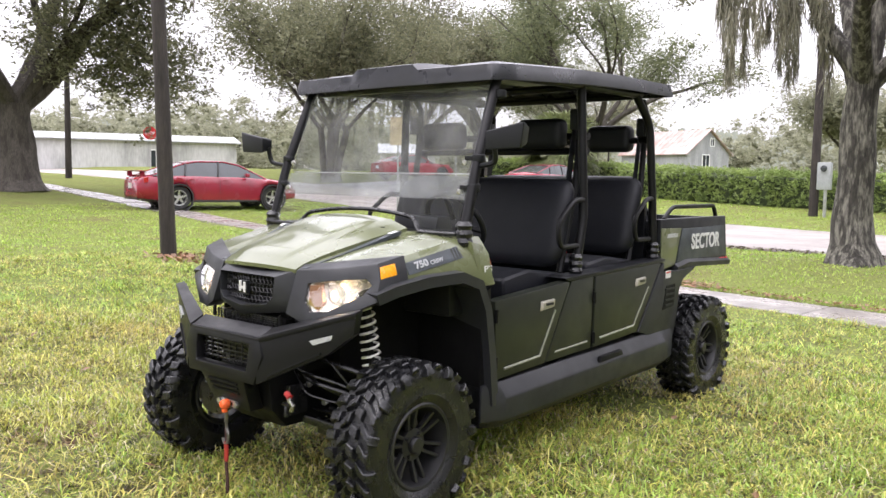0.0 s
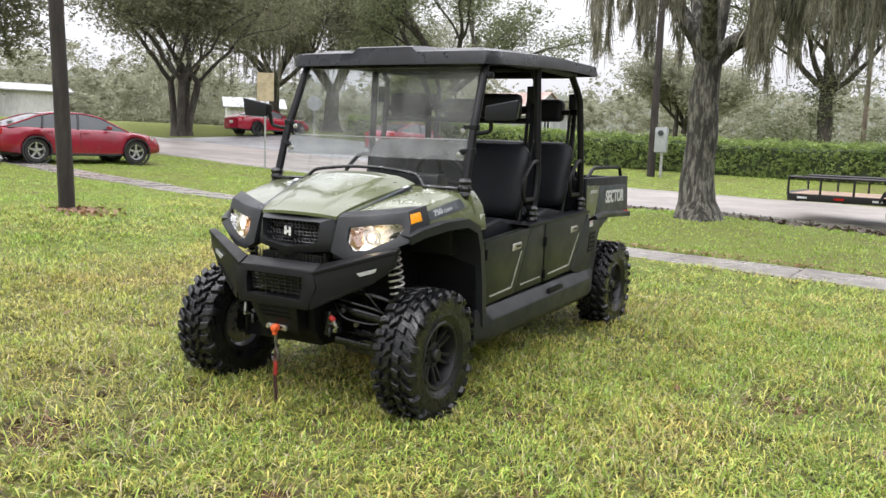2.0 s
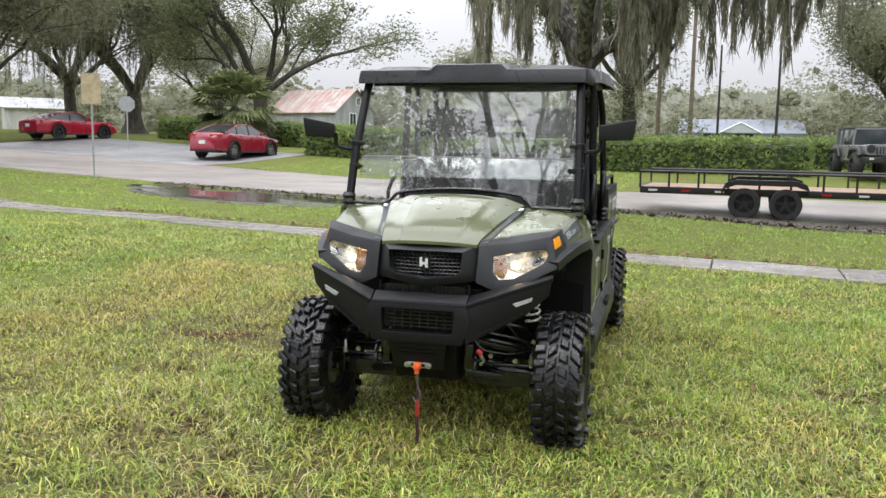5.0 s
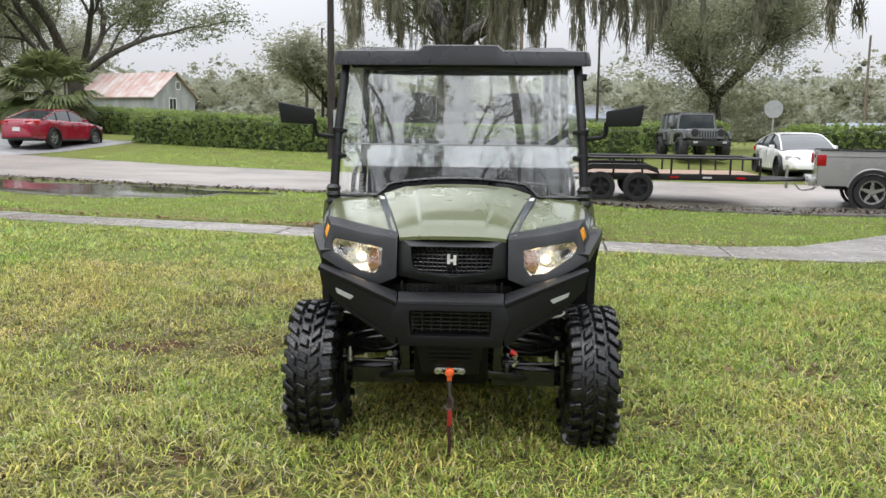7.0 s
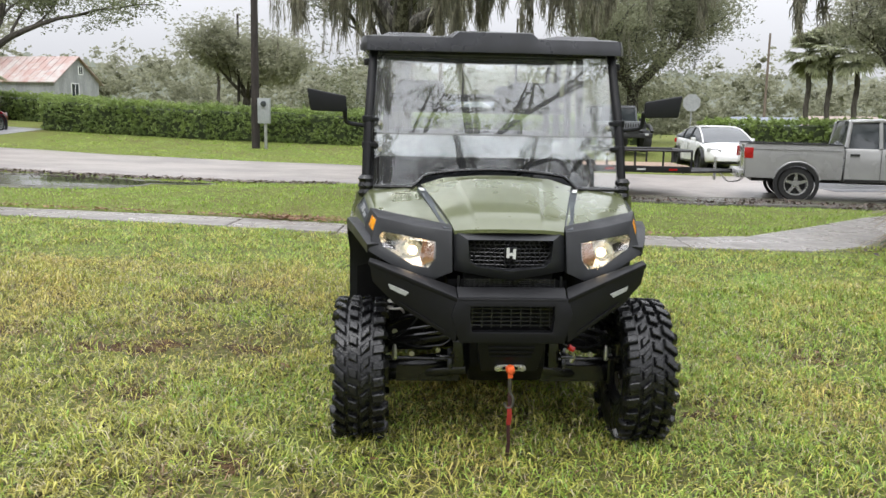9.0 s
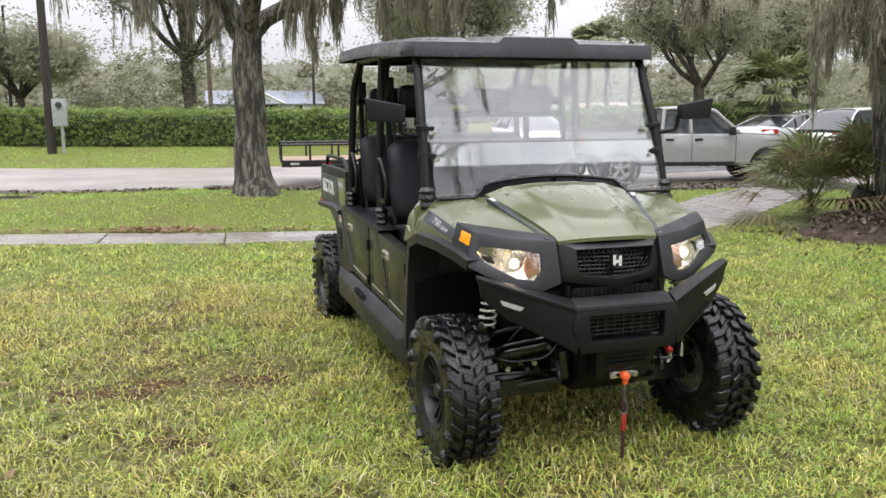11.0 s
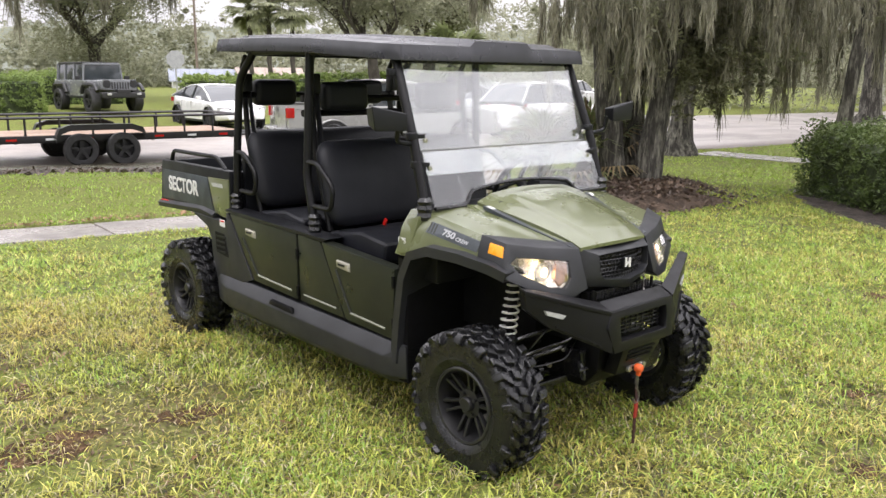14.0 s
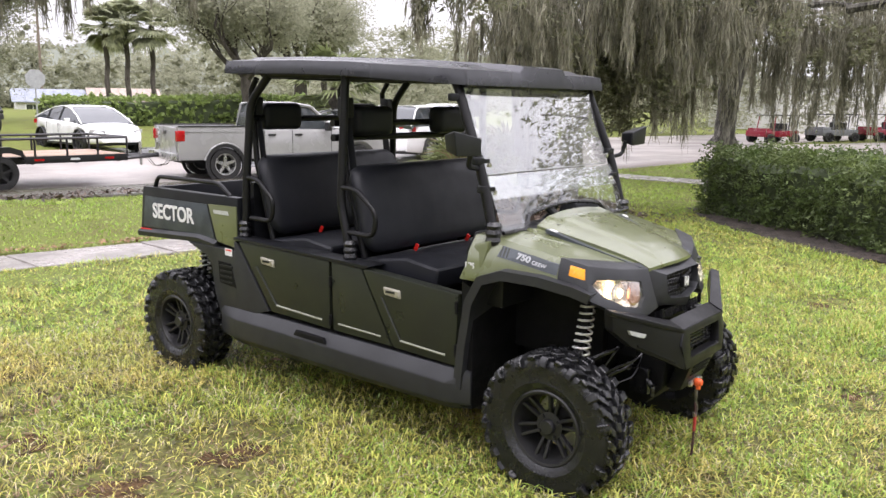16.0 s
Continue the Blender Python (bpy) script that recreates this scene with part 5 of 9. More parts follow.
# suspension --------------------------------------------------------------
for s in (1, -1):
    for wy in (-0.02, 2.765):
        f = 1 if wy < 1 else -1
        bm = bmesh.new()
        tube(bm, [(s * 0.16, wy - 0.13, 0.36), (s * 0.54, wy - 0.01, 0.29), (s * 0.16, wy + 0.16, 0.36)], 0.024, 8)
        tube(bm, [(s * 0.20, wy - 0.11, 0.52), (s * 0.54, wy + 0.0, 0.43), (s * 0.20, wy + 0.14, 0.52)], 0.017, 8)
        box(bm, (s * 0.34, wy - 0.075, 0.325), (0.30, 0.016, 0.075))
        part("control_arm", bm, M_GLOSS, utv)
        bm = bmesh.new()
        tube(bm, [(s * 0.10, wy, 0.38), (s * 0.24, wy, 0.37), (s * 0.25, wy, 0.37), (s * 0.50, wy, 0.335), (s * 0.60, wy, 0.333)], [0.02, 0.02, 0.035, 0.035, 0.018], 10)
        part("drive_shaft", bm, M_GLOSS, utv)
        bm = bmesh.new()
        box(bm, (s * 0.545, wy, 0.36), (0.04, 0.09, 0.20))
        part("knuckle", bevelled(bm, 0.01), M_GLOSS, utv)
        top, bot = Vector((s * 0.47, wy - 0.075 * f, 0.90)), Vector((s * 0.50, wy - 0.05 * f, 0.590))
        ax = (bot - top).normalized()
        u1 = ax.cross(Vector((0, 1, 0))).normalized()
        u2 = ax.cross(u1)
        bm = bmesh.new()
        pts = []
        for k in range(8 * 14 + 1):
            a = 2 * math.pi * k / 14
            pts.append(top + (bot - top) * (0.08 + 0.84 * k / 112) + (0.032 + 0.007 * k / 112) * (math.cos(a) * u1 + math.sin(a) * u2))
        tube(bm, pts, 0.0055, 6)
        shock = part("spring", bm, M_SPRING, utv, "light grey coil spring")
        bm = bmesh.new()
        tube(bm, [top, top + (bot - top) * 0.45, top + (bot - top) * 0.46, bot], [0.022, 0.022, 0.014, 0.014], 10)
        part("damper", bm, M_DARK, utv)
for s in (1, -1):
    for x, y, z in ((0.30, -0.155, 0.455), (0.42, -0.13, 0.43), (0.53, -0.075, 0.405), (0.24, -0.19, 0.53), (0.50, -0.07, 0.52)):
        bm = bmesh.new()
        lathe(bm, [(0.0, -0.014), (0.013, -0.014), (0.013, 0.0), (0.008, 0.002), (0.008, 0.012), (0.0, 0.012)], "y", c=(s * x, y, z), sides=6)
        part("bolt", bm, M_CHROME, utv)
    bm = bmesh.new()
    tube(bm, rounded([(s * 0.19, -0.24, 0.60), (s * 0.27, -0.24, 0.50), (s * 0.40, -0.17, 0.47), (s * 0.55, -0.09, 0.50)], 0.04), 0.005, 6)
    part("cable", bm, M_GLOSS, utv)
bm = bmesh.new()
tube(bm, [(-0.58, -0.09, 0.40), (-0.25, -0.12, 0.40), (0.25, -0.12, 0.40), (0.58, -0.09, 0.40)], 0.009, 8)
part("tie_rod", bm, M_GLOSS, utv)
for s in (1, -1):
    bm = bmesh.new()
    tube(bm, rounded([(s * 0.20, -0.16, 0.62), (s * 0.36, -0.20, 0.66), (s * 0.46, -0.14, 0.52), (s * 0.55, -0.06, 0.45)], 0.05), 0.006, 6)
    part("brake_hose", bm, M_GLOSS, utv)
    bm = bmesh.new()
    tube(bm, [(s * 0.255, -0.30, 0.50), (s * 0.255, -0.33, 0.46), (s * 0.255, -0.33, 0.42)], 0.012, 8)
    tube(bm, [(s * 0.24, -0.34, 0.475), (s * 0.30, -0.34, 0.475)], 0.007, 6)
    part("linkage", bm, M_GLOSS, utv)
bm = bmesh.new()
tube(bm, [(0.27, -0.345, 0.525), (0.295, -0.345, 0.51)], 0.013, 8)
part("tow_pin", bm, M_RED, utv, "small red knob")
bm = bmesh.new()
tube(bm, [(0.285, -0.345, 0.505), (0.300, -0.335, 0.475), (0.285, -0.33, 0.45)], 0.010, 8)
part("plug_shell", bm, M_CHROME, utv, "bright metal plug shell")
for s in (1, -1):  # uprights beside the lower grille
    bm = bmesh.new()
    box(bm, (s * 0.225, -0.342, 0.815), (0.010, 0.012, 0.05))
    part("grille_upright", bm, M_STEEL_BLACK, utv)
for s in (1, -1):  # steering joints, lines and brackets in the front bay
    for y, z, r in ((-0.20, 0.575, 0.010), (-0.24, 0.62, 0.007), (-0.15, 0.66, 0.012)):
        bm = bmesh.new()
        tube(bm, rounded([(s * 0.17, y, z), (s * 0.30, y - 0.03, z - 0.02), (s * 0.44, y + 0.05, z - 0.06), (s * 0.54, y + 0.12, z - 0.12)], 0.05), r, 7)
        part("hose", bm, M_GLOSS, utv)
    bm = bmesh.new()
    lathe(bm, [(0.0, -0.05), (0.045, -0.05), (0.052, -0.03), (0.040, 0.0), (0.052, 0.02), (0.040, 0.045), (0.028, 0.09), (0.0, 0.09)], "x", c=(s * 0.25, -0.02, 0.375), sides=16)
    part("axle_boot", bm, M_GLOSS, utv, "ribbed rubber axle boot")
    bm = bmesh.new()
    box(bm, (s * 0.215, -0.25, 0.475), (0.05, 0.10, 0.13))
    part("bracket", bevelled(bm, 0.012), M_GLOSS, utv)
    bm = bmesh.new()
    tube(bm, [(s * 0.50, -0.12, 0.40), (s * 0.50, -0.12, 0.455), (s * 0.50, -0.12, 0.47)], [0.014, 0.011, 0.006], 8)
    part("ball_joint", bm, M_CHROME, utv, "bare metal ball joint")
bm = bmesh.new()  # underbody
prism(bm, [(-0.34, 0.43), (-0.26, 0.34), (3.0, 0.30), (3.15, 0.42), (3.15, 0.55), (-0.36, 0.60)], "x", -0.17, 0.17)
box(bm, (0, 1.42, 0.36), (1.20, 1.90, 0.14))
box(bm, (0, -0.12, 0.70), (0.55, 0.26, 0.22))
box(bm, (0, 2.75, 0.66), (0.60, 0.80, 0.36))
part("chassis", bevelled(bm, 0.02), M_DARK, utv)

# cabin sides -----------------------------------------------------------


def slab(bm, outline, s, x0, x1, bev=0.008):
    prism(bm, outline, "x", s * x0, s * x1)
    bevelled(bm, bev)


def rocker(bm, s):
    loops = []
    for y, k in ((0.40, 0.86), (0.52, 1.0), (2.16, 1.0), (2.34, 0.9)):
        dz = 0.035 * (y - 0.4) / 1.9
        loops.append([(s * 0.50, y, 0.285), (s * 0.70 * k, y, 0.275 + dz * 0.4), (s * 0.762 * (0.5 + 0.5 * k), y, 0.325 + dz * 0.5), (s * 0.765 * (0.5 + 0.5 * k), y, 0.425 + dz), (s * 0.715, y, 0.492 + dz), (s * 0.50, y, 0.50 + dz)])
    rings(bm, loops)
    bevelled(bm, 0.008)


both("rocker_panel", rocker, M_CHARCOAL, utv)


def rocker_plate(bm, s):
    slab(bm, [(1.36, 0.455), (1.62, 0.462), (1.60, 0.492), (1.38, 0.486)], s, 0.745, 0.768, 0.004)


both("step_plate", rocker_plate, M_DARK, utv)
DOOR_F = [(0.490, 0.505), (0.895, 0.520), (1.115, 0.902), (1.095, 0.908), (0.475, 0.868)]
DOOR_B = [(0.910, 0.520), (1.345, 0.530), (1.355, 0.912), (1.130, 0.905)]
DOOR_R = [(1.365, 0.530), (1.862, 0.548), (2.150, 0.925), (2.135, 0.935), (1.370, 0.912)]
for outline, nm in ((DOOR_F, "front"), (DOOR_R, "rear")):
    def leaf_door(bm, s, o=outline):
        slab(bm, o, s, 0.655, 0.722, 0.010)
    doors = both("door", leaf_door, M_DOOR, utv, "dark olive half door")
    for s, d in zip((1, -1), doors):
        y0, y1 = outline[0][0], outline[1][0]
        z0 = outline[0][1]
        bm = bmesh.new()
        hy = 0.90 if nm == "front" else 1.880
        hz = 0.810 if nm == "front" else 0.842
        hull_of(bm, [(s * 0.720, hy - 0.060, hz - 0.028), (s * 0.720, hy + 0.055, hz - 0.020), (s * 0.720, hy + 0.062, hz + 0.026), (s * 0.720, hy - 0.055, hz + 0.020)],
                [(s * 0.736, hy - 0.052, hz - 0.020), (s * 0.736, hy + 0.047, hz - 0.012), (s * 0.736, hy + 0.054, hz + 0.020), (s * 0.736, hy - 0.047, hz + 0.014)])
        bmesh.ops.recalc_face_normals(bm, faces=bm.faces)
        handle = part("handle", bevelled(bm, 0.004), M_CHAMPAGNE, d, "champagne door handle")
        bm = bmesh.new()
        box(bm, (s * 0.7365, hy + 0.004, hz + 0.004), (0.004, 0.062, 0.012))
        part("handle_recess", bm, M_BLACK, d)
        # raised edge lines
        bm = bmesh.new()
        tube(bm, [(s * 0.722, y0 + 0.06, z0 + 0.045), (s * 0.722, y1 - 0.05, outline[1][1] + 0.045)], 0.007, 6)
        part("edge_line", bm, M_LINE, d, "pale olive edge line")
        bm = bmesh.new()
        top = outline[2]
        tube(bm, [(s * 0.722, y1 - 0.05, outline[1][1] + 0.045), (s * 0.722, y1 + (top[0] - y1) * 0.62 - 0.055, outline[1][1] + 0.045 + (top[1] - outline[1][1]) * 0.55)], 0.007, 6)
        part("edge_line", bm, M_LINE if s > 0 else M_DOOR, d)
        for hz2 in (0.585, 0.80):
            bm = bmesh.new()
            tube(bm, [(s * 0.724, y0 - 0.006, hz2 - 0.03), (s * 0.724, y0 - 0.006, hz2 + 0.03)], 0.010, 8)
            part("hinge", bm, M_DARK, d)


def mid_panel(bm, s):
    slab(bm, DOOR_B, s, 0.655, 0.718, 0.008)


mids = both("side_panel", mid_panel, M_DOOR, utv)
for s, d in zip((1, -1), mids):
    bm = bmesh.new()
    tube(bm, [(s * 0.719, 0.985, 0.562), (s * 0.719, 1.30, 0.572)], 0.006, 6)
    part("edge_line", bm, M_LINE, d)


def sill_top(bm, s):
    slab(bm, [(1.10, 0.905), (2.20, 0.937), (2.20, 0.955), (1.06, 0.925)], s, 0.60, 0.724, 0.004)


both("sill_cap", sill_top, M_BLACK, utv)


def quarter(bm, s):
    slab(bm, [(1.885, 0.545), (2.175, 0.925), (2.20, 0.93), (2.20, 0.865), (2.68, 0.875), (2.47, 0.805), (2.425, 0.74), (2.405, 0.60), (2.355, 0.46), (2.20, 0.45)], s, 0.62, 0.722, 0.008)


quarters = both("rear_quarter", quarter, M_CHARCOAL, utv)
for s, d in zip((1, -1), quarters):
    bm = bmesh.new()
    slab(bm, [(2.185, 0.640), (2.345, 0.655), (2.355, 0.79), (2.235, 0.785)], s, 0.7215, 0.7245, 0.0)
    part("air_inlet", bm, M_DARK, d)
    for k in range(4):
        bm = bmesh.new()
        box(bm, (s * 0.7265, 2.275, 0.665 + 0.033 * k), (0.006, 0.12, 0.012))
        part("slat", bm, M_BLACK, d)
    bm = bmesh.new()
    slab(bm, [(2.215, 0.832), (2.285, 0.834), (2.285, 0.878), (2.215, 0.876)], s, 0.7225, 0.7245, 0.0)
    part("warning_label", bm, M_WHITE, d, "small white warning label")
    bm = bmesh.new()
    slab(bm, [(2.222, 0.862), (2.278, 0.863), (2.278, 0.872), (2.222, 0.871)], s, 0.7245, 0.7255, 0.0)
    part("label_stripe", bm, M_RED, d)

# load bed ---------------------------------------------------------------
bed = new("load_bed")
bed.parent = utv


def bed_side(bm, s):
    slab(bm, [(2.195, 0.870), (2.56, 0.905), (3.262, 0.872), (3.262, 0.905), (3.215, 1.190), (2.195, 1.190)], s, 0.635, 0.690, 0.010)


sides = both("bed_side", bed_side, M_BLACK, bed)
for s, d in zip((1, -1), sides):
    bm = bmesh.new()
    slab(bm, [(2.43, 0.910), (2.56, 0.925), (3.225, 0.915), (3.190, 1.125), (2.50, 1.125)], s, 0.688, 0.694, 0.003)
    dec = part("side_decal", bm, M_DECAL, d, "slate decal panel with white lettering")
    bm = bmesh.new()
    slab(bm, [(2.200, 0.880), (2.40, 0.902), (2.480, 1.130), (2.200, 1.135)], s, 0.688, 0.697, 0.004)
    part("olive_panel", bm, M_OLIVE, d, "olive body panel")
    bm = bmesh.new()
    slab(bm, [(2.27, 1.075), (2.42, 1.075), (2.43, 1.098), (2.285, 1.100)], s, 0.6965, 0.6985, 0.0)
    part("light_mark", bm, M_MARK, d)
    bm = bmesh.new()
    slab(bm, [(3.10, 0.872), (3.262, 0.868), (3.258, 0.902), (3.12, 0.905)], s, 0.60, 0.700, 0.005)
    part("tail_lamp", bm, M_RED, d, "red tail lamp")
    m = Matrix.Translation((s * 0.6955, 2.872, 1.030)) @ (Matrix(((0, 0, 1), (1, 0, 0), (0, 1, 0))).to_4x4() if s > 0 else Matrix(((0, 0, -1), (-1, 0, 0), (0, 1, 0))).to_4x4())
    letters("SECTOR", 0.135, M_WHITE, d, m, squeeze=0.92, bold=0.0035)
bm = bmesh.new()
box(bm, (0, 2.70, 0.925), (1.27, 1.02, 0.04))
part("bed_floor", bm, M_BLACK, bed)
for y in (2.215, 3.215):
    bm = bmesh.new()
    box(bm, (0, y, 1.045), (1.268, 0.045, 0.27))
    part("bed_end", bevelled(bm, 0.008), M_BLACK, bed)
for s in (1, -1):
    bm = bmesh.new()
    tube(bm, rounded([(s * 0.655, 3.12, 1.185), (s * 0.655, 3.08, 1.262), (s * 0.655, 2.42, 1.262), (s * 0.655, 2.30, 1.185)], 0.05), 0.014, 9)
    part("bed_rail", bm, M_STEEL_BLACK, bed)
bm = bmesh.new()
tube(bm, rounded([(-0.60, 2.25, 1.185), (-0.56, 2.25, 1.255), (0.56, 2.25, 1.255), (0.60, 2.25, 1.185)], 0.04), 0.014, 9)
part("bed_rail", bm, M_STEEL_BLACK, bed)


def bed_fascia(bm, s):
    loops = []
    for y, z in ((2.40, 0.875), (2.58, 0.897), (3.262, 0.868)):
        loops.append([(s * 0.60, y, z - 0.018), (s * 0.712, y, z - 0.018), (s * 0.718, y, z + 0.012), (s * 0.692, y, z + 0.032), (s * 0.60, y, z + 0.02)])
    rings(bm, loops)


both("bed_trim", bed_fascia, M_CHARCOAL, bed)

# roll cage -----------------------------------------------------------------
cage = new("roll_cage")
cage.parent = utv
R_CAGE = 0.024
for s in (1, -1):
    for pts in ([(s * 0.655, 0.318, 1.14), (s * 0.648, 0.41, 1.465), (s * 0.625, 0.585, 1.885), (s * 0.62, 0.68, 1.915)],
                [(s * 0.655, 1.270, 0.90), (s * 0.655, 1.300, 1.08), (s * 0.650, 1.345, 1.22), (s * 0.620, 1.335, 1.915)],
                [(s * 0.655, 2.170, 0.92), (s * 0.650, 2.150, 1.30), (s * 0.630, 2.120, 1.76), (s * 0.610, 1.960, 1.925)],
                [(s * 0.62, 0.60, 1.895), (s * 0.62, 1.34, 1.915), (s * 0.61, 2.02, 1.925)]):
        bm = bmesh.new()
        tube(bm, rounded(pts, 0.07), R_CAGE, 12)
        part("post", bm, M_STEEL_BLACK, cage)
    for y0 in (1.32, 2.14):
        bm = bmesh.new()
        d = 0.26
        tube(bm, rounded([(s * 0.652, y0 + 0.015, 1.315), (s * 0.665, y0 - 0.10, 1.315), (s * 0.672, y0 - d, 1.20), (s * 0.672, y0 - d + 0.02, 1.075), (s * 0.655, y0 - 0.03, 1.075)], 0.05), 0.014, 9)
        part("grab_handle", bm, M_STEEL_BLACK, cage)
    for y0, z0 in ((0.315, 1.12), (1.270, 0.925), (2.170, 0.945)):
        bm = bmesh.new()
        k = 6
        lathe(bm, [(0.040 if i % 2 else 0.033, 0.018 * i) for i in range(k)] + [(0.026, 0.018 * k)], "z", c=(s * 0.655, y0 + (0.01 if y0 < 1 else 0), z0), sides=18)
        part("rubber_boot", bm, M_TYRE, cage, "ribbed rubber boot")
    # inner stays that carry the belts
    for y0 in (1.40, 2.16):
        bm = bmesh.new()
        tube(bm, [(s * 0.575, y0 - 0.16, 0.93), (s * 0.575, y0 - 0.02, 1.40), (s * 0.575, y0 + 0.02, 1.83), (s * 0.575, y0 - 0.03, 1.90)], 0.018, 9)
        part("stay", bm, M_STEEL_BLACK, cage)
        bm = bmesh.new()
        box(bm, (s * 0.575, y0 - 0.02, 1.74), (0.055, 0.075, 0.11))
        part("belt_guide", bevelled(bm, 0.010), M_BLACK, cage)
        bm = bmesh.new()
        rings(bm, [[(s * 0.552, y0 - 0.03 - k, z), (s * 0.552, y0 + 0.02 - k, z), (s * 0.548, y0 + 0.02 - k, z), (s * 0.548, y0 - 0.03 - k, z)] for z, k in ((1.70, 0.0), (1.35, 0.06), (1.0, 0.15))])
        part("seat_belt", bm, M_SEAT, cage)
for y, z, nm in ((0.60, 1.895, "cross_bar"), (1.335, 1.905, "cross_bar"), (2.03, 1.918, "cross_bar"), (1.46, 1.655, "headrest_bar"), (2.16, 1.665, "headrest_bar"), (1.455, 1.575, "grab_bar")):
    bm = bmesh.new()
    tube(bm, [(-0.60, y, z), (0.60, y, z)], 0.020, 10)
    part(nm, bm, M_STEEL_BLACK, cage)
# roof ---------------------------------------------------------------------
bm = bmesh.new()
rows = []
ys = [0.495, 0.500, 0.507, 0.545, 0.60, 0.66, 0.70, 0.84, 1.05, 1.10, 1.24, 1.64, 1.99, 2.12, 2.17, 2.225, 2.258, 2.264, 2.268]
vs = sorted({round(q * k, 4) for q in (1, -1) for k in (0, 0.12, 0.24, 0.285, 0.29, 0.33, 0.335, 0.40, 0.455, 0.46, 0.50, 0.505, 0.60, 0.72, 0.785, 0.79, 0.83, 0.835, 0.90, 0.94, 0.982, 0.992, 1.0)})
for y in ys:
    base = 1.868 + 0.78 * (0.012 + 0.075 * min(1, max(0.0, (y - 0.495) / 0.90)) + 0.016 * max(0.0, y - 1.2))
    half = 0.700 if y > 0.59 else 0.660 + 0.040 * max(0.0, (y - 0.495) / 0.095)
    row = []
    for v in vs:
        a = abs(v)
        d = min(half * (1 - a), y - 0.495, 2.268 - y)
        z = base + 0.048 * min(1, d / 0.010) + 0.012 * min(1, d / 0.07)
        ends = min(1, max(0.0, (2.23 - y) / 0.05))
        # raised middle field out to the front rim, and an outer field on each side
        z += 0.028 * ends * min(1, d / 0.010) * min(1, max(0.0, (0.335 - a) / 0.05))
        z += 0.016 * ends * min(1, max(0.0, (y - 0.60) / 0.06)) * min(1, max(0.0, (0.835 - a) / 0.045)) * min(1, max(0.0, (a - 0.455) / 0.045))
        row.append((half * v, y - 0.02 * (1 - a * a) * (1 if y < 0.55 else 0), z))
    rows.append(row)
sheet(bm, rows, 0.022)
roof = part("roof", bm, M_ROOF, utv, "moulded black plastic roof, wet")
bm = bmesh.new()
tube(bm, rounded([(-0.685, 0.59, 1.884), (-0.685, 2.248, 1.955), (0.685, 2.248, 1.955), (0.685, 0.59, 1.884), (0.640, 0.505, 1.876), (-0.640, 0.505, 1.876)], 0.04, closed=True), 0.010, 6, closed=True)
part("roof_lip", bm, M_ROOF, roof)
for k in range(3):
    bm = bmesh.new()
    box(bm, (0, 0.53 + 0.05 * k, 1.880 + 0.005 * k), (1.10, 0.018, 0.022))
    part("under_rib", bm, M_BLACK, roof)

# windscreen -----------------------------------------------------------------
screen = new("windscreen")
screen.parent = utv


def pane(name, a, b, mat, label, t=0.005):
    bm = bmesh.new()
    hull_of(bm, a, [(x, y + t, z) for x, y, z in a]) if b is None else hull_of(bm, a, b)
    bmesh.ops.recalc_face_normals(bm, faces=bm.faces)
    ob = part(name, bm, mat, screen, label)
    ob.visible_shadow = False
    return ob


pane("upper_pane", [(-0.618, 0.428, 1.438), (0.634, 0.428, 1.438), (0.628, 0.562, 1.872), (-0.612, 0.562, 1.872)], None, M_SCREEN, "clear upper windscreen, wet with drops")
pane("overlap_pane", [(-0.605, 0.360, 1.322), (0.620, 0.360, 1.322), (0.618, 0.402, 1.432), (-0.603, 0.402, 1.432)], None, M_SCREEN_BAND, "doubled band of the windscreen")


def screen_low(x):
    """Lower edge of the windscreen over the hood."""
    a = abs(x)
    return 1.262 - 0.030 * (a / 0.36) ** 2 if a < 0.36 else max(1.172, 1.232 - 1.1 * (a - 0.36)) if a < 0.42 else 1.172


bm = bmesh.new()
xs = np.linspace(-0.615, 0.630, 41)
top = [(x, 0.398, 1.428) for x in xs]
low = [(x, 0.300 + 0.62 * (screen_low(x) - 1.172) * 0.7, screen_low(x)) for x in xs]
vt = [bm.verts.new(p) for p in top]
vl = [bm.verts.new(p) for p in low]
for i in range(40):
    bm.faces.new((vt[i], vt[i + 1], vl[i + 1], vl[i]))
bmesh.ops.solidify(bm, geom=list(bm.faces), thickness=0.005)
ob = part("lower_pane", bm, M_SCREEN_LOW, screen, "clear lower windscreen")
ob.visible_shadow = False
bm = bmesh.new()
tube(bm, [(x, y - 0.004, z) for x, y, z in low], 0.010, 7)
part("rubber_seal", bm, M_TYRE, screen)
bm = bmesh.new()
box(bm, (0.008, 0.432, 1.436), (1.22, 0.006, 0.006))
part("pane_edge", bm, M_MARK, screen)
bm = bmesh.new()
box(bm, (0.008, 0.602, 1.868), (1.21, 0.03, 0.045))
part("top_strip", bm, M_BLACK, screen)
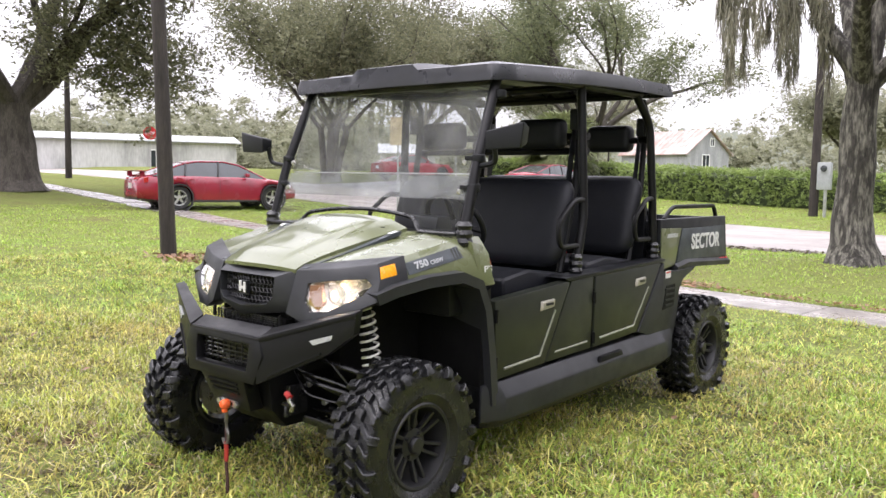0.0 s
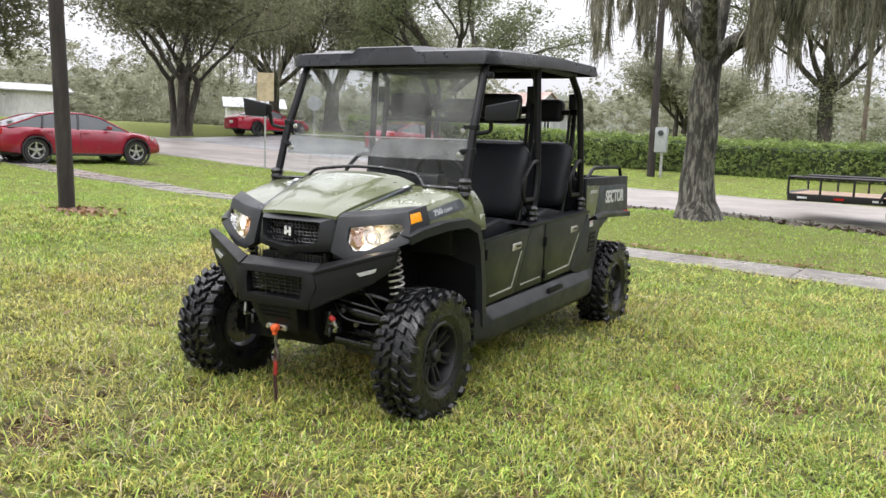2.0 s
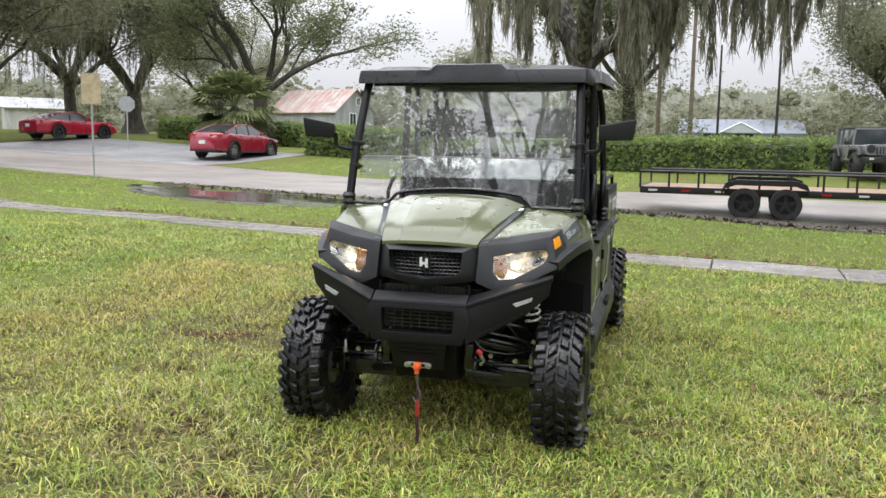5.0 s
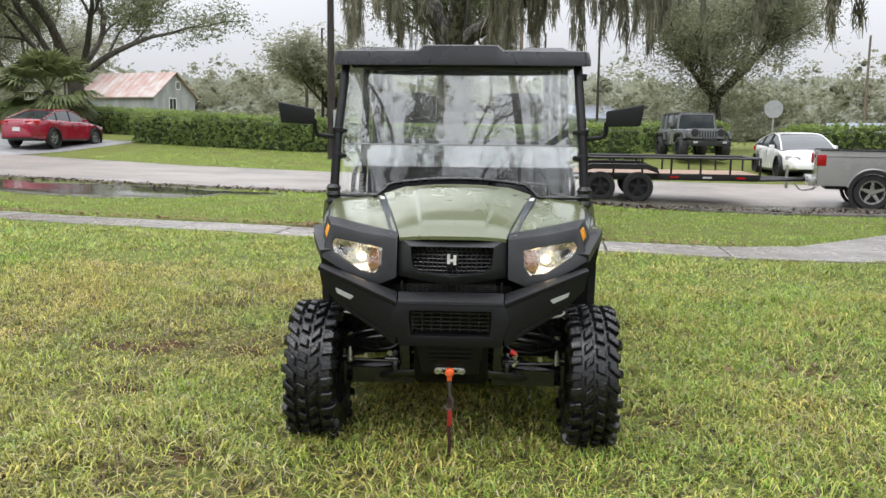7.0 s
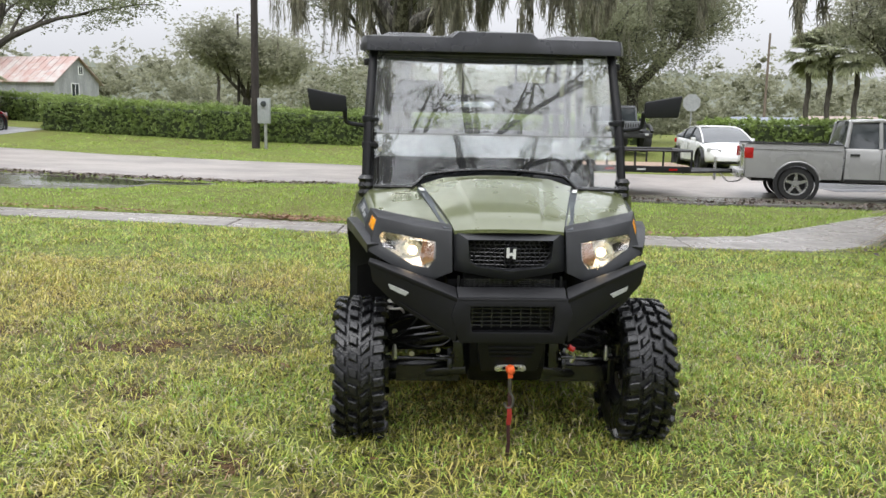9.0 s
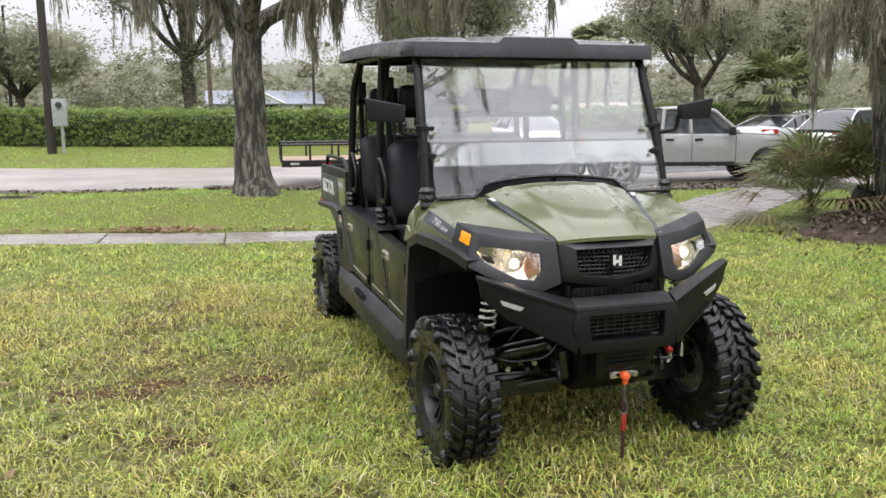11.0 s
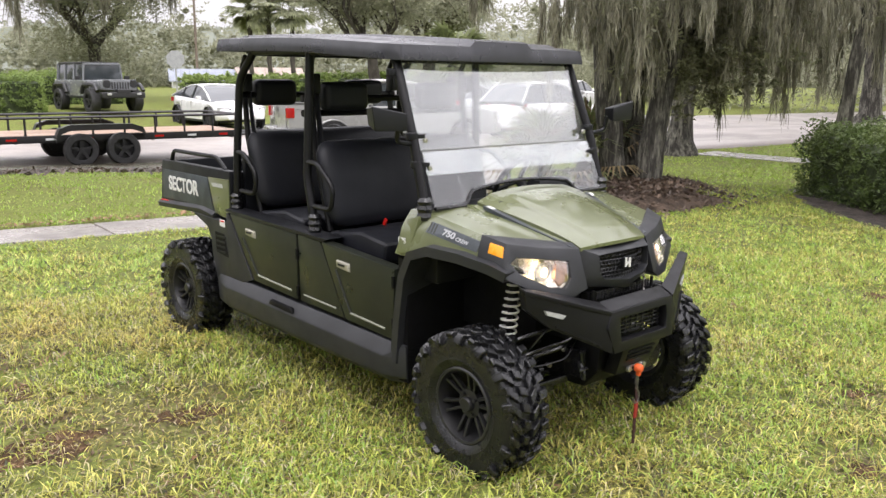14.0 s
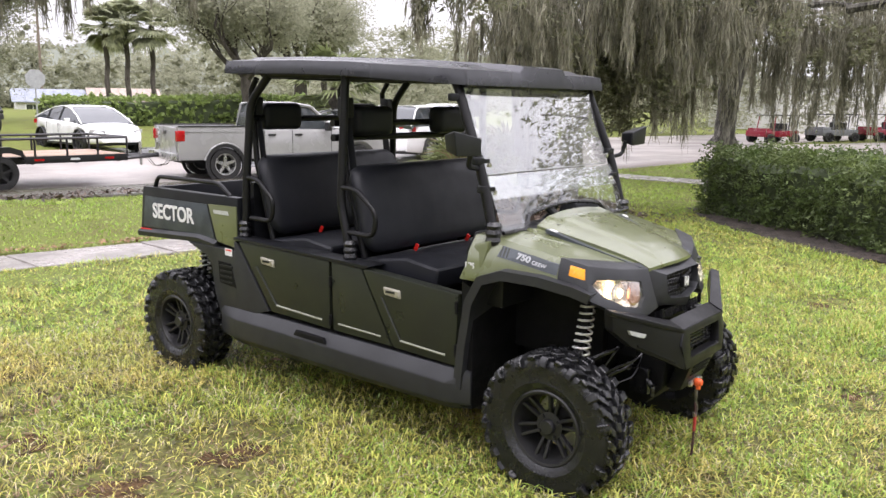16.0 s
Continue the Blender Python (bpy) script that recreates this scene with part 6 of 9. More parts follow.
for s in (1, -1):
    for y, z in ((0.42, 1.505), (0.385, 1.375), (0.575, 1.80)):
        bm = bmesh.new()
        lathe(bm, [(0.028, -0.018), (0.031, -0.014), (0.031, 0.014), (0.028, 0.018)], "z", c=(s * 0.648, y - (0.0 if z > 1.7 else -0.008), z), sides=16)
        box(bm, (s * 0.616, y - 0.012, z), (0.045, 0.022, 0.020))
        part("clamp", bevelled(bm, 0.003), M_BLACK, screen)
        bm = bmesh.new()
        lathe(bm, [(0.0, -0.012), (0.013, -0.010), (0.013, 0.0), (0.0, 0.0)], "y", c=(s * 0.585, y - 0.008, z - 0.02), sides=12)
        part("bolt", bm, M_CHROME, screen)

# mirrors --------------------------------------------------------------------
M_MIRROR = material("mirror_glass", (0.75, 0.77, 0.78), rough=0.03, metal=1.0, var=0.0, bump=0, rough_var=0.0)
for s in (1, -1):
    mir = new("side_mirror")
    mir.parent = utv
    bm = bmesh.new()
    a = [(s * 0.752, 0.330, 1.535), (s * 0.752, 0.330, 1.618), (s * 0.952, 0.335, 1.655), (s * 0.935, 0.335, 1.540)]
    b = [(s * 0.775, 0.415, 1.560), (s * 0.775, 0.415, 1.612), (s * 0.925, 0.415, 1.636), (s * 0.915, 0.415, 1.562)]
    hull_of(bm, [(x, y, z) for x, y, z in b], [(x, y, z) for x, y, z in a])
    bmesh.ops.recalc_face_normals(bm, faces=bm.faces)
    part("shell", bevelled(bm, 0.012, segments=3), M_BLACK, mir)
    bm = bmesh.new()
    g = [(s * 0.785, 0.4155, 1.566), (s * 0.785, 0.4155, 1.608), (s * 0.918, 0.4155, 1.629), (s * 0.908, 0.4155, 1.567)]
    hull_of(bm, g, [(x, y + 0.003, z) for x, y, z in g])
    bmesh.ops.recalc_face_normals(bm, faces=bm.faces)
    part("mirror_glass", bm, M_MIRROR, mir)
    bm = bmesh.new()
    tube(bm, rounded([(s * 0.765, 0.38, 1.565), (s * 0.765, 0.40, 1.485), (s * 0.655, 0.42, 1.470)], 0.03), 0.012, 8)
    part("arm", bm, M_BLACK, mir)

# seats -----------------------------------------------------------------------


def cushion(bm, x0, x1, prof, r=0.03):
    """A padded form: a side outline in y and z, drawn in at both ends."""
    prism(bm, prof, "x", x0, x1)
    bevelled(bm, r, segments=3)


def padded_back(bm, half, zs, ys, thick, corner):
    """A padded back rest with rounded corners, leaning along ys over zs."""
    cols, rows = 28, 12
    for side in (-1, 1):
        grid = []
        for j in range(rows + 1):
            v = 0.5 - 0.5 * math.cos(math.pi * j / rows)
            z = zs[0] + (zs[-1] - zs[0]) * v
            d = min(z - zs[0], zs[-1] - z)
            inset = corner - math.sqrt(max(corner ** 2 - max(corner - d, 0) ** 2, 0))
            row = []
            for i in range(cols + 1):
                u = -math.cos(math.pi * i / cols)
                swell = (max(0.0, 1 - abs(u) ** 14) * max(0.0, 1 - abs(2 * v - 1) ** 9)) ** 0.5
                crease = 0.006 * math.exp(-((z - zs[0] - 0.15) / 0.012) ** 2) if side < 0 else 0.0
                y = float(np.interp(z, zs, ys)) + side * (thick * swell - crease * swell)
                row.append(bm.verts.new((u * (half - inset), y, z)))
            grid.append(row)
        for j in range(rows):
            for i in range(cols):
                bm.faces.new((grid[j][i], grid[j][i + 1], grid[j + 1][i + 1], grid[j + 1][i]))
    bmesh.ops.remove_doubles(bm, verts=bm.verts, dist=0.0005)
    bmesh.ops.recalc_face_normals(bm, faces=bm.faces)
    for f in bm.faces:
        f.smooth = True


for y0, dz in ((0.62, 0.0), (1.40, 0.02)):
    seat = new("bench_seat")
    seat.parent = utv
    bm = bmesh.new()
    cushion(bm, -0.60, 0.60, [(y0 + 0.10, 0.82 + dz), (y0 + 0.08, 0.94 + dz), (y0 + 0.30, 0.97 + dz), (y0 + 0.62, 0.93 + dz), (y0 + 0.64, 0.84 + dz)])
    part("seat_cushion", bm, M_SEAT, seat, "black padded bench cushion")
    bm = bmesh.new()
    padded_back(bm, 0.61, [0.955 + dz, 1.22 + dz, 1.428 + dz], [y0 + 0.575, y0 + 0.64, y0 + 0.715], 0.062, 0.10)
    part("seat_back", bm, M_SEAT, seat, "black padded bench back")
    bm = bmesh.new()
    box(bm, (0, y0 + 0.38, 0.70), (1.18, 0.50, 0.26))
    part("seat_base", bevelled(bm, 0.02), M_DARK, seat)
    for x in (-0.36, 0.34):
        bm = bmesh.new()
        bmesh.ops.create_cube(bm, size=1.0, matrix=Matrix.Translation((x, y0 + 0.775, 1.668 + dz * 0.5)) @ Matrix.Diagonal((0.30, 0.105, 0.165, 1)))
        bevelled(bm, 0.050, segments=5)
        part("headrest", bm, M_SEAT, seat)
    for x in (-0.28, 0.20):
        bm = bmesh.new()
        box(bm, (x, y0 + 0.50, 0.965 + dz), (0.010, 0.024, 0.045), Matrix.Rotation(0.5, 4, "X"))
        part("buckle", bevelled(bm, 0.004), M_RED, seat, "red belt buckle")

# dash and steering ------------------------------------------------------------
bm = bmesh.new()
prism(bm, [(0.30, 0.80), (0.30, 1.15), (0.37, 1.185), (0.48, 1.16), (0.53, 1.06), (0.47, 0.80)], "x", -0.60, 0.60)
part("dashboard", bevelled(bm, 0.02), M_BLACK, utv)
bm = bmesh.new()
prism(bm, [(0.36, 1.17), (0.38, 1.24), (0.47, 1.24), (0.50, 1.15)], "x", 0.20, 0.46)
part("gauge_hood", bevelled(bm, 0.015), M_BLACK, utv)
bm = bmesh.new()
C = Vector((0.33, 0.66, 1.20))
tilt = Matrix.Rotation(radians(-58), 4, "X")
tube(bm, [C + (tilt @ Vector((0.165 * math.cos(a), 0.165 * math.sin(a), 0))) for a in np.linspace(0, 2 * math.pi, 36, endpoint=False)], 0.015, 9, closed=True)
for a in (0.3, math.pi - 0.3, -math.pi / 2):
    tube(bm, [C, C + (tilt @ Vector((0.165 * math.cos(a), 0.165 * math.sin(a), 0)))], 0.013, 8)
tube(bm, [C, (0.33, 0.50, 1.08)], 0.025, 10)
part("steering_wheel", bm, M_BLACK, utv)
bm = bmesh.new()
box(bm, (0, 1.25, 0.49), (1.24, 1.60, 0.03))
part("cabin_floor", bm, M_DARK, utv)
bm = bmesh.new()
box(bm, (0, 2.165, 1.05), (1.20, 0.03, 0.46))
part("rear_wall", bm, M_BLACK, utv)


# side lettering -----------------------------------------------------------------
def side_decal(bm, s):
    a = [flank(s, -0.018, 0.04), flank(s, 0.262, 0.04), flank(s, 0.275, 0.97), flank(s, -0.014, 0.97)]
    nv = (a[1] - a[0]).cross(a[3] - a[0]).normalized() * (1 if s < 0 else -1)
    if nv.x * s < 0:
        nv = -nv
    hull_of(bm, [p - nv * 0.003 for p in a], [p + nv * 0.004 for p in a])
    bmesh.ops.recalc_face_normals(bm, faces=bm.faces)


plates = both("number_decal", side_decal, M_DECAL, utv, "slate decal strip with white figures")
for s, d in zip((1, -1), plates):
    mid = (flank(s, 0.105, 0.46) + flank(s, 0.105, 0.54)) / 2
    ex = (flank(s, 0.26, 0.5) - flank(s, 0.0, 0.5)).normalized() * s
    nv = ex.cross(flank(s, 0.13, 0.0) - flank(s, 0.13, 1.0)).normalized()
    ey = nv.cross(ex)
    rot = Matrix((ex, ey, nv)).transposed().to_4x4()
    letters("750", 0.041, M_FADED, d, Matrix.Translation(mid - ex * 0.048 + nv * 0.0055) @ rot, squeeze=1.15, bold=0.0015)
    letters("CREW", 0.025, M_FADED, d, Matrix.Translation(mid + ex * 0.032 - ey * 0.007 + nv * 0.0055) @ rot, squeeze=1.0, bold=0.0006)
    bm = bmesh.new()
    for k in range(3):
        y = (0.225 + 0.016 * k)
        q = [flank(s, y, 0.1), flank(s, y + 0.008, 0.1), flank(s, y + 0.008, 0.9), flank(s, y, 0.9)]
        hull_of(bm, [p + nv * 0.002 for p in q], [p + nv * 0.0052 for p in q])
    bmesh.ops.recalc_face_normals(bm, faces=bm.faces)
    part("decal_stripe", bm, M_DOOR, d)
    ex2 = Vector((0, s, 0))
    rot2 = Matrix((ex2, Vector((0, 0, 1)), Vector((s, 0, 0)))).transposed().to_4x4()
    letters("EPS", 0.038, M_WHITE, d, Matrix.Translation((s * 0.7305, 0.405, 1.02)) @ rot2, name="small_lettering", bold=0.0006)


# ---------------------------------------------------------------- trees and hedges
oak(-4.45, 13.9, "oak with grey ridged bark and hanging moss on the verge", 3, trunk_h=2.9, r=0.30, limbs=5, limb_len=3.4, stout=0.72, depth=2, leaf=0.06, per=14, clump=0.5,
    moss=18, moss_len=0.9, strands=150, ways=((0.42, 0.1, 1.0), (-0.45, -0.1, 1.0), (0.9, 0.3, 0.85), (0.1, -0.7, 0.9), (-0.5, 0.6, 0.9)), flare=1.6, lift=0.1, low=4.0,
    beards=(((-0.7, -0.4, 4.5), (-2.2, -1.2, 4.9), 24, 1.7, 0.22), ((0.5, -0.2, 4.4), (2.6, -1.0, 4.7), 52, 1.6, 0.25), ((2.2, -0.6, 4.7), (5.0, -1.6, 4.6), 52, 1.5, 0.25), ((0.2, 0.5, 4.4), (1.6, 1.6, 4.7), 7, 1.5, 0.22)),
    tufts=(((-1.2, -0.8, 5.0), (-2.8, -1.2, 4.8), 24, 0.35), ((1.0, -0.6, 4.9), (4.8, -1.4, 4.8), 60, 0.35)))
oak(4.1, 7.9, "large mossy oak with leaf litter round its foot", 11, trunk_h=3.2, r=0.19, limbs=3, limb_len=3.2, depth=2, leaf=0.055, per=14, clump=0.6, moss=40, moss_len=1.3, lift=0.0, low=2.5, stems=3,
    beards=(((-0.3, -0.2, 3.3), (-2.6, -0.9, 3.5), 22, 1.4, 0.3), ((0.3, -0.3, 3.2), (2.4, -1.6, 3.3), 30, 1.6, 0.35), ((0.0, 0.3, 3.2), (-1.2, 1.6, 3.4), 18, 1.6, 0.35), ((0.4, 0.2, 3.1), (2.8, 0.6, 3.3), 24, 1.7, 0.35), ((0.3, -0.3, 2.3), (1.5, -1.0, 2.5), 14, 1.0, 0.25), ((-2.6, -0.9, 3.35), (-4.2, -1.1, 3.2), 12, 0.62, 0.13), ((0.2, -0.6, 3.5), (1.6, -3.2, 3.6), 46, 1.3, 0.35), ((-0.4, -0.6, 3.6), (-0.6, -2.4, 3.6), 26, 1.2, 0.3)),
    tufts=(((0.2, -0.5, 2.4), (1.9, -1.4, 2.7), 80, 0.36), ((0.5, 0.4, 2.3), (2.2, 0.8, 2.1), 50, 0.35), ((-0.2, 0.5, 3.0), (1.6, 0.9, 3.2), 60, 0.4), ((-0.4, -0.3, 2.8), (-2.0, -0.8, 3.0), 14, 0.3), ((-2.6, -0.9, 3.3), (-4.3, -1.1, 3.1), 10, 0.10), ((0.2, -0.6, 3.6), (1.6, -3.0, 3.7), 60, 0.4), ((-0.2, -0.4, 2.2), (0.9, -0.9, 1.9), 46, 0.35), ((1.0, 0.2, 2.6), (2.6, 0.4, 2.4), 20, 0.3)))
oak(10.6, 11.9, "mossy oak beside the drive", 12, trunk_h=3.0, r=0.30, limbs=5, limb_len=4.0, depth=2, leaf=0.08, per=16, clump=0.7, moss=70, moss_len=1.6, lift=0.0, low=2.2,
    beards=(((-0.4, -0.2, 3.4), (-2.8, -0.6, 3.6), 16, 1.8, 0.35), ((0.3, -0.2, 3.4), (3.0, -1.4, 3.6), 18, 1.8, 0.35)), tufts=(((0.3, -0.4, 2.8), (2.2, -1.2, 3.0), 20, 0.35),))
oak(9.9, 7.85, "leaning mossy oak behind the clipped hedge", 15, trunk_h=4.0, r=0.15, flare=2.3, limbs=4, limb_len=3.6, depth=2, leaf=0.07, per=20, clump=0.6, moss=90, moss_len=1.8, lean=(0.07, -0.10), lift=0.0, low=2.4, bark=M_BARK,
    beards=(((0.4, -0.5, 3.6), (2.4, -2.4, 3.7), 54, 1.9, 0.35), ((0.2, -0.2, 3.8), (-1.6, 0.8, 3.9), 44, 1.9, 0.35), ((1.0, -2.0, 3.6), (1.2, -4.2, 3.6), 12, 1.9, 0.35)), tufts=(((0.4, -0.6, 3.4), (1.8, -2.2, 3.2), 20, 0.35), ((1.0, -2.4, 3.2), (1.2, -4.4, 3.0), 16, 0.3)))
oak(-30.3, 10.25, "broad oak with low moss-hung limbs", 21, trunk_h=3.0, r=0.62, limbs=7, limb_len=5.6, depth=2, leaf=0.13, per=40, clump=1.2, moss=60, moss_len=1.6, lift=-0.05, kids=4, bark=M_BARK_FAR, core=0.4,
    tufts=(((0.5, 0.5, 5.6), (3.3, 4.3, 4.7), 130, 0.7, 0.8, 50), ((0.0, -1.0, 6.5), (-1.0, -6.0, 5.0), 60, 1.0, 0.9, 40), ((1.0, 1.0, 7.5), (3.4, 4.0, 6.4), 80, 0.8, 0.9, 40), ((1.0, 1.5, 4.4), (3.4, 5.0, 3.9), 80, 0.55, 0.6, 50)))
oak(-37.2, 29.2, "oak with several stems on the far verge", 23, trunk_h=3.0, r=0.23, limbs=3, limb_len=4.6, depth=2, leaf=0.13, per=44, clump=1.35, stems=4, kids=3, bark=M_BARK_FAR, moss=40, moss_len=2.2,
    tufts=(((-3.5, -2.0, 4.2), (3.0, 1.5, 4.6), 40, 0.9, 0.9, 40),))
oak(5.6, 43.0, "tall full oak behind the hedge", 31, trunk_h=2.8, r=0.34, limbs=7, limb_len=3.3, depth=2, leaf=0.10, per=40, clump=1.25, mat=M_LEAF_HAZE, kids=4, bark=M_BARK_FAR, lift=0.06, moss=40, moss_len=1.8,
    tufts=(((-2.8, 0.0, 3.0), (2.8, 0.5, 3.4), 90, 1.0, 1.0, 44), ((-2.2, -0.6, 1.6), (2.4, 0.2, 1.9), 60, 0.7, 0.9, 40), ((-3.0, 0.0, 5.2), (3.2, 0.3, 5.0), 80, 1.0, 1.0, 44), ((-1.6, 0.0, 7.2), (1.8, 0.3, 7.0), 50, 1.0, 1.0, 44)))


def distant_tree(rng, x, y, tall, wide, leaf, n):
    """Ragged crown of many sprays for the far woods. Returns verts and faces."""
    z = float(height(x, y))
    k = 26
    lumps = rng.normal(0, 1, (k, 3)) * np.array([wide * 0.30, wide * 0.30, tall * 0.20]) + np.array([x, y, z + tall * 0.56])
    lumps[:, 2] = np.clip(lumps[:, 2], z + 1.2, z + tall)
    size = wide * 0.20 * (0.6 + 0.8 * rng.random(k))
    v, f = leaf_cloud(lumps, n // k, size, leaf, rng, flat=0.8)
    cv, cf = crown_cores(lumps, size * 0.20, rng)
    return np.concatenate([v, cv]), np.concatenate([f, cf + len(v)])


def far_woods(name, count, a0, a1, d0, d1, h0, h1, seed, label, mat, each=1650, leaf=0.0026):
    rng = rng_for(seed)
    vs, fs, k = [], [], 0
    for i in range(count):
        a = radians(a0 + (a1 - a0) * (i + rng.random()) / count)
        d = d0 + (d1 - d0) * rng.random()
        x, y = -3 - d * math.sin(a), d * math.cos(a)
        tall = h0 + (h1 - h0) * rng.random()
        v, f = distant_tree(rng, x, y, tall, tall * (0.8 + 0.5 * rng.random()), leaf * d, each)
        vs.append(v)
        fs.append(f + k)
        k += len(v)
        lo, _ = leaf_cloud([(x + q, y, float(height(x, y)) + 1.2) for q in (-3, 0, 3)], 300, 2.8, leaf * d * 1.2, rng, flat=0.55)
        vs.append(lo)
        fs.append(np.arange(len(lo)).reshape(-1, 3) + k)
        k += len(lo)
    return tagged(raw(name, np.concatenate(vs), np.concatenate(fs), mat, smooth=True), label, "woods", kind="stuff")


far_woods("far_woods", 96, 80, -85, 118, 160, 7, 12, 5, "line of distant trees with haze in the leaf colour", M_LEAF_FAR_HAZE)
far_woods("far_woods", 22, 95, 48, 98, 125, 7, 10.5, 6, "trees behind the white sheds", M_LEAF_FAR_HAZE)
far_woods("far_woods", 26, -38, -125, 44, 66, 5, 8, 8, "dense grey-green trees beyond the car park", M_LEAF_FAR_HAZE, each=4000, leaf=0.0024)

# treeline at the end of sight; its mist is painted into the pale colour
M_MIST = material("far_trees_mist_tint", (0.37, 0.39, 0.36), rough=1.0, second=(0.31, 0.33, 0.29), scale=0.11, fine=0.10, fine_scale=0.9, bump=0.0, spec=0.0, stretch=(1, 1, 0.6))
arc = np.linspace(0, 2 * math.pi, 5200, endpoint=False)
far_top = np.zeros_like(arc)
for lobes, tall in ((23, 1.7), (61, 1.5), (137, 1.1), (311, 0.7), (733, 0.45), (1511, 0.3)):
    r = rng_for(lobes)
    far_top += tall * np.abs(np.sin(arc * lobes / 2 + r.random() * 6.28 + 1.7 * np.sin(arc * (lobes // 3) + r.random() * 6.28))) ** 0.8
far_top += rng_for(3).normal(0, 0.16, len(arc))
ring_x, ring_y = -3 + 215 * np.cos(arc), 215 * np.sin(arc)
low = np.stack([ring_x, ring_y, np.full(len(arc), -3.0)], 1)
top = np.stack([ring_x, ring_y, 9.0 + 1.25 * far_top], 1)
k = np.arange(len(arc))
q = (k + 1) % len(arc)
tagged(raw("backdrop", np.concatenate([low, top]), np.stack([k, q, q + len(arc), k + len(arc)], 1), M_MIST, smooth=True), "far tree line, its mist painted into the grey-green", "treeline", kind="structure")

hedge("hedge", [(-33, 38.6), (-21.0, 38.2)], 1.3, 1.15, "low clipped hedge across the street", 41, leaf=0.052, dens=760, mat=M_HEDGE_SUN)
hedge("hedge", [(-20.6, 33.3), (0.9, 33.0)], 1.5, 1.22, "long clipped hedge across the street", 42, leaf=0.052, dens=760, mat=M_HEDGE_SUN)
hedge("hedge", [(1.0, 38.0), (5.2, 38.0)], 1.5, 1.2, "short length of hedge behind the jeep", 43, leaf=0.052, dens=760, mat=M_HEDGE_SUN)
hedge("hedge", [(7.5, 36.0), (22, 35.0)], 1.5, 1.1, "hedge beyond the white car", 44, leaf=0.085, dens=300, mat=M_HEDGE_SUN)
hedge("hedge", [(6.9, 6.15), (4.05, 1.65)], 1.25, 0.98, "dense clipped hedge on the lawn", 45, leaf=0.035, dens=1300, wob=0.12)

palm(-26.8, 36.3, 2.0, 2.6, "shaggy low cabbage palm beside the barn", 61, fronds=80, width=0.09)
palm(-30.5, 92.0, 8.0, 2.4, "tall cabbage palm far off", 62, fronds=30, width=0.14)
palm(21.5, 59.8, 6.0, 2.0, "tall slim cabbage palm beyond the street", 70, fronds=46, width=0.10)
palm(22.7, 59.1, 6.5, 2.1, "tall cabbage palm beyond the street", 63, fronds=46, width=0.10)
palm(24.3, 58.4, 6.2, 2.3, "tall cabbage palm beyond the street", 64, fronds=46, width=0.10)
palm(24.7, 39.0, 5.4, 2.2, "cabbage palm among the trees", 65, fronds=34, width=0.10)
palm(12.9, 23.8, 2.2, 1.9, "young cabbage palm in the car park", 66, fronds=40, width=0.06)
palm(3.2, 8.9, 0.30, 1.3, "saw palmetto clump at the foot of the oak", 67, fronds=70, name="palmetto_bush", width=0.020)
palm(3.9, 8.6, 0.45, 1.3, "saw palmetto clump with dry lower fronds", 68, fronds=70, name="palmetto_bush", width=0.020)
palm(-46.0, 14.0, 1.2, 2.2, "low palm beside the white shed", 69, fronds=40, width=0.10)
oak(-7.2, 43.4, "moss-hung oak behind the long hedge", 33, trunk_h=4.0, r=0.36, limbs=6, limb_len=4.4, depth=2, leaf=0.12, per=40, clump=1.3, mat=M_LEAF_B, moss=110, moss_len=3.4, lift=0.02, bark=M_BARK_FAR,
    tufts=(((-0.3, -0.3, 1.2), (0.4, -0.3, 4.6), 40, 0.45, 0.6, 40), ((-3.4, -0.5, 3.6), (3.0, 0.4, 4.2), 44, 0.7, 0.8, 40), ((-4.0, 1.0, 1.6), (-1.0, 1.0, 2.0), 44, 0.6, 0.8, 40), ((1.4, 1.0, 1.4), (3.4, 1.0, 1.8), 26, 0.5, 0.7, 40)))
oak(-18.3, 57.0, "full oak behind the hedge", 34, trunk_h=2.0, r=0.3, limbs=6, limb_len=2.5, depth=2, leaf=0.17, per=26, clump=1.2, mat=M_LEAF_FAR_HAZE, kids=4, bark=M_BARK_FAR, core=0.4)
oak(-42.5, 47.5, "dark spreading oak behind the coupe", 35, trunk_h=3.0, r=0.6, limbs=6, limb_len=5.4, depth=2, leaf=0.15, per=44, clump=1.5, kids=4, moss=60, moss_len=2.5, bark=M_BARK_FAR, core=0.4)
oak(-30.0, 44.0, "spreading oak with bare limbs beside the palm", 36, trunk_h=3.0, r=0.5, limbs=6, limb_len=4.6, depth=2, leaf=0.14, per=44, clump=1.3, mat=M_LEAF_B, kids=3, bark=M_BARK_FAR, core=0.4)
oak(-41.5, 40.5, "moss-laden oak drooping beside the side street", 52, trunk_h=3.2, r=0.4, limbs=6, limb_len=4.0, depth=2, leaf=0.12, per=40, clump=1.3, kids=3, moss=150, moss_len=3.4, lift=-0.04, bark=M_BARK_FAR,
    tufts=(((-2.5, -1.0, 3.4), (2.5, 1.0, 3.8), 40, 0.8, 0.9, 40),))
oak(-66.0, 92.0, "round oak far beyond the barn", 37, trunk_h=4.0, r=0.6, limbs=6, limb_len=6.0, depth=2, leaf=0.16, per=38, clump=2.0, kids=4, mat=M_LEAF_FAR_HAZE, bark=M_BARK_FAR, core=0.4)
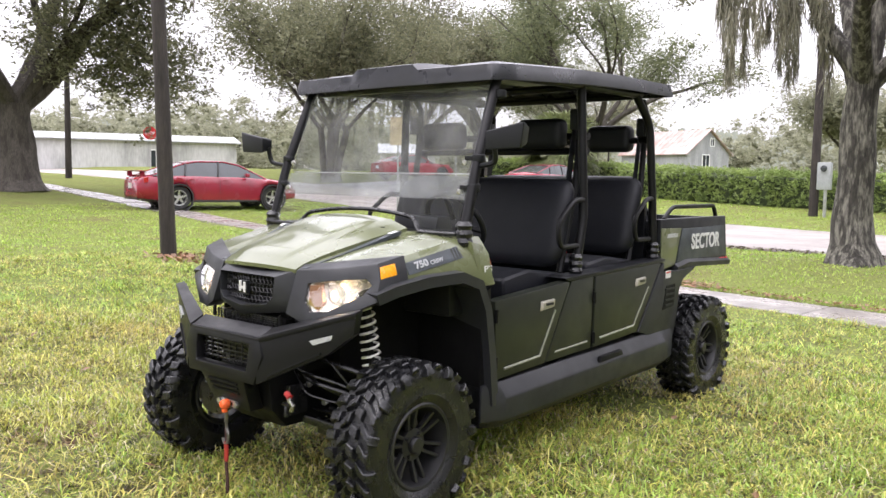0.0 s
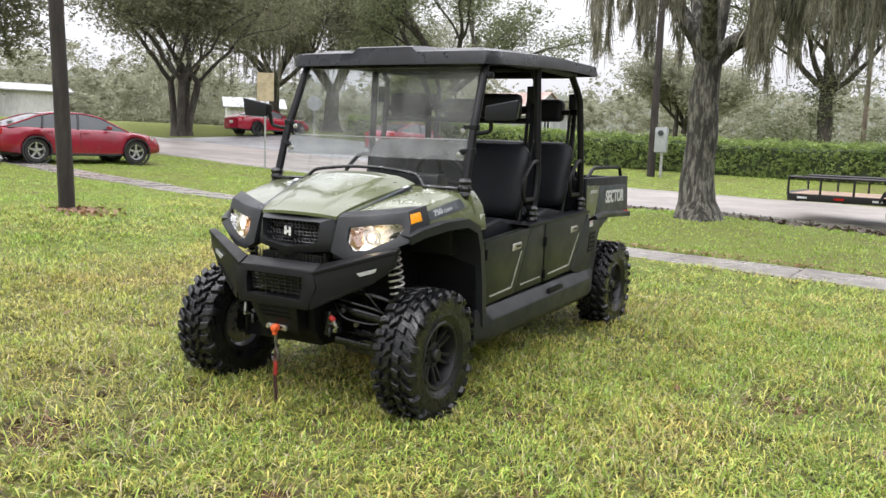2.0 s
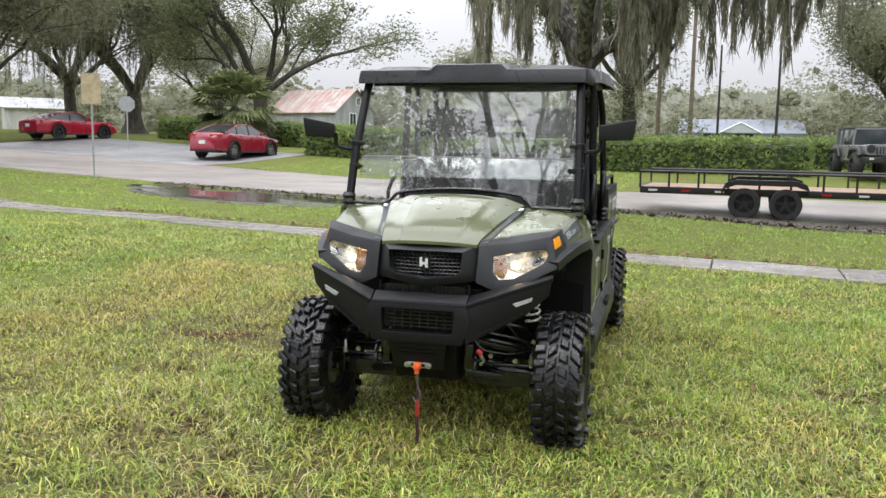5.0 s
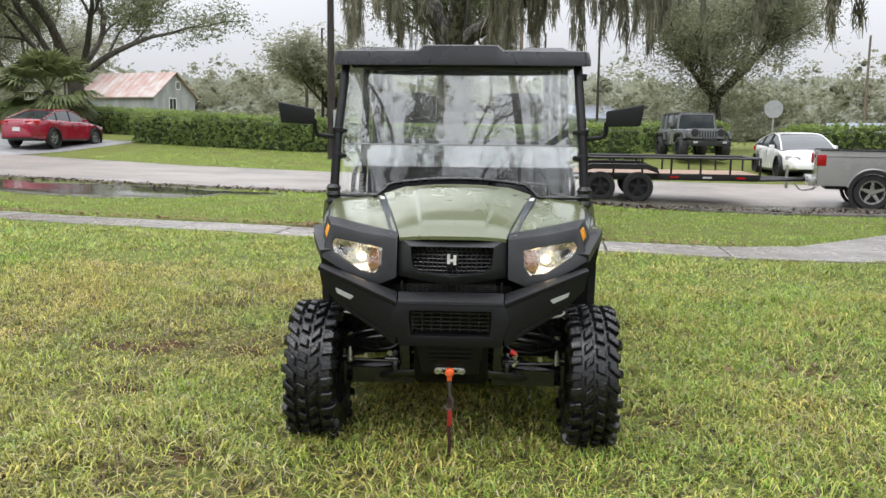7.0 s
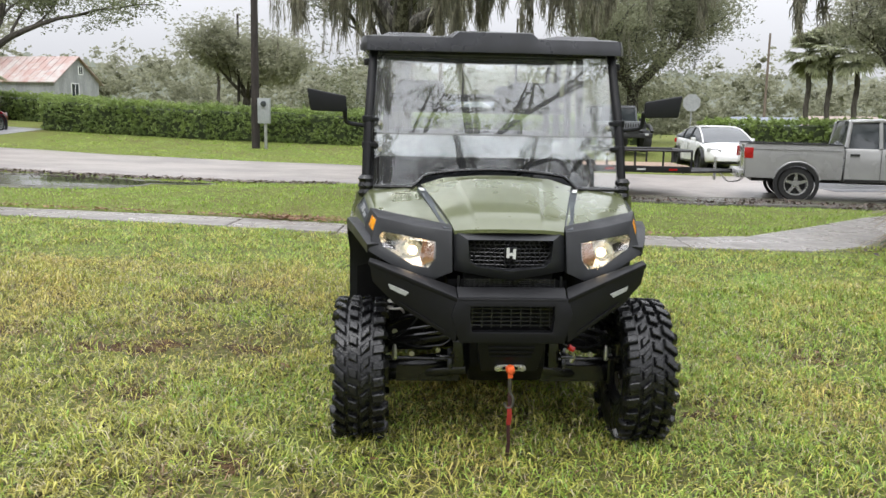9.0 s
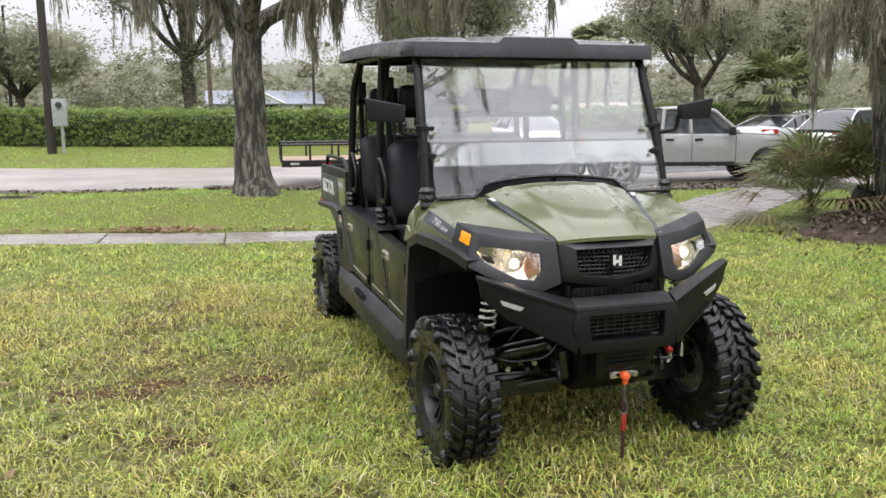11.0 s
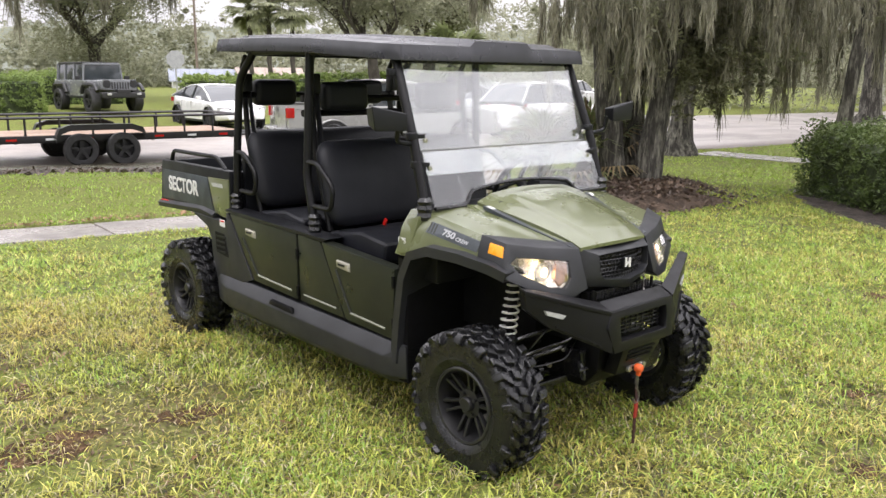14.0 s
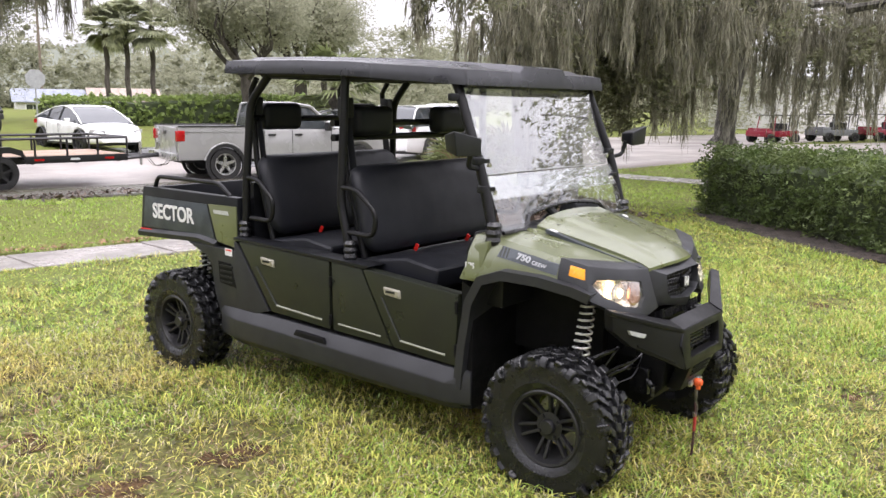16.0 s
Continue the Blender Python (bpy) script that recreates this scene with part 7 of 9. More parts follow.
oak(24.0, 40.5, "dense evergreen tree behind the car park", 38, trunk_h=2.5, r=0.4, limbs=6, mat=M_LEAF_FAR_HAZE, limb_len=3.0, depth=2, leaf=0.11, per=34, clump=1.4, kids=4, bark=M_BARK_FAR, core=0.0)
oak(16.0, 34.0, "dense tree behind the parked cars", 39, trunk_h=2.2, r=0.3, limbs=6, limb_len=2.5, depth=2, leaf=0.10, per=26, clump=1.1, kids=4, mat=M_LEAF_FAR_HAZE, bark=M_BARK_FAR, core=0.0)
oak(19.5, 6.2, "mossy oak beyond the street corner", 40, trunk_h=3.2, r=0.36, limbs=5, limb_len=4.4, depth=2, leaf=0.12, per=26, clump=1.0, moss=120, moss_len=3.0, lift=-0.03)
oak(28.0, 16.0, "mossy oak beyond the bend of the street", 46, trunk_h=3.6, r=0.4, limbs=5, limb_len=5.0, depth=2, leaf=0.13, per=30, clump=1.2, moss=120, moss_len=3.2, lift=-0.03)
oak(35.0, 9.0, "mossy oak near the pale long building", 47, trunk_h=3.6, r=0.4, limbs=5, limb_len=5.0, depth=2, leaf=0.13, per=44, clump=1.4, moss=110, moss_len=3.2, lift=-0.03)
oak(-3.4, -8.0, "sparse mossy oak behind the lawn", 48, trunk_h=5.0, r=0.33, limbs=5, limb_len=3.4, depth=2, leaf=0.06, per=11, clump=0.42, moss=30, moss_len=1.2, lift=0.14, core=0.5)
# Unseen oak, added so the windscreen reflects dark leaves instead of sky.
oak(-13.5, -9.5, "tall dense oak out of view, blocking sky from the windscreen", 50, trunk_h=5.0, r=0.45, limbs=7, limb_len=4.6, depth=2, leaf=0.15, per=64, clump=1.4, kids=3, core=0.9)
oak(17.0, 0.2, "moss-hung oak at the end of the lawn", 53, trunk_h=2.6, r=0.4, limbs=6, limb_len=3.6, depth=2, leaf=0.12, per=22, clump=1.1, kids=3, moss=60, moss_len=2.2, lift=0.0)
oak(30.0, -10.0, "full oak at the edge of the lawn", 49, trunk_h=2.4, r=0.4, limbs=6, limb_len=3.6, depth=2, leaf=0.16, per=20, clump=1.0, kids=3, core=0.7)
bm = bmesh.new()
bmesh.ops.create_uvsphere(bm, u_segments=32, v_segments=12, radius=1.0, matrix=Matrix.Translation((0, 0, 0)) @ Matrix.Diagonal((1.5, 1.1, 0.24, 1)))
for v in bm.verts:
    v.co *= 1 + 0.22 * noise.noise(v.co * 1.3)
    v.co.z += 0.10 * noise.noise(v.co * 3.5)
mound = finish("mulch_bed", bm, M_MULCH)
mound.matrix_world = pose(3.8, 7.6, float(height(3.9, 7.7)) - 0.02)
tagged(mound, "brown mulch mound round the big oak", "mulch", kind="structure")
bm = bmesh.new()
bmesh.ops.create_uvsphere(bm, u_segments=64, v_segments=14, radius=1.0, matrix=Matrix.Diagonal((3.2, 1.0, 0.06, 1)))
for v in bm.verts:
    q = noise.noise(v.co * 1.9)
    v.co.x *= 1 + 0.08 * q
    v.co.y *= 1 + 0.16 * q
    v.co.z += 0.05 * noise.noise(v.co * 7.0)
bed = finish("mulch_bed", bm, M_SOILBED)
bed.matrix_world = pose(5.30, 3.95, 0.0, 0, 0, 57.6)
tagged(bed, "dark wet soil bed along the clipped hedge", "mulch", kind="structure")


# ---------------------------------------------------------------- parked vehicles
M_CARGLASS = material("car_glass", (0.035, 0.042, 0.046), rough=0.06, var=0.2, scale=2, bump=0, rough_var=0.03, spec=0.8)
M_CARBLACK = material("car_black_trim", (0.02, 0.02, 0.021), rough=0.5, var=0.2, scale=8, bump=0.05)
M_TYRE_CAR = material("car_tyre", (0.022, 0.022, 0.022), rough=0.7, var=0.2, scale=12, bump=0.2)
M_ALLOY = material("silver_alloy", (0.55, 0.55, 0.54), rough=0.3, metal=0.8, var=0.15, bump=0.02)
M_TAIL = material("red_lamp_lens", (0.42, 0.012, 0.012), rough=0.15, var=0.2, scale=10, bump=0.02)
M_LAMPCLEAR = material("clear_lamp_lens", (0.62, 0.63, 0.62), rough=0.12, metal=0.4, var=0.2, scale=10, bump=0.02)
M_PLATE = material("plain_plate", (0.65, 0.66, 0.66), rough=0.4, var=0.1, bump=0)


def paint(name, base):
    return material(name, base, rough=0.25, var=0.08, scale=2.0, fine=0.03, fine_scale=90, bump=0.0, coat=0.8, rough_var=0.06)


M_CAR_RED = paint("red_paint", (0.24, 0.004, 0.022))
M_CAR_BRIGHT = paint("bright_red_paint", (0.33, 0.004, 0.024))
M_CAR_CRIMSON = paint("crimson_paint", (0.235, 0.003, 0.022))
M_CAR_WHITE = paint("white_paint", (0.80, 0.80, 0.80))
M_CAR_SILVER = paint("silver_paint", (0.33, 0.33, 0.325))
M_CAR_GREY = paint("dark_grey_paint", (0.17, 0.178, 0.186))
M_CAR_PALE = paint("pale_grey_paint", (0.55, 0.57, 0.58))


def car_wheel(parent, x, y, r, w, rim_mat, out):
    wh = new("wheel")
    wh.parent = parent
    wh.matrix_local = pose(x, y, r, 0, 0, 0 if out > 0 else 180)
    bm = bmesh.new()
    lathe(bm, [(r * 0.66, -w / 2), (r * 0.93, -w / 2), (r, -w * 0.36), (r, w * 0.36), (r * 0.93, w / 2), (r * 0.66, w / 2)], "y", sides=28, closed_profile=True)
    part("tyre", bm, M_TYRE_CAR, wh)
    bm = bmesh.new()
    lathe(bm, [(r * 0.68, w * 0.46), (r * 0.60, w * 0.44), (r * 0.58, -w * 0.2), (r * 0.68, -w * 0.2)], "y", sides=28, closed_profile=True)
    lathe(bm, [(0.0, w * 0.42), (r * 0.17, w * 0.40), (r * 0.17, -w * 0.1), (0.0, -w * 0.1)], "y", sides=14)
    for k in range(5):
        m = Matrix.Rotation(2 * math.pi * k / 5, 4, "Y")
        a = [m @ Vector((sx * r * 0.10, w * d, r * 0.14)) for sx, d in ((-1, 0.22), (1, 0.22), (1, 0.38), (-1, 0.38))]
        b = [m @ Vector((sx * r * 0.07, w * d, r * 0.62)) for sx, d in ((-1, 0.26), (1, 0.26), (1, 0.42), (-1, 0.42))]
        hull_of(bm, a, b)
    bmesh.ops.recalc_face_normals(bm, faces=bm.faces)
    part("rim", bm, rim_mat, wh)
    bm = bmesh.new()
    lathe(bm, [(0.0, -w * 0.15), (r * 0.6, -w * 0.15), (r * 0.6, -w * 0.3), (0.0, -w * 0.3)], "y", sides=20)
    part("brake_disc", bm, M_CARBLACK, wh)
    return wh


def car(name, m, label, category, body_mat, L, W, top, roofline, axles, r=0.32, clear=0.22, rim=None, spoiler=False, stripe=None, pillars=(), nose=0.10, tail=0.08, plate_rear=True, group="", grille=True):
    """A road car that points along x. top: deck line (x, z); roofline: cabin outline (x, z) from screen foot to rear foot."""
    t = thing(name, m, label, category, group)
    tx, tz = zip(*top)
    h = W / 2
    st = sorted(set(np.round(np.concatenate([np.linspace(-L / 2, L / 2, 33), *[a + (r + 0.06) * np.linspace(-1, 1, 9) for a in axles]]), 4)))
    loops = []
    for x in st:
        zt = float(np.interp(x, tx, tz))
        e = min(1.0, (L / 2 - abs(x)) / 0.90)
        rad = nose if x > 0 else tail
        wd = h * (1 - (0.16 + rad) * (1 - max(0.0, e)) ** 2.2)
        zb = clear + 0.10 * max(0, 1 - e)
        arch = zb
        for a in axles:
            d = abs(x - a)
            if d < r + 0.06:
                arch = max(arch, r + math.sqrt(max(0.0, (r + 0.06) ** 2 - d * d)) * 1.0)
        arch = min(arch, zt - 0.16)
        side = [(0.55 * wd, zb), (0.93 * wd, arch), (0.985 * wd, arch + 0.03), (wd, arch + (zt - arch) * 0.35), (wd * 0.995, arch + (zt - arch) * 0.66), (0.972 * wd, zt - 0.075), (0.935 * wd, zt - 0.032), (0.86 * wd, zt - 0.006), (0.66 * wd, zt + 0.018), (0.34 * wd, zt + 0.032), (0.0, zt + 0.036)]
        loop = [(x, y, z) for y, z in side] + [(x, -y, z) for y, z in side[-2::-1]]
        loops.append(loop)
    bm = bmesh.new()
    rings(bm, loops)
    finish("body", bm, body_mat, t, angle=55)
    # wheel wells and a dark lower sill
    for s in (1, -1):
        for a in axles:
            bm = bmesh.new()
            lathe(bm, [(r + 0.02, -0.09), (r + 0.058, -0.09), (r + 0.058, 0.0), (r + 0.02, 0.0)], "y", c=(a, s * (h - 0.02), r), sides=28, closed_profile=True)
            part("wheel_well", bm, M_CARBLACK, t)
        bm = bmesh.new()
        box(bm, ((axles[0] + axles[1]) / 2, s * (h - 0.035), clear + 0.025), (axles[0] - axles[1] - 2 * r - 0.16, 0.05, 0.07))
        part("sill", bevelled(bm, 0.01), M_CARBLACK, t)
    # cabin glass
    rx, rz = zip(*roofline)
    n = 22
    loops, roofs = [], []
    for u in np.linspace(0, 1, n):
        x = rx[0] + (rx[-1] - rx[0]) * u
        zr = float(np.interp(x, sorted(rx), [z for _, z in sorted(roofline)]))
        zb = float(np.interp(x, tx, tz)) - 0.03
        zr = max(zr, zb + 0.02)
        k = (zr - zb) / 0.5
        yb, yt = h * 0.93, h * (0.93 - 0.22 * min(1.1, k))
        side = [(yb, zb), (yb * 0.4 + yt * 0.6, zb + (zr - zb) * 0.62), (yt, zr - 0.035 * min(1, k)), (yt * 0.8, zr - 0.008), (0.0, zr + 0.012)]
        loops.append([(x, y, z) for y, z in side] + [(x, -y, z) for y, z in side[-2::-1]])
        roofs.append((x, yt, zr, zb, yb))
    bm = bmesh.new()
    rings(bm, loops)
    part("glasshouse", bm, M_CARGLASS, t, "dark wet car windows")
    # painted roof skin over the flat part and pillars along the cabin edge
    crest = max(z for _, z in roofline)
    flat = [q for q in roofs if q[2] > crest - 0.075]
    bm = bmesh.new()
    rows = [[(x, yt * 1.015 * v, zr + 0.006 + 0.016 * (1 - v * v) - (0.03 if abs(v) > 0.99 else 0)) for v in np.linspace(-1, 1, 9)] for x, yt, zr, zb, yb in flat]
    sheet(bm, rows, 0.012)
    part("roof", bm, body_mat, t)
    for s in (1, -1):
        bm = bmesh.new()
        tube(bm, [(x, s * yt * 1.0, zr - 0.02) for x, yt, zr, zb, yb in roofs if zr > zb + 0.03], 0.024, 7)
        part("roof_rail", bm, body_mat, t)
        for px in pillars:
            q = min(roofs, key=lambda o: abs(o[0] - px))
            bm = bmesh.new()
            tube(bm, [(px - 0.04, s * q[4] * 1.005, q[3] + 0.01), (px, s * (q[4] * 0.4 + q[1] * 0.6) * 1.01, q[3] + (q[2] - q[3]) * 0.62), (px + 0.02, s * q[1] * 1.01, q[2] - 0.03)], 0.028, 6)
            part("pillar", bm, M_CARBLACK, t)
            bm = bmesh.new()
            box(bm, (px, s * h * 0.998, (q[3] + clear) / 2 + 0.08), (0.008, 0.012, 0.42))
            part("door_gap", bm, M_CARBLACK, t)
            bm = bmesh.new()
            box(bm, (px + 0.14, s * h * 1.002, q[3] - 0.10), (0.16, 0.02, 0.03))
            part("door_handle", bevelled(bm, 0.006), body_mat, t)
        q = roofs[4]
        bm = bmesh.new()
        box(bm, (q[0], s * (h + 0.06), q[3] + 0.07), (0.12, 0.16, 0.11))
        part("door_mirror", bevelled(bm, 0.03, segments=3), body_mat, t)
        bm = bmesh.new()
        zf = float(np.interp(L / 2 - 0.25, tx, tz))
        hull_of(bm, [(L / 2 - 0.06, s * h * 0.52, zf - 0.13), (L / 2 - 0.06, s * h * 0.52, zf - 0.02), (L / 2 - 0.34, s * h * 0.93, zf + 0.02), (L / 2 - 0.34, s * h * 0.93, zf - 0.10)],
                [(L / 2 - 0.12, s * h * 0.50, zf - 0.13), (L / 2 - 0.12, s * h * 0.50, zf - 0.02), (L / 2 - 0.38, s * h * 0.86, zf + 0.02), (L / 2 - 0.38, s * h * 0.86, zf - 0.10)])
        bmesh.ops.recalc_face_normals(bm, faces=bm.faces)
        part("headlamp", bm, M_LAMPCLEAR, t)
        zr_ = float(np.interp(-L / 2 + 0.2, tx, tz))
        bm = bmesh.new()
        hull_of(bm, [(-L / 2 + 0.0, s * h * 0.45, zr_ - 0.20), (-L / 2 + 0.0, s * h * 0.45, zr_ - 0.06), (-L / 2 + 0.22, s * h * 0.95, zr_ - 0.05), (-L / 2 + 0.22, s * h * 0.95, zr_ - 0.19)],
                [(-L / 2 + 0.10, s * h * 0.45, zr_ - 0.20), (-L / 2 + 0.10, s * h * 0.45, zr_ - 0.06), (-L / 2 + 0.30, s * h * 0.85, zr_ - 0.05), (-L / 2 + 0.30, s * h * 0.85, zr_ - 0.19)])
        bmesh.ops.recalc_face_normals(bm, faces=bm.faces)
        part("tail_lamp", bm, M_TAIL, t)
        for a in axles:
            car_wheel(t, a, s * (h - 0.11), r, 0.21, rim or M_ALLOY, s)
    bm = bmesh.new()
    box(bm, (-L / 2 - 0.005, 0, 0.66 if plate_rear else 0.5), (0.02, 0.31, 0.15))
    part("plate", bm, M_PLATE, t, "plain pale plate")
    bm = bmesh.new()
    box(bm, (L / 2 - 0.02, 0, clear + 0.16), (0.05, W * 0.55, 0.12))
    part("front_grille" if grille else "front_bumper", bevelled(bm, 0.01), M_CARBLACK if grille else body_mat, t)
    bm = bmesh.new()
    box(bm, (-L / 2 + 0.05, 0, clear + 0.10), (0.10, W * 0.72, 0.10))
    part("rear_valance", bevelled(bm, 0.02), M_CARBLACK, t)
    bm = bmesh.new()
    box(bm, (0, 0, clear + 0.04), (L * 0.80, W * 0.80, 0.10))
    part("underside", bm, M_CARBLACK, t)
    if spoiler:
        zr_ = float(np.interp(-L / 2 + 0.12, tx, tz))
        bm = bmesh.new()
        box(bm, (-L / 2 + 0.14, 0, zr_ + 0.13), (0.20, W * 0.80, 0.03))
        for s in (1, -1):
            box(bm, (-L / 2 + 0.15, s * W * 0.36, zr_ + 0.06), (0.14, 0.03, 0.14))
        part("spoiler", bevelled(bm, 0.008), body_mat, t)
    return t


def on_ground(x, y, turn):
    return pose(x, y, float(height(x, y)), 0, 0, turn)


SEDAN_TOP = [(-2.35, 0.80), (-2.28, 0.93), (-1.6, 0.98), (0.7, 0.95), (1.2, 0.92), (1.9, 0.83), (2.22, 0.74), (2.35, 0.60)]
SEDAN_ROOF = [(1.30, 0.91), (0.50, 1.30), (0.05, 1.38), (-0.75, 1.37), (-1.20, 1.27), (-1.95, 0.98)]
car("sedan_car", on_ground(-22.05, 12.88, 79), "faded red saloon car parked on the grass", "car", M_CAR_RED, 4.7, 1.82, SEDAN_TOP, SEDAN_ROOF, (1.50, -1.26), r=0.335, spoiler=True, pillars=(-0.10, -1.05), nose=0.16)
COUPE_TOP = [(-2.38, 0.86), (-2.15, 0.98), (-1.5, 0.99), (0.5, 0.95), (0.9, 0.94), (2.0, 0.86), (2.38, 0.66)]
COUPE_ROOF = [(0.85, 0.94), (0.10, 1.32), (-0.35, 1.385), (-0.85, 1.33), (-1.95, 0.99)]
car("coupe_car", on_ground(-34.6, 33.0, 80), "bright red coupe with a black rear stripe beside the side street", "car", M_CAR_BRIGHT, 4.76, 1.86, COUPE_TOP, COUPE_ROOF, (1.40, -1.30), r=0.34, rim=M_CARBLACK, pillars=(-0.55,))
MAZ_TOP = [(-2.33, 0.86), (-2.15, 1.03), (-1.6, 1.06), (0.7, 0.97), (1.1, 0.93), (2.05, 0.78), (2.33, 0.60)]
MAZ_ROOF = [(1.15, 0.93), (0.35, 1.36), (-0.20, 1.44), (-0.85, 1.39), (-1.90, 1.05)]
car("sedan_car", on_ground(-22.7, 30.2, 87), "crimson saloon car at the edge of the side street", "car", M_CAR_CRIMSON, 4.66, 1.80, MAZ_TOP, MAZ_ROOF, (1.40, -1.33), r=0.33, pillars=(-0.15, -1.0), tail=0.14)
EV_TOP = [(-2.35, 0.84), (-2.25, 1.00), (-1.9, 1.06), (0.8, 0.95), (1.3, 0.90), (1.9, 0.78), (2.2, 0.67), (2.35, 0.52)]
EV_ROOF = [(1.45, 0.90), (0.95, 1.16), (0.40, 1.37), (-0.15, 1.44), (-0.75, 1.40), (-1.40, 1.25), (-2.1, 1.05)]
car("electric_car", on_ground(5.5, 27.6, -90), "white rounded saloon car facing the street", "car", M_CAR_WHITE, 4.70, 1.85, EV_TOP, EV_ROOF, (1.45, -1.42), r=0.335, pillars=(-0.10, -1.0), nose=0.16, rim=M_CARBLACK, grille=False)
for x, y, turn, mat, lab in ((13.2, 23.4, 25, M_CAR_PALE, "pale grey saloon car in the car park"), (16.2, 25.6, 28, M_CAR_WHITE, "white saloon car in the car park"), (18.8, 24.4, 30, M_CAR_SILVER, "silver saloon car in the car park"),
                             (22.0, 26.8, 24, M_CAR_WHITE, "white saloon car at the far side of the car park")):
    car("parked_car", on_ground(x, y, turn), lab, "car", mat, 4.7, 1.8, MAZ_TOP, MAZ_ROOF, (1.40, -1.33), r=0.33, pillars=(-0.15, -1.0), group="cars in the car park")
SUV_TOP = [(-2.35, 0.95), (-2.25, 1.12), (0.6, 1.08), (1.0, 1.06), (2.0, 0.96), (2.35, 0.72)]
SUV_ROOF = [(1.10, 1.06), (0.45, 1.62), (-0.2, 1.72), (-1.7, 1.68), (-2.30, 1.12)]
car("parked_car", on_ground(13.4, 19.6, 12), "white wagon car behind the pickup", "car", M_CAR_WHITE, 4.7, 1.86, SUV_TOP, SUV_ROOF, (1.40, -1.33), r=0.35, pillars=(-0.1, -1.1), group="cars in the car park")


# pickup truck ----------------------------------------------------------------
def pickup():
    t = thing("pickup_truck", on_ground(6.35, 18.35, -13), "silver four-door pickup truck towing the trailer", "pickup truck")
    L, W, h = 5.9, 2.0, 1.0
    axles, r = (1.95, -1.72), 0.40
    st = sorted(set(np.round(np.concatenate([np.linspace(-0.72, L / 2, 20), axles[0] + 0.48 * np.linspace(-1, 1, 9)]), 4)))
    loops = []
    for x in st:
        zt = float(np.interp(x, [-0.8, 1.15, 2.6, 2.95], [1.26, 1.24, 1.16, 1.02]))
        e = min(1.0, (L / 2 - x) / 0.4)
        wd = h * (1 - 0.12 * (1 - e) ** 2)
        zb = 0.48
        d = abs(x - axles[0])
        arch = max(zb, r + math.sqrt(max(0.0, 0.48 ** 2 - d * d)) if d < 0.48 else zb)
        side = [(0.5 * wd, 0.46), (0.95 * wd, arch), (wd, arch + 0.04), (wd * 1.005, (arch + zt) / 2), (0.985 * wd, zt - 0.08), (0.94 * wd, zt - 0.01), (0.5 * wd, zt + 0.02)]
        loops.append([(x, y, z) for y, z in side] + [(x, -y, z) for y, z in side[::-1]])
    bm = bmesh.new()
    rings(bm, loops)
    part("body", bm, M_CAR_SILVER, t)
    cab = [(1.25, 1.22, 1.24), (0.62, 1.80, 1.24), (0.35, 1.88, 1.25), (-0.35, 1.90, 1.25), (-0.62, 1.86, 1.26), (-0.74, 1.24, 1.26)]
    loops = []
    for x, zr, zb in cab:
        zr = max(zr, zb + 0.02)
        yt = h * (0.93 - 0.16 * (zr - zb) / 0.65)
        side = [(h * 0.95, zb - 0.04), ((h * 0.95 + yt) / 2, (zr + zb) / 2), (yt, zr - 0.05), (yt * 0.85, zr), (0, zr + 0.02)]
        loops.append([(x, y, z) for y, z in side] + [(x, -y, z) for y, z in side[-2::-1]])
    bm = bmesh.new()
    rings(bm, loops)
    part("glasshouse", bm, M_CARGLASS, t, "dark cab windows")
    bm = bmesh.new()
    sheet(bm, [[(x, 0.80 * v, z + 0.018 * (1 - v * v) - (0.05 if abs(v) > 0.98 else 0)) for v in np.linspace(-1, 1, 9)] for x, z in ((0.64, 1.80), (0.40, 1.885), (-0.35, 1.908), (-0.64, 1.87))], 0.02)
    part("roof", bm, M_CAR_SILVER, t)
    for s in (1, -1):
        for pts in ([(1.22, s * 0.93, 1.24), (0.62, s * 0.80, 1.80)], [(0.02, s * 0.945, 1.24), (0.0, s * 0.80, 1.86)], [(-0.70, s * 0.945, 1.26), (-0.62, s * 0.80, 1.84)], [(0.62, s * 0.80, 1.80), (0.0, s * 0.81, 1.875), (-0.62, s * 0.80, 1.84)]):
            bm = bmesh.new()
            tube(bm, pts, 0.045, 8)
            part("pillar", bm, M_CAR_SILVER, t)
        for x in (1.12, 0.03, -0.72):
            bm = bmesh.new()
            box(bm, (x, s * 1.003, 0.86), (0.010, 0.012, 0.70))
            part("door_gap", bm, M_CARBLACK, t)
        for x in (0.20, -0.52):
            bm = bmesh.new()
            box(bm, (x, s * 1.012, 1.10), (0.20, 0.03, 0.05))
            part("door_handle", bevelled(bm, 0.01), M_CARBLACK, t)
        bm = bmesh.new()
        box(bm, (0.98, s * 1.12, 1.30), (0.12, 0.20, 0.22))
        part("door_mirror", bevelled(bm, 0.03), M_CARBLACK, t)
        # bed side with its arch
        st2 = sorted(set(np.round(np.concatenate([np.linspace(-2.85, -0.76, 14), axles[1] + 0.50 * np.linspace(-1, 1, 11)]), 4)))
        loops = []
        for x in st2:
            d = abs(x - axles[1])
            arch = r + math.sqrt(max(0.0, 0.50 ** 2 - d * d)) if d < 0.50 else 0.52
            arch = max(arch, 0.52)
            zt = 1.30
            loops.append([(x, s * 0.90, arch), (x, s * 0.99, arch), (x, s * 1.005, arch + 0.06), (x, s * 1.005, 1.10), (x, s * 0.985, zt), (x, s * 0.90, zt)])
        bm = bmesh.new()
        rings(bm, loops)
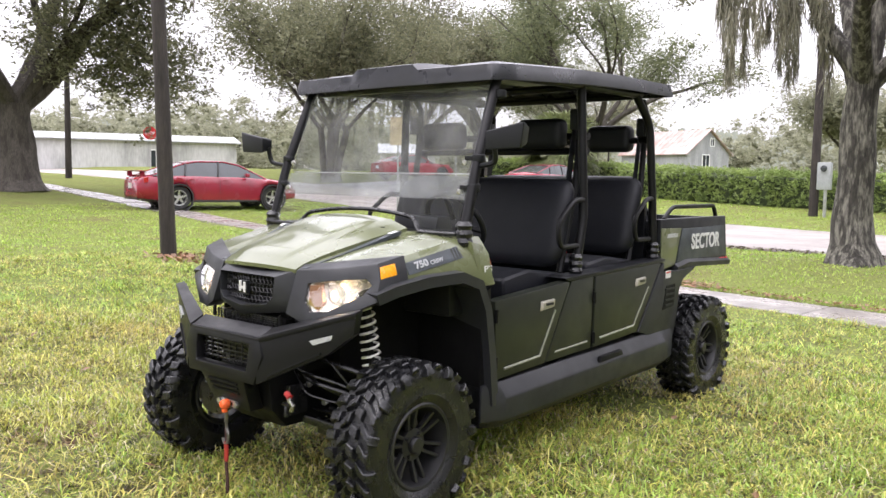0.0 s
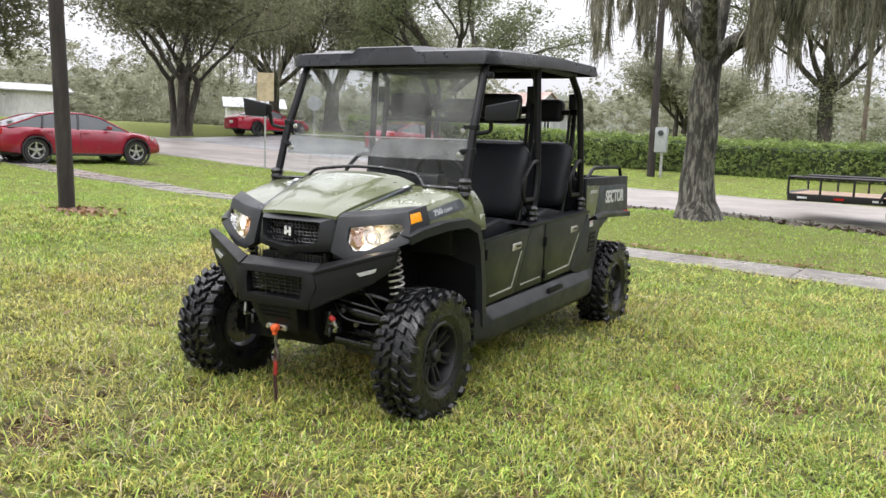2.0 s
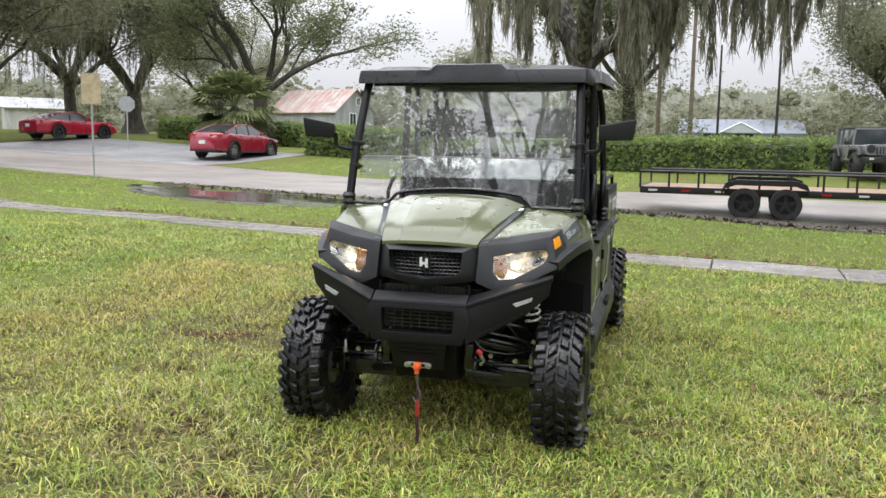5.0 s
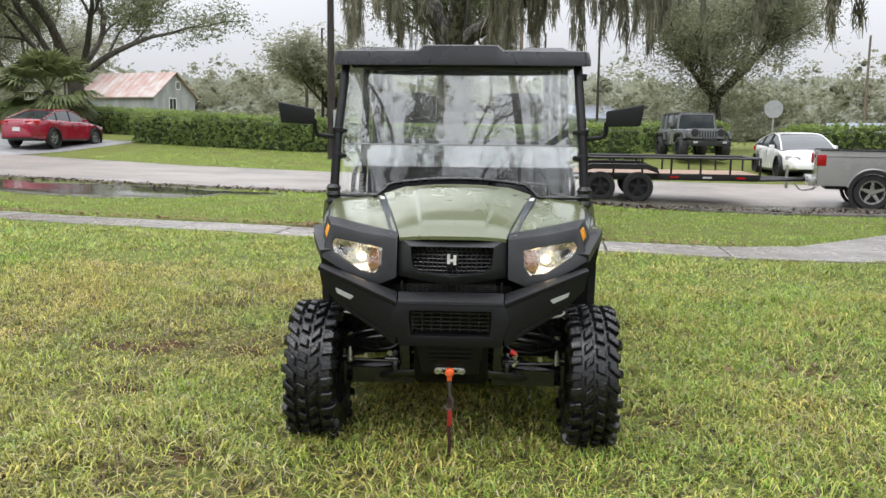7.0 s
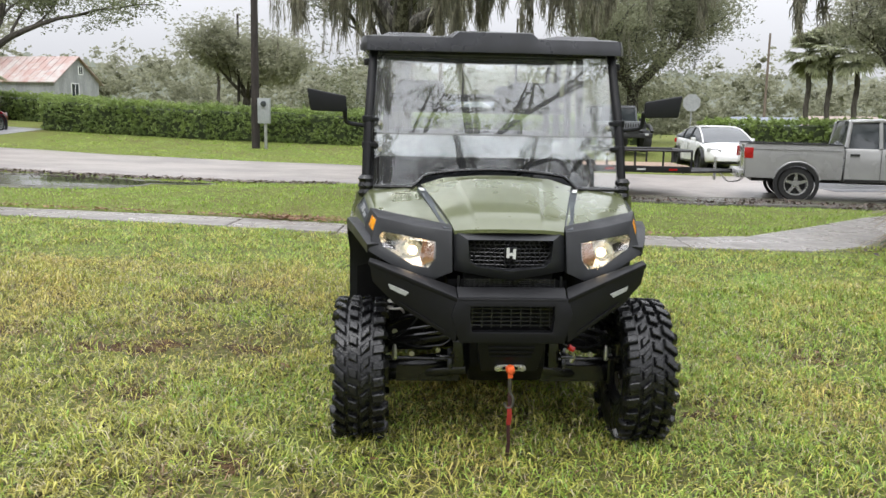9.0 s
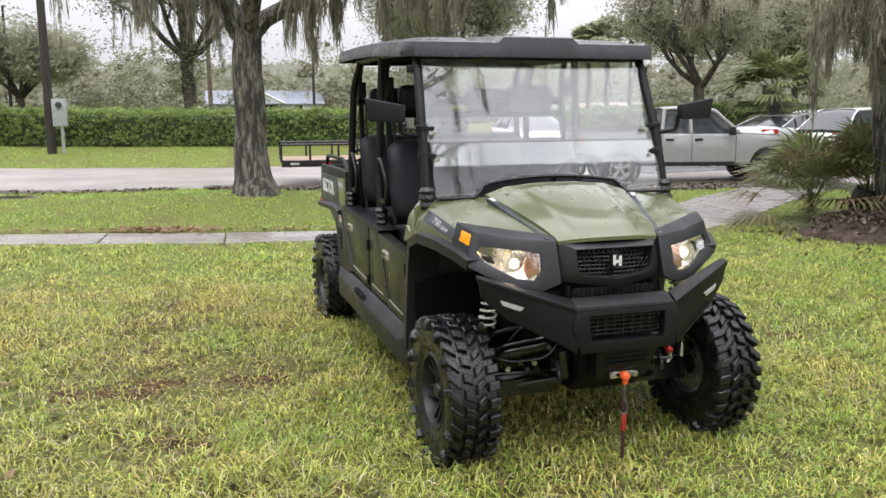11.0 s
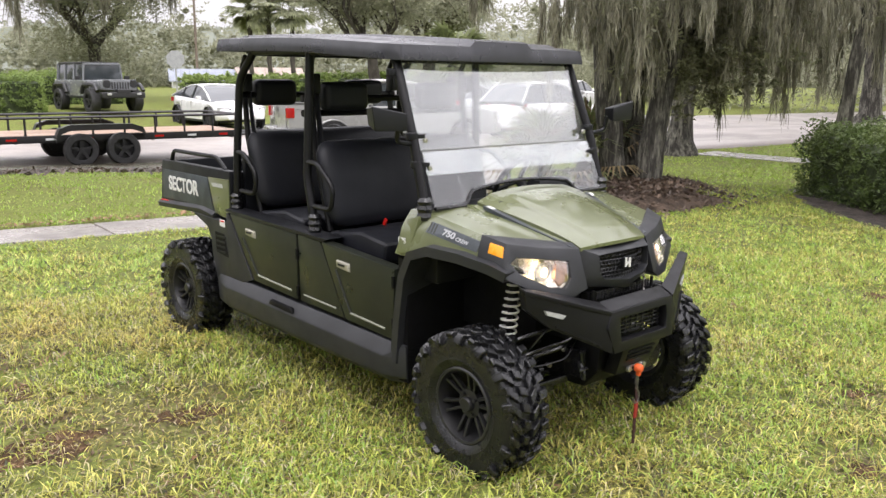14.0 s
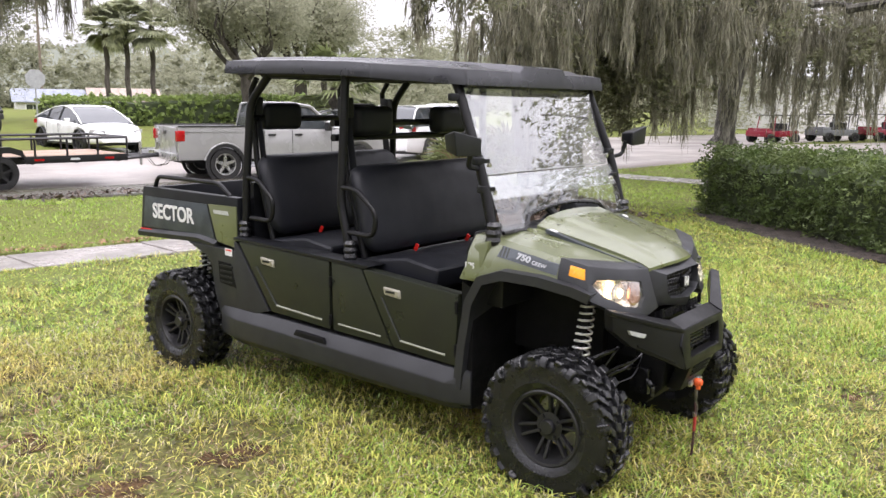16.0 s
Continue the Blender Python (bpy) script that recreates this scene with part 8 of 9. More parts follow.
        part("bed_side", bm, M_CAR_SILVER, t)
        bm = bmesh.new()
        box(bm, (-2.790, s * 0.945, 1.09), (0.20, 0.14, 0.25))
        part("tail_lamp", bevelled(bm, 0.015), M_TAIL, t)
        bm = bmesh.new()
        box(bm, (2.88, s * 0.78, 0.98), (0.14, 0.30, 0.22))
        part("headlamp", bevelled(bm, 0.03), M_LAMPCLEAR, t)
        bm = bmesh.new()
        box(bm, (-1.80, s * 0.955, 1.315), (2.05, 0.09, 0.025))
        part("bed_cap", bm, M_CARBLACK, t)
        bm = bmesh.new()
        box(bm, (0.2, s * 0.98, 0.52), (1.8, 0.05, 0.06))
        part("rocker_trim", bm, M_CARBLACK, t)
        for a in axles:
            car_wheel(t, a, s * 0.86, r, 0.27, M_ALLOY, s)
    bm = bmesh.new()
    box(bm, (-2.84, 0, 0.98), (0.06, 1.66, 0.62))
    part("tailgate", bevelled(bm, 0.015), M_CAR_SILVER, t)
    bm = bmesh.new()
    box(bm, (-2.875, 0, 1.16), (0.014, 0.24, 0.09))
    part("tailgate_handle", bevelled(bm, 0.006), M_CARBLACK, t)
    for s in (1, -1):
        bm = bmesh.new()
        lathe(bm, [(r + 0.015, -0.06), (0.495, -0.06), (0.495, 0.0), (r + 0.015, 0.0)], "y", c=(axles[1], s * 0.975, r), sides=30, closed_profile=True)
        part("wheel_well", bm, M_CARBLACK, t)
        bm = bmesh.new()
        tube(bm, [(axles[1] + 0.515 * math.cos(q), s * 1.004, r + 0.515 * math.sin(q)) for q in np.linspace(0.2, math.pi - 0.2, 14)], 0.022, 6)
        part("arch_lip", bm, M_CAR_SILVER, t)
        bm = bmesh.new()
        box(bm, (-1.80, s * 1.006, 1.185), (2.02, 0.012, 0.014))
        part("side_crease", bevelled(bm, 0.004), M_CAR_SILVER, t)
    bm = bmesh.new()
    box(bm, (-2.95, 0, 0.60), (0.18, 1.92, 0.18))
    part("rear_bumper", bevelled(bm, 0.03), M_ALLOY, t)
    bm = bmesh.new()
    box(bm, (2.95, 0, 0.66), (0.20, 1.90, 0.24))
    part("front_bumper", bevelled(bm, 0.04), M_ALLOY, t)
    bm = bmesh.new()
    box(bm, (-1.8, 0, 0.72), (2.1, 1.8, 0.06))
    part("bed_floor", bm, M_CARBLACK, t)
    bm = bmesh.new()
    box(bm, (0, 0, 0.50), (5.3, 1.1, 0.16))
    part("frame", bm, M_CARBLACK, t)
    bm = bmesh.new()
    box(bm, (-3.045, 0, 0.66), (0.012, 0.31, 0.13))
    part("plate", bm, M_PLATE, t)
    return t


pickup()


# off-roader -------------------------------------------------------------------
def off_roader():
    t = thing("off_road_car", on_ground(2.94, 32.9, -82), "dark grey boxy off-road car with round lamps", "off-road car")

    def block(name, c, s, mat, bev=0.03, taper=1.0):
        bm = bmesh.new()
        box(bm, c, s)
        if taper != 1.0:
            for v in bm.verts:
                if v.co.z > c[2]:
                    v.co.y *= taper
                    v.co.x = c[0] + (v.co.x - c[0]) * (0.5 + 0.5 * taper)
        return part(name, bevelled(bm, bev, segments=3), mat, t)
    block("body", (-0.55, 0, 0.88), (3.1, 1.55, 0.62), M_CAR_GREY, 0.04)
    block("hood", (1.25, 0, 1.02), (1.35, 1.36, 0.36), M_CAR_GREY, 0.06, 0.94)
    block("cabin_glass", (-0.65, 0, 1.47), (2.45, 1.46, 0.62), M_CARGLASS, 0.05, 0.90)
    block("roof", (-0.70, 0, 1.80), (2.25, 1.36, 0.09), M_CARBLACK, 0.035)
    block("windscreen_frame", (0.52, 0, 1.77), (0.10, 1.32, 0.06), M_CAR_GREY, 0.015)
    block("front_bumper", (2.15, 0, 0.66), (0.24, 1.60, 0.20), M_CARBLACK, 0.04)
    block("winch", (2.18, 0, 0.80), (0.20, 0.50, 0.14), M_CARBLACK, 0.03)
    g = block("grille", (1.935, 0, 1.02), (0.07, 1.24, 0.38), M_CAR_GREY, 0.03)
    for k in range(7):
        bm = bmesh.new()
        box(bm, (1.975, -0.30 + 0.10 * k, 1.00), (0.012, 0.055, 0.24))
        part("grille_slot", bevelled(bm, 0.006), M_CARBLACK, g)
    for s in (1, -1):
        bm = bmesh.new()
        lathe(bm, [(0.0, 0.0), (0.105, 0.0), (0.118, -0.03), (0.118, -0.08), (0.0, -0.08)], "x", c=(2.005, s * 0.50, 1.06), sides=22)
        lamp = part("headlamp", bm, M_LAMPCLEAR, t)
        bm = bmesh.new()
        lathe(bm, [(0.112, 0.006), (0.142, 0.004), (0.146, -0.03), (0.112, -0.03)], "x", c=(2.005, s * 0.50, 1.06), sides=22)
        part("lamp_ring", bm, M_CARBLACK, lamp, "black lamp ring")
        bm = bmesh.new()
        box(bm, (2.285, s * 0.55, 0.70), (0.03, 0.16, 0.08))
        part("fog_lamp", bevelled(bm, 0.012), M_LAMPCLEAR, t)
        bm = bmesh.new()
        tube(bm, rounded([(0.62, s * 0.86, 0.72), (0.80, s * 0.86, 1.03), (1.75, s * 0.86, 1.03), (1.98, s * 0.86, 0.80)], 0.12), 0.075, 8)
        part("wheel_flare", bm, M_CARBLACK, t)
        bm = bmesh.new()
        tube(bm, rounded([(-2.02, s * 0.86, 0.74), (-1.85, s * 0.86, 1.03), (-0.95, s * 0.86, 1.03), (-0.75, s * 0.86, 0.72)], 0.12), 0.075, 8)
        part("wheel_flare", bm, M_CARBLACK, t)
        for px in (0.55, -0.30, -1.15, -1.85):
            bm = bmesh.new()
            tube(bm, [(px, s * 0.74, 1.18), (px - 0.03, s * 0.67, 1.78)], 0.04, 6)
            part("pillar", bm, M_CAR_GREY, t)
        bm = bmesh.new()
        box(bm, (0.52, s * 0.93, 1.26), (0.09, 0.20, 0.16))
        part("door_mirror", bevelled(bm, 0.03), M_CARBLACK, t)
        bm = bmesh.new()
        box(bm, (0.1, s * 0.80, 0.58), (1.4, 0.10, 0.06))
        part("side_step", bm, M_CARBLACK, t)
        for a in (1.35, -1.45):
            car_wheel(t, a, s * 0.80, 0.44, 0.32, M_CARBLACK, s)


off_roader()


# trailer ------------------------------------------------------------------------
M_TRAILER = material("trailer_black_paint", (0.014, 0.014, 0.015), rough=0.4, var=0.3, scale=8, bump=0.08)
M_PLANK = material("wet_deck_plank", (0.34, 0.22, 0.15), rough=0.5, second=(0.24, 0.16, 0.11), scale=3, fine=0.25, fine_scale=40, bump=0.3, bump_scale=30, per_object=0.18, stretch=(0.2, 1, 1))


def trailer():
    t = thing("trailer", on_ground(-1.02, 19.15, -1.5), "black tandem-axle flatbed trailer with rails and plank deck", "trailer")

    def bar(name, a, b, r=0.028, mat=None):
        bm = bmesh.new()
        tube(bm, [a, b], r, 4)
        part(name, bm, mat or M_TRAILER, t)
    x0, x1, w, z = -2.75, 3.15, 1.02, 0.58
    for s in (1, -1):
        bm = bmesh.new()
        box(bm, ((x0 + x1) / 2, s * w, z), (x1 - x0, 0.06, 0.15))
        part("side_beam", bevelled(bm, 0.008), M_TRAILER, t)
        bar("top_rail", (x0, s * w, 1.02), (x1, s * w, 1.02))
        for k in range(10):
            x = x0 + (x1 - x0) * k / 9
            bar("rail_post", (x, s * w, 0.62), (x, s * w, 1.02), 0.024)
        for k in range(8):
            bm = bmesh.new()
            box(bm, (x0 + 0.3 + 0.74 * k, s * (w + 0.032), z), (0.20, 0.006, 0.045))
            part("marker", bm, M_TAIL if k % 2 else M_PLATE, t, "small red and white reflector")
        # fender over both wheels
        loops = []
        for x, zz in ((-0.92, 0.62), (-0.84, 0.80), (-0.62, 0.875), (0.62, 0.875), (0.84, 0.80), (0.92, 0.62)):
            loops.append([(x, s * (w + 0.03), zz), (x, s * (w + 0.29), zz), (x, s * (w + 0.29), zz - 0.12), (x, s * (w + 0.27), zz - 0.12), (x, s * (w + 0.27), zz - 0.025), (x, s * (w + 0.03), zz - 0.02)])
        bm = bmesh.new()
        rings(bm, loops)
        part("fender", bm, M_TRAILER, t)
        for x in (-0.43, 0.43):
            car_wheel(t, x, s * (w + 0.16), 0.345, 0.21, M_TRAILER, s)
    bar("end_rail", (x1, -w, 1.02), (x1, w, 1.02))
    bar("end_rail", (x0, -w, 0.66), (x0, w, 0.66), 0.04)
    for k in range(10):
        bm = bmesh.new()
        box(bm, ((x0 + x1) / 2, -0.90 + 0.2 * k, 0.645), (x1 - x0 - 0.06, 0.188, 0.038))
        part("plank", bevelled(bm, 0.004), M_PLANK, t)
    for k in range(7):
        bar("cross_member", (x0 + 0.2 + 0.92 * k, -w, 0.52), (x0 + 0.2 + 0.92 * k, w, 0.52), 0.035)
    for s in (1, -1):
        bar("drawbar", (x1 - 0.1, s * 0.75, 0.53), (x1 + 1.25, 0.0, 0.53), 0.045)
    bm = bmesh.new()
    box(bm, (x1 + 1.30, 0, 0.54), (0.26, 0.12, 0.10))
    part("coupler", bevelled(bm, 0.02), M_TRAILER, t)
    bm = bmesh.new()
    tube(bm, [(x1 + 0.85, 0.10, 0.30), (x1 + 0.85, 0.10, 0.86)], 0.035, 8)
    part("jack", bm, M_ALLOY, t)
    for s in (0.07, -0.07):
        bm = bmesh.new()
        tube(bm, rounded([(x1 + 0.95, s, 0.50), (x1 + 1.15, s, 0.26), (x1 + 1.45, s, 0.30), (x1 + 1.6, s, 0.52)], 0.08), 0.010, 5)
        part("safety_chain", bm, M_ALLOY, t)


trailer()


# red work carts far right ---------------------------------------------------------
def cart(x, y, turn, mat, label):
    t = thing("work_cart", on_ground(x, y, turn) @ Matrix.Diagonal((0.85, 0.85, 0.70, 1)), label, "cart", "carts behind the hedge")
    bm = bmesh.new()
    box(bm, (0.2, 0, 0.62), (2.6, 1.35, 0.42))
    box(bm, (1.15, 0, 0.88), (0.6, 1.2, 0.22))
    part("body", bevelled(bm, 0.06), mat, t)
    for x1 in (0.75, -0.35, -1.0):
        for s in (1, -1):
            bm = bmesh.new()
            tube(bm, [(x1, s * 0.60, 0.8), (x1 - 0.12, s * 0.55, 1.78)], 0.03, 6)
            part("post", bm, mat if x1 > 0 else M_CARBLACK, t)
    bm = bmesh.new()
    box(bm, (-0.2, 0, 1.82), (1.9, 1.3, 0.06))
    part("canopy", bevelled(bm, 0.02), M_CARBLACK, t)
    bm = bmesh.new()
    box(bm, (-0.25, 0, 1.02), (0.14, 1.1, 0.55))
    box(bm, (0.0, 0, 0.86), (0.5, 1.1, 0.12))
    part("seat", bevelled(bm, 0.03), M_CARBLACK, t)
    for a in (1.05, -0.85):
        for s in (1, -1):
            car_wheel(t, a, s * 0.62, 0.32, 0.24, M_CARBLACK, s)


cart(32.6, 15.6, 160, M_CAR_RED, "red open work cart in a row")
cart(35.2, 13.8, 155, M_CAR_GREY, "dark open work cart in a row")
cart(37.6, 12.2, 150, M_CAR_RED, "red open work cart at the end of a row")
cart(40.0, 10.4, 150, M_CAR_GREY, "dark grey open work cart at the end of a row")


# ---------------------------------------------------------------- poles, signs, buildings
M_GALV = material("galvanised_steel", (0.42, 0.43, 0.42), rough=0.45, metal=0.6, var=0.2, scale=10, bump=0.05)
M_SIGNBACK = material("weathered_sign_back", (0.46, 0.38, 0.24), rough=0.55, var=0.25, scale=6, bump=0.05)
M_SIGNGREY = material("grey_sign_back", (0.33, 0.34, 0.34), rough=0.5, var=0.15, scale=6, bump=0.03)
M_SIGNRED = material("red_sign_face", (0.50, 0.02, 0.025), rough=0.4, var=0.1, bump=0.0)
M_SHED = material("white_shed_cladding", (0.50, 0.50, 0.49), rough=0.7, second=(0.33, 0.33, 0.32), scale=0.5, fine=0.12, fine_scale=6, bump=0.2, bump_scale=8, stretch=(1, 1, 0.25), mix_lo=0.46, mix_hi=0.60)
M_ROOFGREY = material("grey_metal_roof", (0.36, 0.37, 0.38), rough=0.5, var=0.2, scale=0.8, bump=0.1)
M_BARNWALL = material("weathered_grey_boards", (0.33, 0.34, 0.345), rough=0.8, second=(0.25, 0.26, 0.265), scale=1.5, fine=0.2, fine_scale=20, bump=0.3, bump_scale=12, stretch=(1, 1, 0.2))
M_BARNROOF = material("rusted_tin_roof", (0.36, 0.24, 0.21), rough=0.6, second=(0.42, 0.38, 0.36), scale=0.7, fine=0.15, fine_scale=12, bump=0.2, bump_scale=9)
M_BLUEWALL = material("pale_blue_siding", (0.38, 0.42, 0.46), rough=0.7, var=0.08, scale=1, bump=0.2, bump_scale=10)
M_SHINGLE = material("blue_grey_shingles", (0.24, 0.26, 0.30), rough=0.95, var=0.2, scale=2, fine=0.2, fine_scale=14, bump=0.3, bump_scale=12)
M_TRIM = material("white_house_trim", (0.75, 0.76, 0.76), rough=0.5, var=0.05, bump=0)
M_WHITEWALL = material("white_painted_boards", (0.62, 0.62, 0.60), rough=0.8, var=0.12, scale=1, bump=0.1)
M_ROOFTAN = material("brown_shingles", (0.33, 0.27, 0.23), rough=0.95, var=0.2, scale=2, fine=0.2, fine_scale=14, bump=0.3, bump_scale=12)
M_HOUSETAN = material("tan_house_wall", (0.42, 0.33, 0.26), rough=0.8, var=0.15, scale=1, bump=0.1)
M_METERBOX = material("grey_meter_box", (0.30, 0.32, 0.32), rough=0.45, var=0.12, scale=8, bump=0.04)


def utility_pole(x, y, tall, r, label, lean=(0, 0), mat=None, name="utility_pole"):
    z = float(height(x, y))
    bm = bmesh.new()
    tube(bm, [(lean[0] * k * tall / 6, lean[1] * k * tall / 6, -0.2 + (tall + 0.2) * k / 6) for k in range(7)], [r * (1 - 0.06 * k) for k in range(7)], 14)
    ob = finish(name, bm, mat or M_POLE)
    ob.matrix_world = pose(x, y, z)
    return tagged(ob, label, "pole")


utility_pole(-10.91, 5.68, 8.5, 0.112, "dark creosoted timber pole on the lawn", lean=(-0.022, -0.022))
meter_pole = utility_pole(-11.15, 30.2, 10.5, 0.16, "timber power pole beside a meter box", lean=(0.002, 0.0))
for x, y, tall, r, lab in ((-4.9, 58.3, 11, 0.17, "weathered timber power pole behind the hedge"), (-6.5, 52.0, 10, 0.15, "leaning timber power pole behind trees"), (0.9, 66.0, 9, 0.12, "thin dark post beside the blue house"),
                           (-3.3, 66.0, 8.5, 0.11, "thin dark post beside the blue house"), (33.5, 102.0, 12.5, 0.19, "tall weathered timber power pole far off"),
                           (-18.7, 56.2, 7.5, 0.11, "thin dark post near the barn"), (-60.0, 92.0, 8.0, 0.14, "timber pole beside the barn"), (-42.0, 16.6, 9.0, 0.16, "timber pole beyond the broad oak")):
    utility_pole(x, y, tall, r, lab, mat=M_POLE_OLD if "power" in lab else M_POLE if "timber" in lab or "dark" in lab else M_GALV)

# meter box on its own post
z = float(height(-10.85, 30.3))
mb = thing("meter_box", pose(-10.80, 30.15, z), "grey electric meter box on a post", "meter box")
bm = bmesh.new()
box(bm, (0, 0, 1.42), (0.46, 0.22, 0.95))
part("cabinet", bevelled(bm, 0.02), M_METERBOX, mb)
bm = bmesh.new()
lathe(bm, [(0.0, -0.20), (0.09, -0.19), (0.11, -0.15), (0.11, -0.11), (0.0, -0.11)], "y", c=(0, 0, 1.68), sides=20)
part("dial", bm, M_CARGLASS, mb, "round glass meter dial")
bm = bmesh.new()
tube(bm, [(0.05, 0, -0.1), (0.05, 0, 0.96)], 0.06, 8)
part("conduit", bm, M_GALV, mb)


def road_sign(name, x, y, post_h, shape, size, face, label, yaw, words="", base=None):
    z = float(height(x, y)) if base is None else base
    t = thing(name, pose(x, y, z, 0, 0, yaw), label, "road sign")
    bm = bmesh.new()
    box(bm, (0, 0, post_h / 2 - 0.1), (0.055, 0.035, post_h + 0.2))
    part("post", bm, M_GALV, t)
    bm = bmesh.new()
    if shape == "octagon":
        o = [(size * math.cos(math.pi / 8 + k * math.pi / 4), post_h - size * 0.7 + size * math.sin(math.pi / 8 + k * math.pi / 4)) for k in range(8)]
    else:
        o = [(-size, post_h - size * 3.4), (size, post_h - size * 3.4), (size, post_h), (-size, post_h)]
    prism(bm, o, "y", -0.030, -0.022)
    part("plate", bm, face, t)
    if words:
        letters(words, size * 0.62, M_WHITE, t, Matrix.Translation((0, -0.032, post_h - size * 0.7)) @ Matrix.Rotation(radians(90), 4, "X"), squeeze=0.9, bold=0.004)
    return t


road_sign("stop_sign", -44.3, 22.0, 2.55, "octagon", 0.38, M_SIGNRED, "red octagonal stop sign on a steel post", 64, "STOP", base=1.45)
road_sign("road_sign", -19.5, 17.94, 3.0, "board", 0.26, M_SIGNBACK, "tan-backed tall sign board on a steel post", 42)
road_sign("stop_sign", -28.46, 30.08, 2.35, "octagon", 0.38, M_SIGNGREY, "grey back of an octagonal sign", 44)
road_sign("stop_sign", 6.1, 33.2, 2.25, "octagon", 0.37, M_SIGNGREY, "grey back of an octagonal sign behind the trailer", -12)


def house(name, m, w, d, wall_h, roof_h, wall_mat, roof_mat, label, windows=(), door=None, over=0.4, gable_axis="x"):
    """Gabled house: ridge along x, w along x, d along y; front towards -y."""
    t = thing(name, m, label, "building")
    bm = bmesh.new()
    o = [(-d / 2, -0.6), (d / 2, -0.6), (d / 2, wall_h), (0, wall_h + roof_h), (-d / 2, wall_h)]
    prism(bm, o, "x", -w / 2, w / 2)
    part("wall", bm, wall_mat, t)
    for s in (1, -1):
        bm = bmesh.new()
        k = roof_h / (d / 2)
        e = d / 2 + over
        a = [(-w / 2 - over, 0, wall_h + roof_h + 0.04), (w / 2 + over, 0, wall_h + roof_h + 0.04), (w / 2 + over, s * e, wall_h - k * over + 0.04), (-w / 2 - over, s * e, wall_h - k * over + 0.04)]
        hull_of(bm, a, [(x, y, zz + 0.10) for x, y, zz in a])
        bmesh.ops.recalc_face_normals(bm, faces=bm.faces)
        slope = part("roof", bm, roof_mat, t)
        n = int(w / 0.9)
        for i in range(1, n):
            x = -w / 2 + w * i / n
            bm = bmesh.new()
            tube(bm, [(x, s * 0.05, wall_h + roof_h + 0.15), (x, s * e, wall_h - k * over + 0.15)], 0.03, 4)
            part("roof_seam", bm, roof_mat, slope)
    for side, u, zz, ww, hh in windows:
        win = new("window")
        win.parent = t
        if side == "front":
            win.matrix_local = pose(u, -d / 2 - 0.02, zz)
        else:
            win.matrix_local = pose((w / 2 + 0.02) * (1 if side == "right" else -1), u, zz, 0, 0, 90 if side == "right" else -90)
        bm = bmesh.new()
        box(bm, (0, 0.01, 0), (ww, 0.02, hh))
        part("pane", bm, M_CARGLASS, win)
        bm = bmesh.new()
        for q in (-1, 1):
            box(bm, (q * ww / 2, -0.01, 0), (0.10, 0.06, hh + 0.1))
            box(bm, (0, -0.01, q * hh / 2), (ww + 0.1, 0.06, 0.10))
        box(bm, (0, -0.012, 0), (0.05, 0.05, hh))
        part("frame", bm, M_TRIM, win)
    return t


house("barn", pose(-52.4, 95.0, 1.2, 0, 0, -15), 11.0, 7.2, 3.9, 2.7, M_BARNWALL, M_BARNROOF, "old grey board barn with a rusty tin roof", windows=(("right", 0.6, 5.2, 0.7, 0.9), ("right", -0.4, 2.6, 1.2, 2.2)))
house("white_shed", pose(-80.5, 37.0, 1.2, 0, 0, 66), 21, 9, 3.4, 0.7, M_SHED, M_ROOFGREY, "long white metal shed with dark doors", windows=(("front", 3.0, 1.5, 1.0, 2.2),))
house("white_shed", pose(-70.2, 66.0, 2.2, 0, 0, 50), 6.0, 6, 2.1, 1.0, M_SHED, M_ROOFGREY, "white metal shed among trees", windows=(("front", 1.6, 1.0, 1.2, 1.2),))
blue = house("blue_house", pose(-1.6, 119.0, 0.6, 0, 0, 0), 15.0, 8.0, 2.7, 1.7, M_BLUEWALL, M_SHINGLE, "pale blue bungalow with white windows", windows=(("front", -3.6, 1.9, 2.2, 1.4), ("front", 0.4, 1.9, 2.6, 1.4), ("front", 4.4, 1.7, 1.2, 1.6)))
bm = bmesh.new()
prism(bm, [(-2.4, 2.65), (2.4, 2.65), (0, 3.9)], "y", -5.2, -4.0)
ob = part("porch_gable", bm, M_BLUEWALL, blue)
bm = bmesh.new()
for s in (1, -1):
    tube(bm, [(0, -5.25, 4.0), (s * 2.7, -5.25, 2.60)], 0.10, 4)
part("gable_trim", bm, M_TRIM, blue)
house("bungalow", pose(29.6, 90.5, -1.15, 0, 0, -18), 6.4, 6, 2.5, 1.15, M_WHITEWALL, M_SHINGLE, "white bungalow with a grey shingle roof far off", windows=(("front", -1.7, 1.75, 1.3, 1.0), ("front", 1.4, 1.75, 1.5, 1.0)))
house("bungalow", pose(36.2, 87.5, -1.0, 0, 0, -20), 6.6, 6, 2.5, 1.2, M_HOUSETAN, M_ROOFTAN, "tan brick bungalow with a brown roof far off", windows=(("front", -1.6, 1.75, 1.4, 1.0),))
house("bungalow", pose(44.0, 150.0, -1.5, 0, 0, -18), 13, 8, 2.6, 1.6, M_HOUSETAN, M_ROOFGREY, "low tan house far down the street", windows=(("front", -3, 1.6, 1.8, 1.3), ("front", 3, 1.6, 1.8, 1.3)))
house("white_shed", pose(58.0, 16.0, 0.4, 0, 0, -75), 26, 9, 3.4, 1.4, M_WHITEWALL, M_ROOFGREY, "pale long building beyond the carts", windows=(("front", 6.0, 1.7, 1.6, 1.4),))


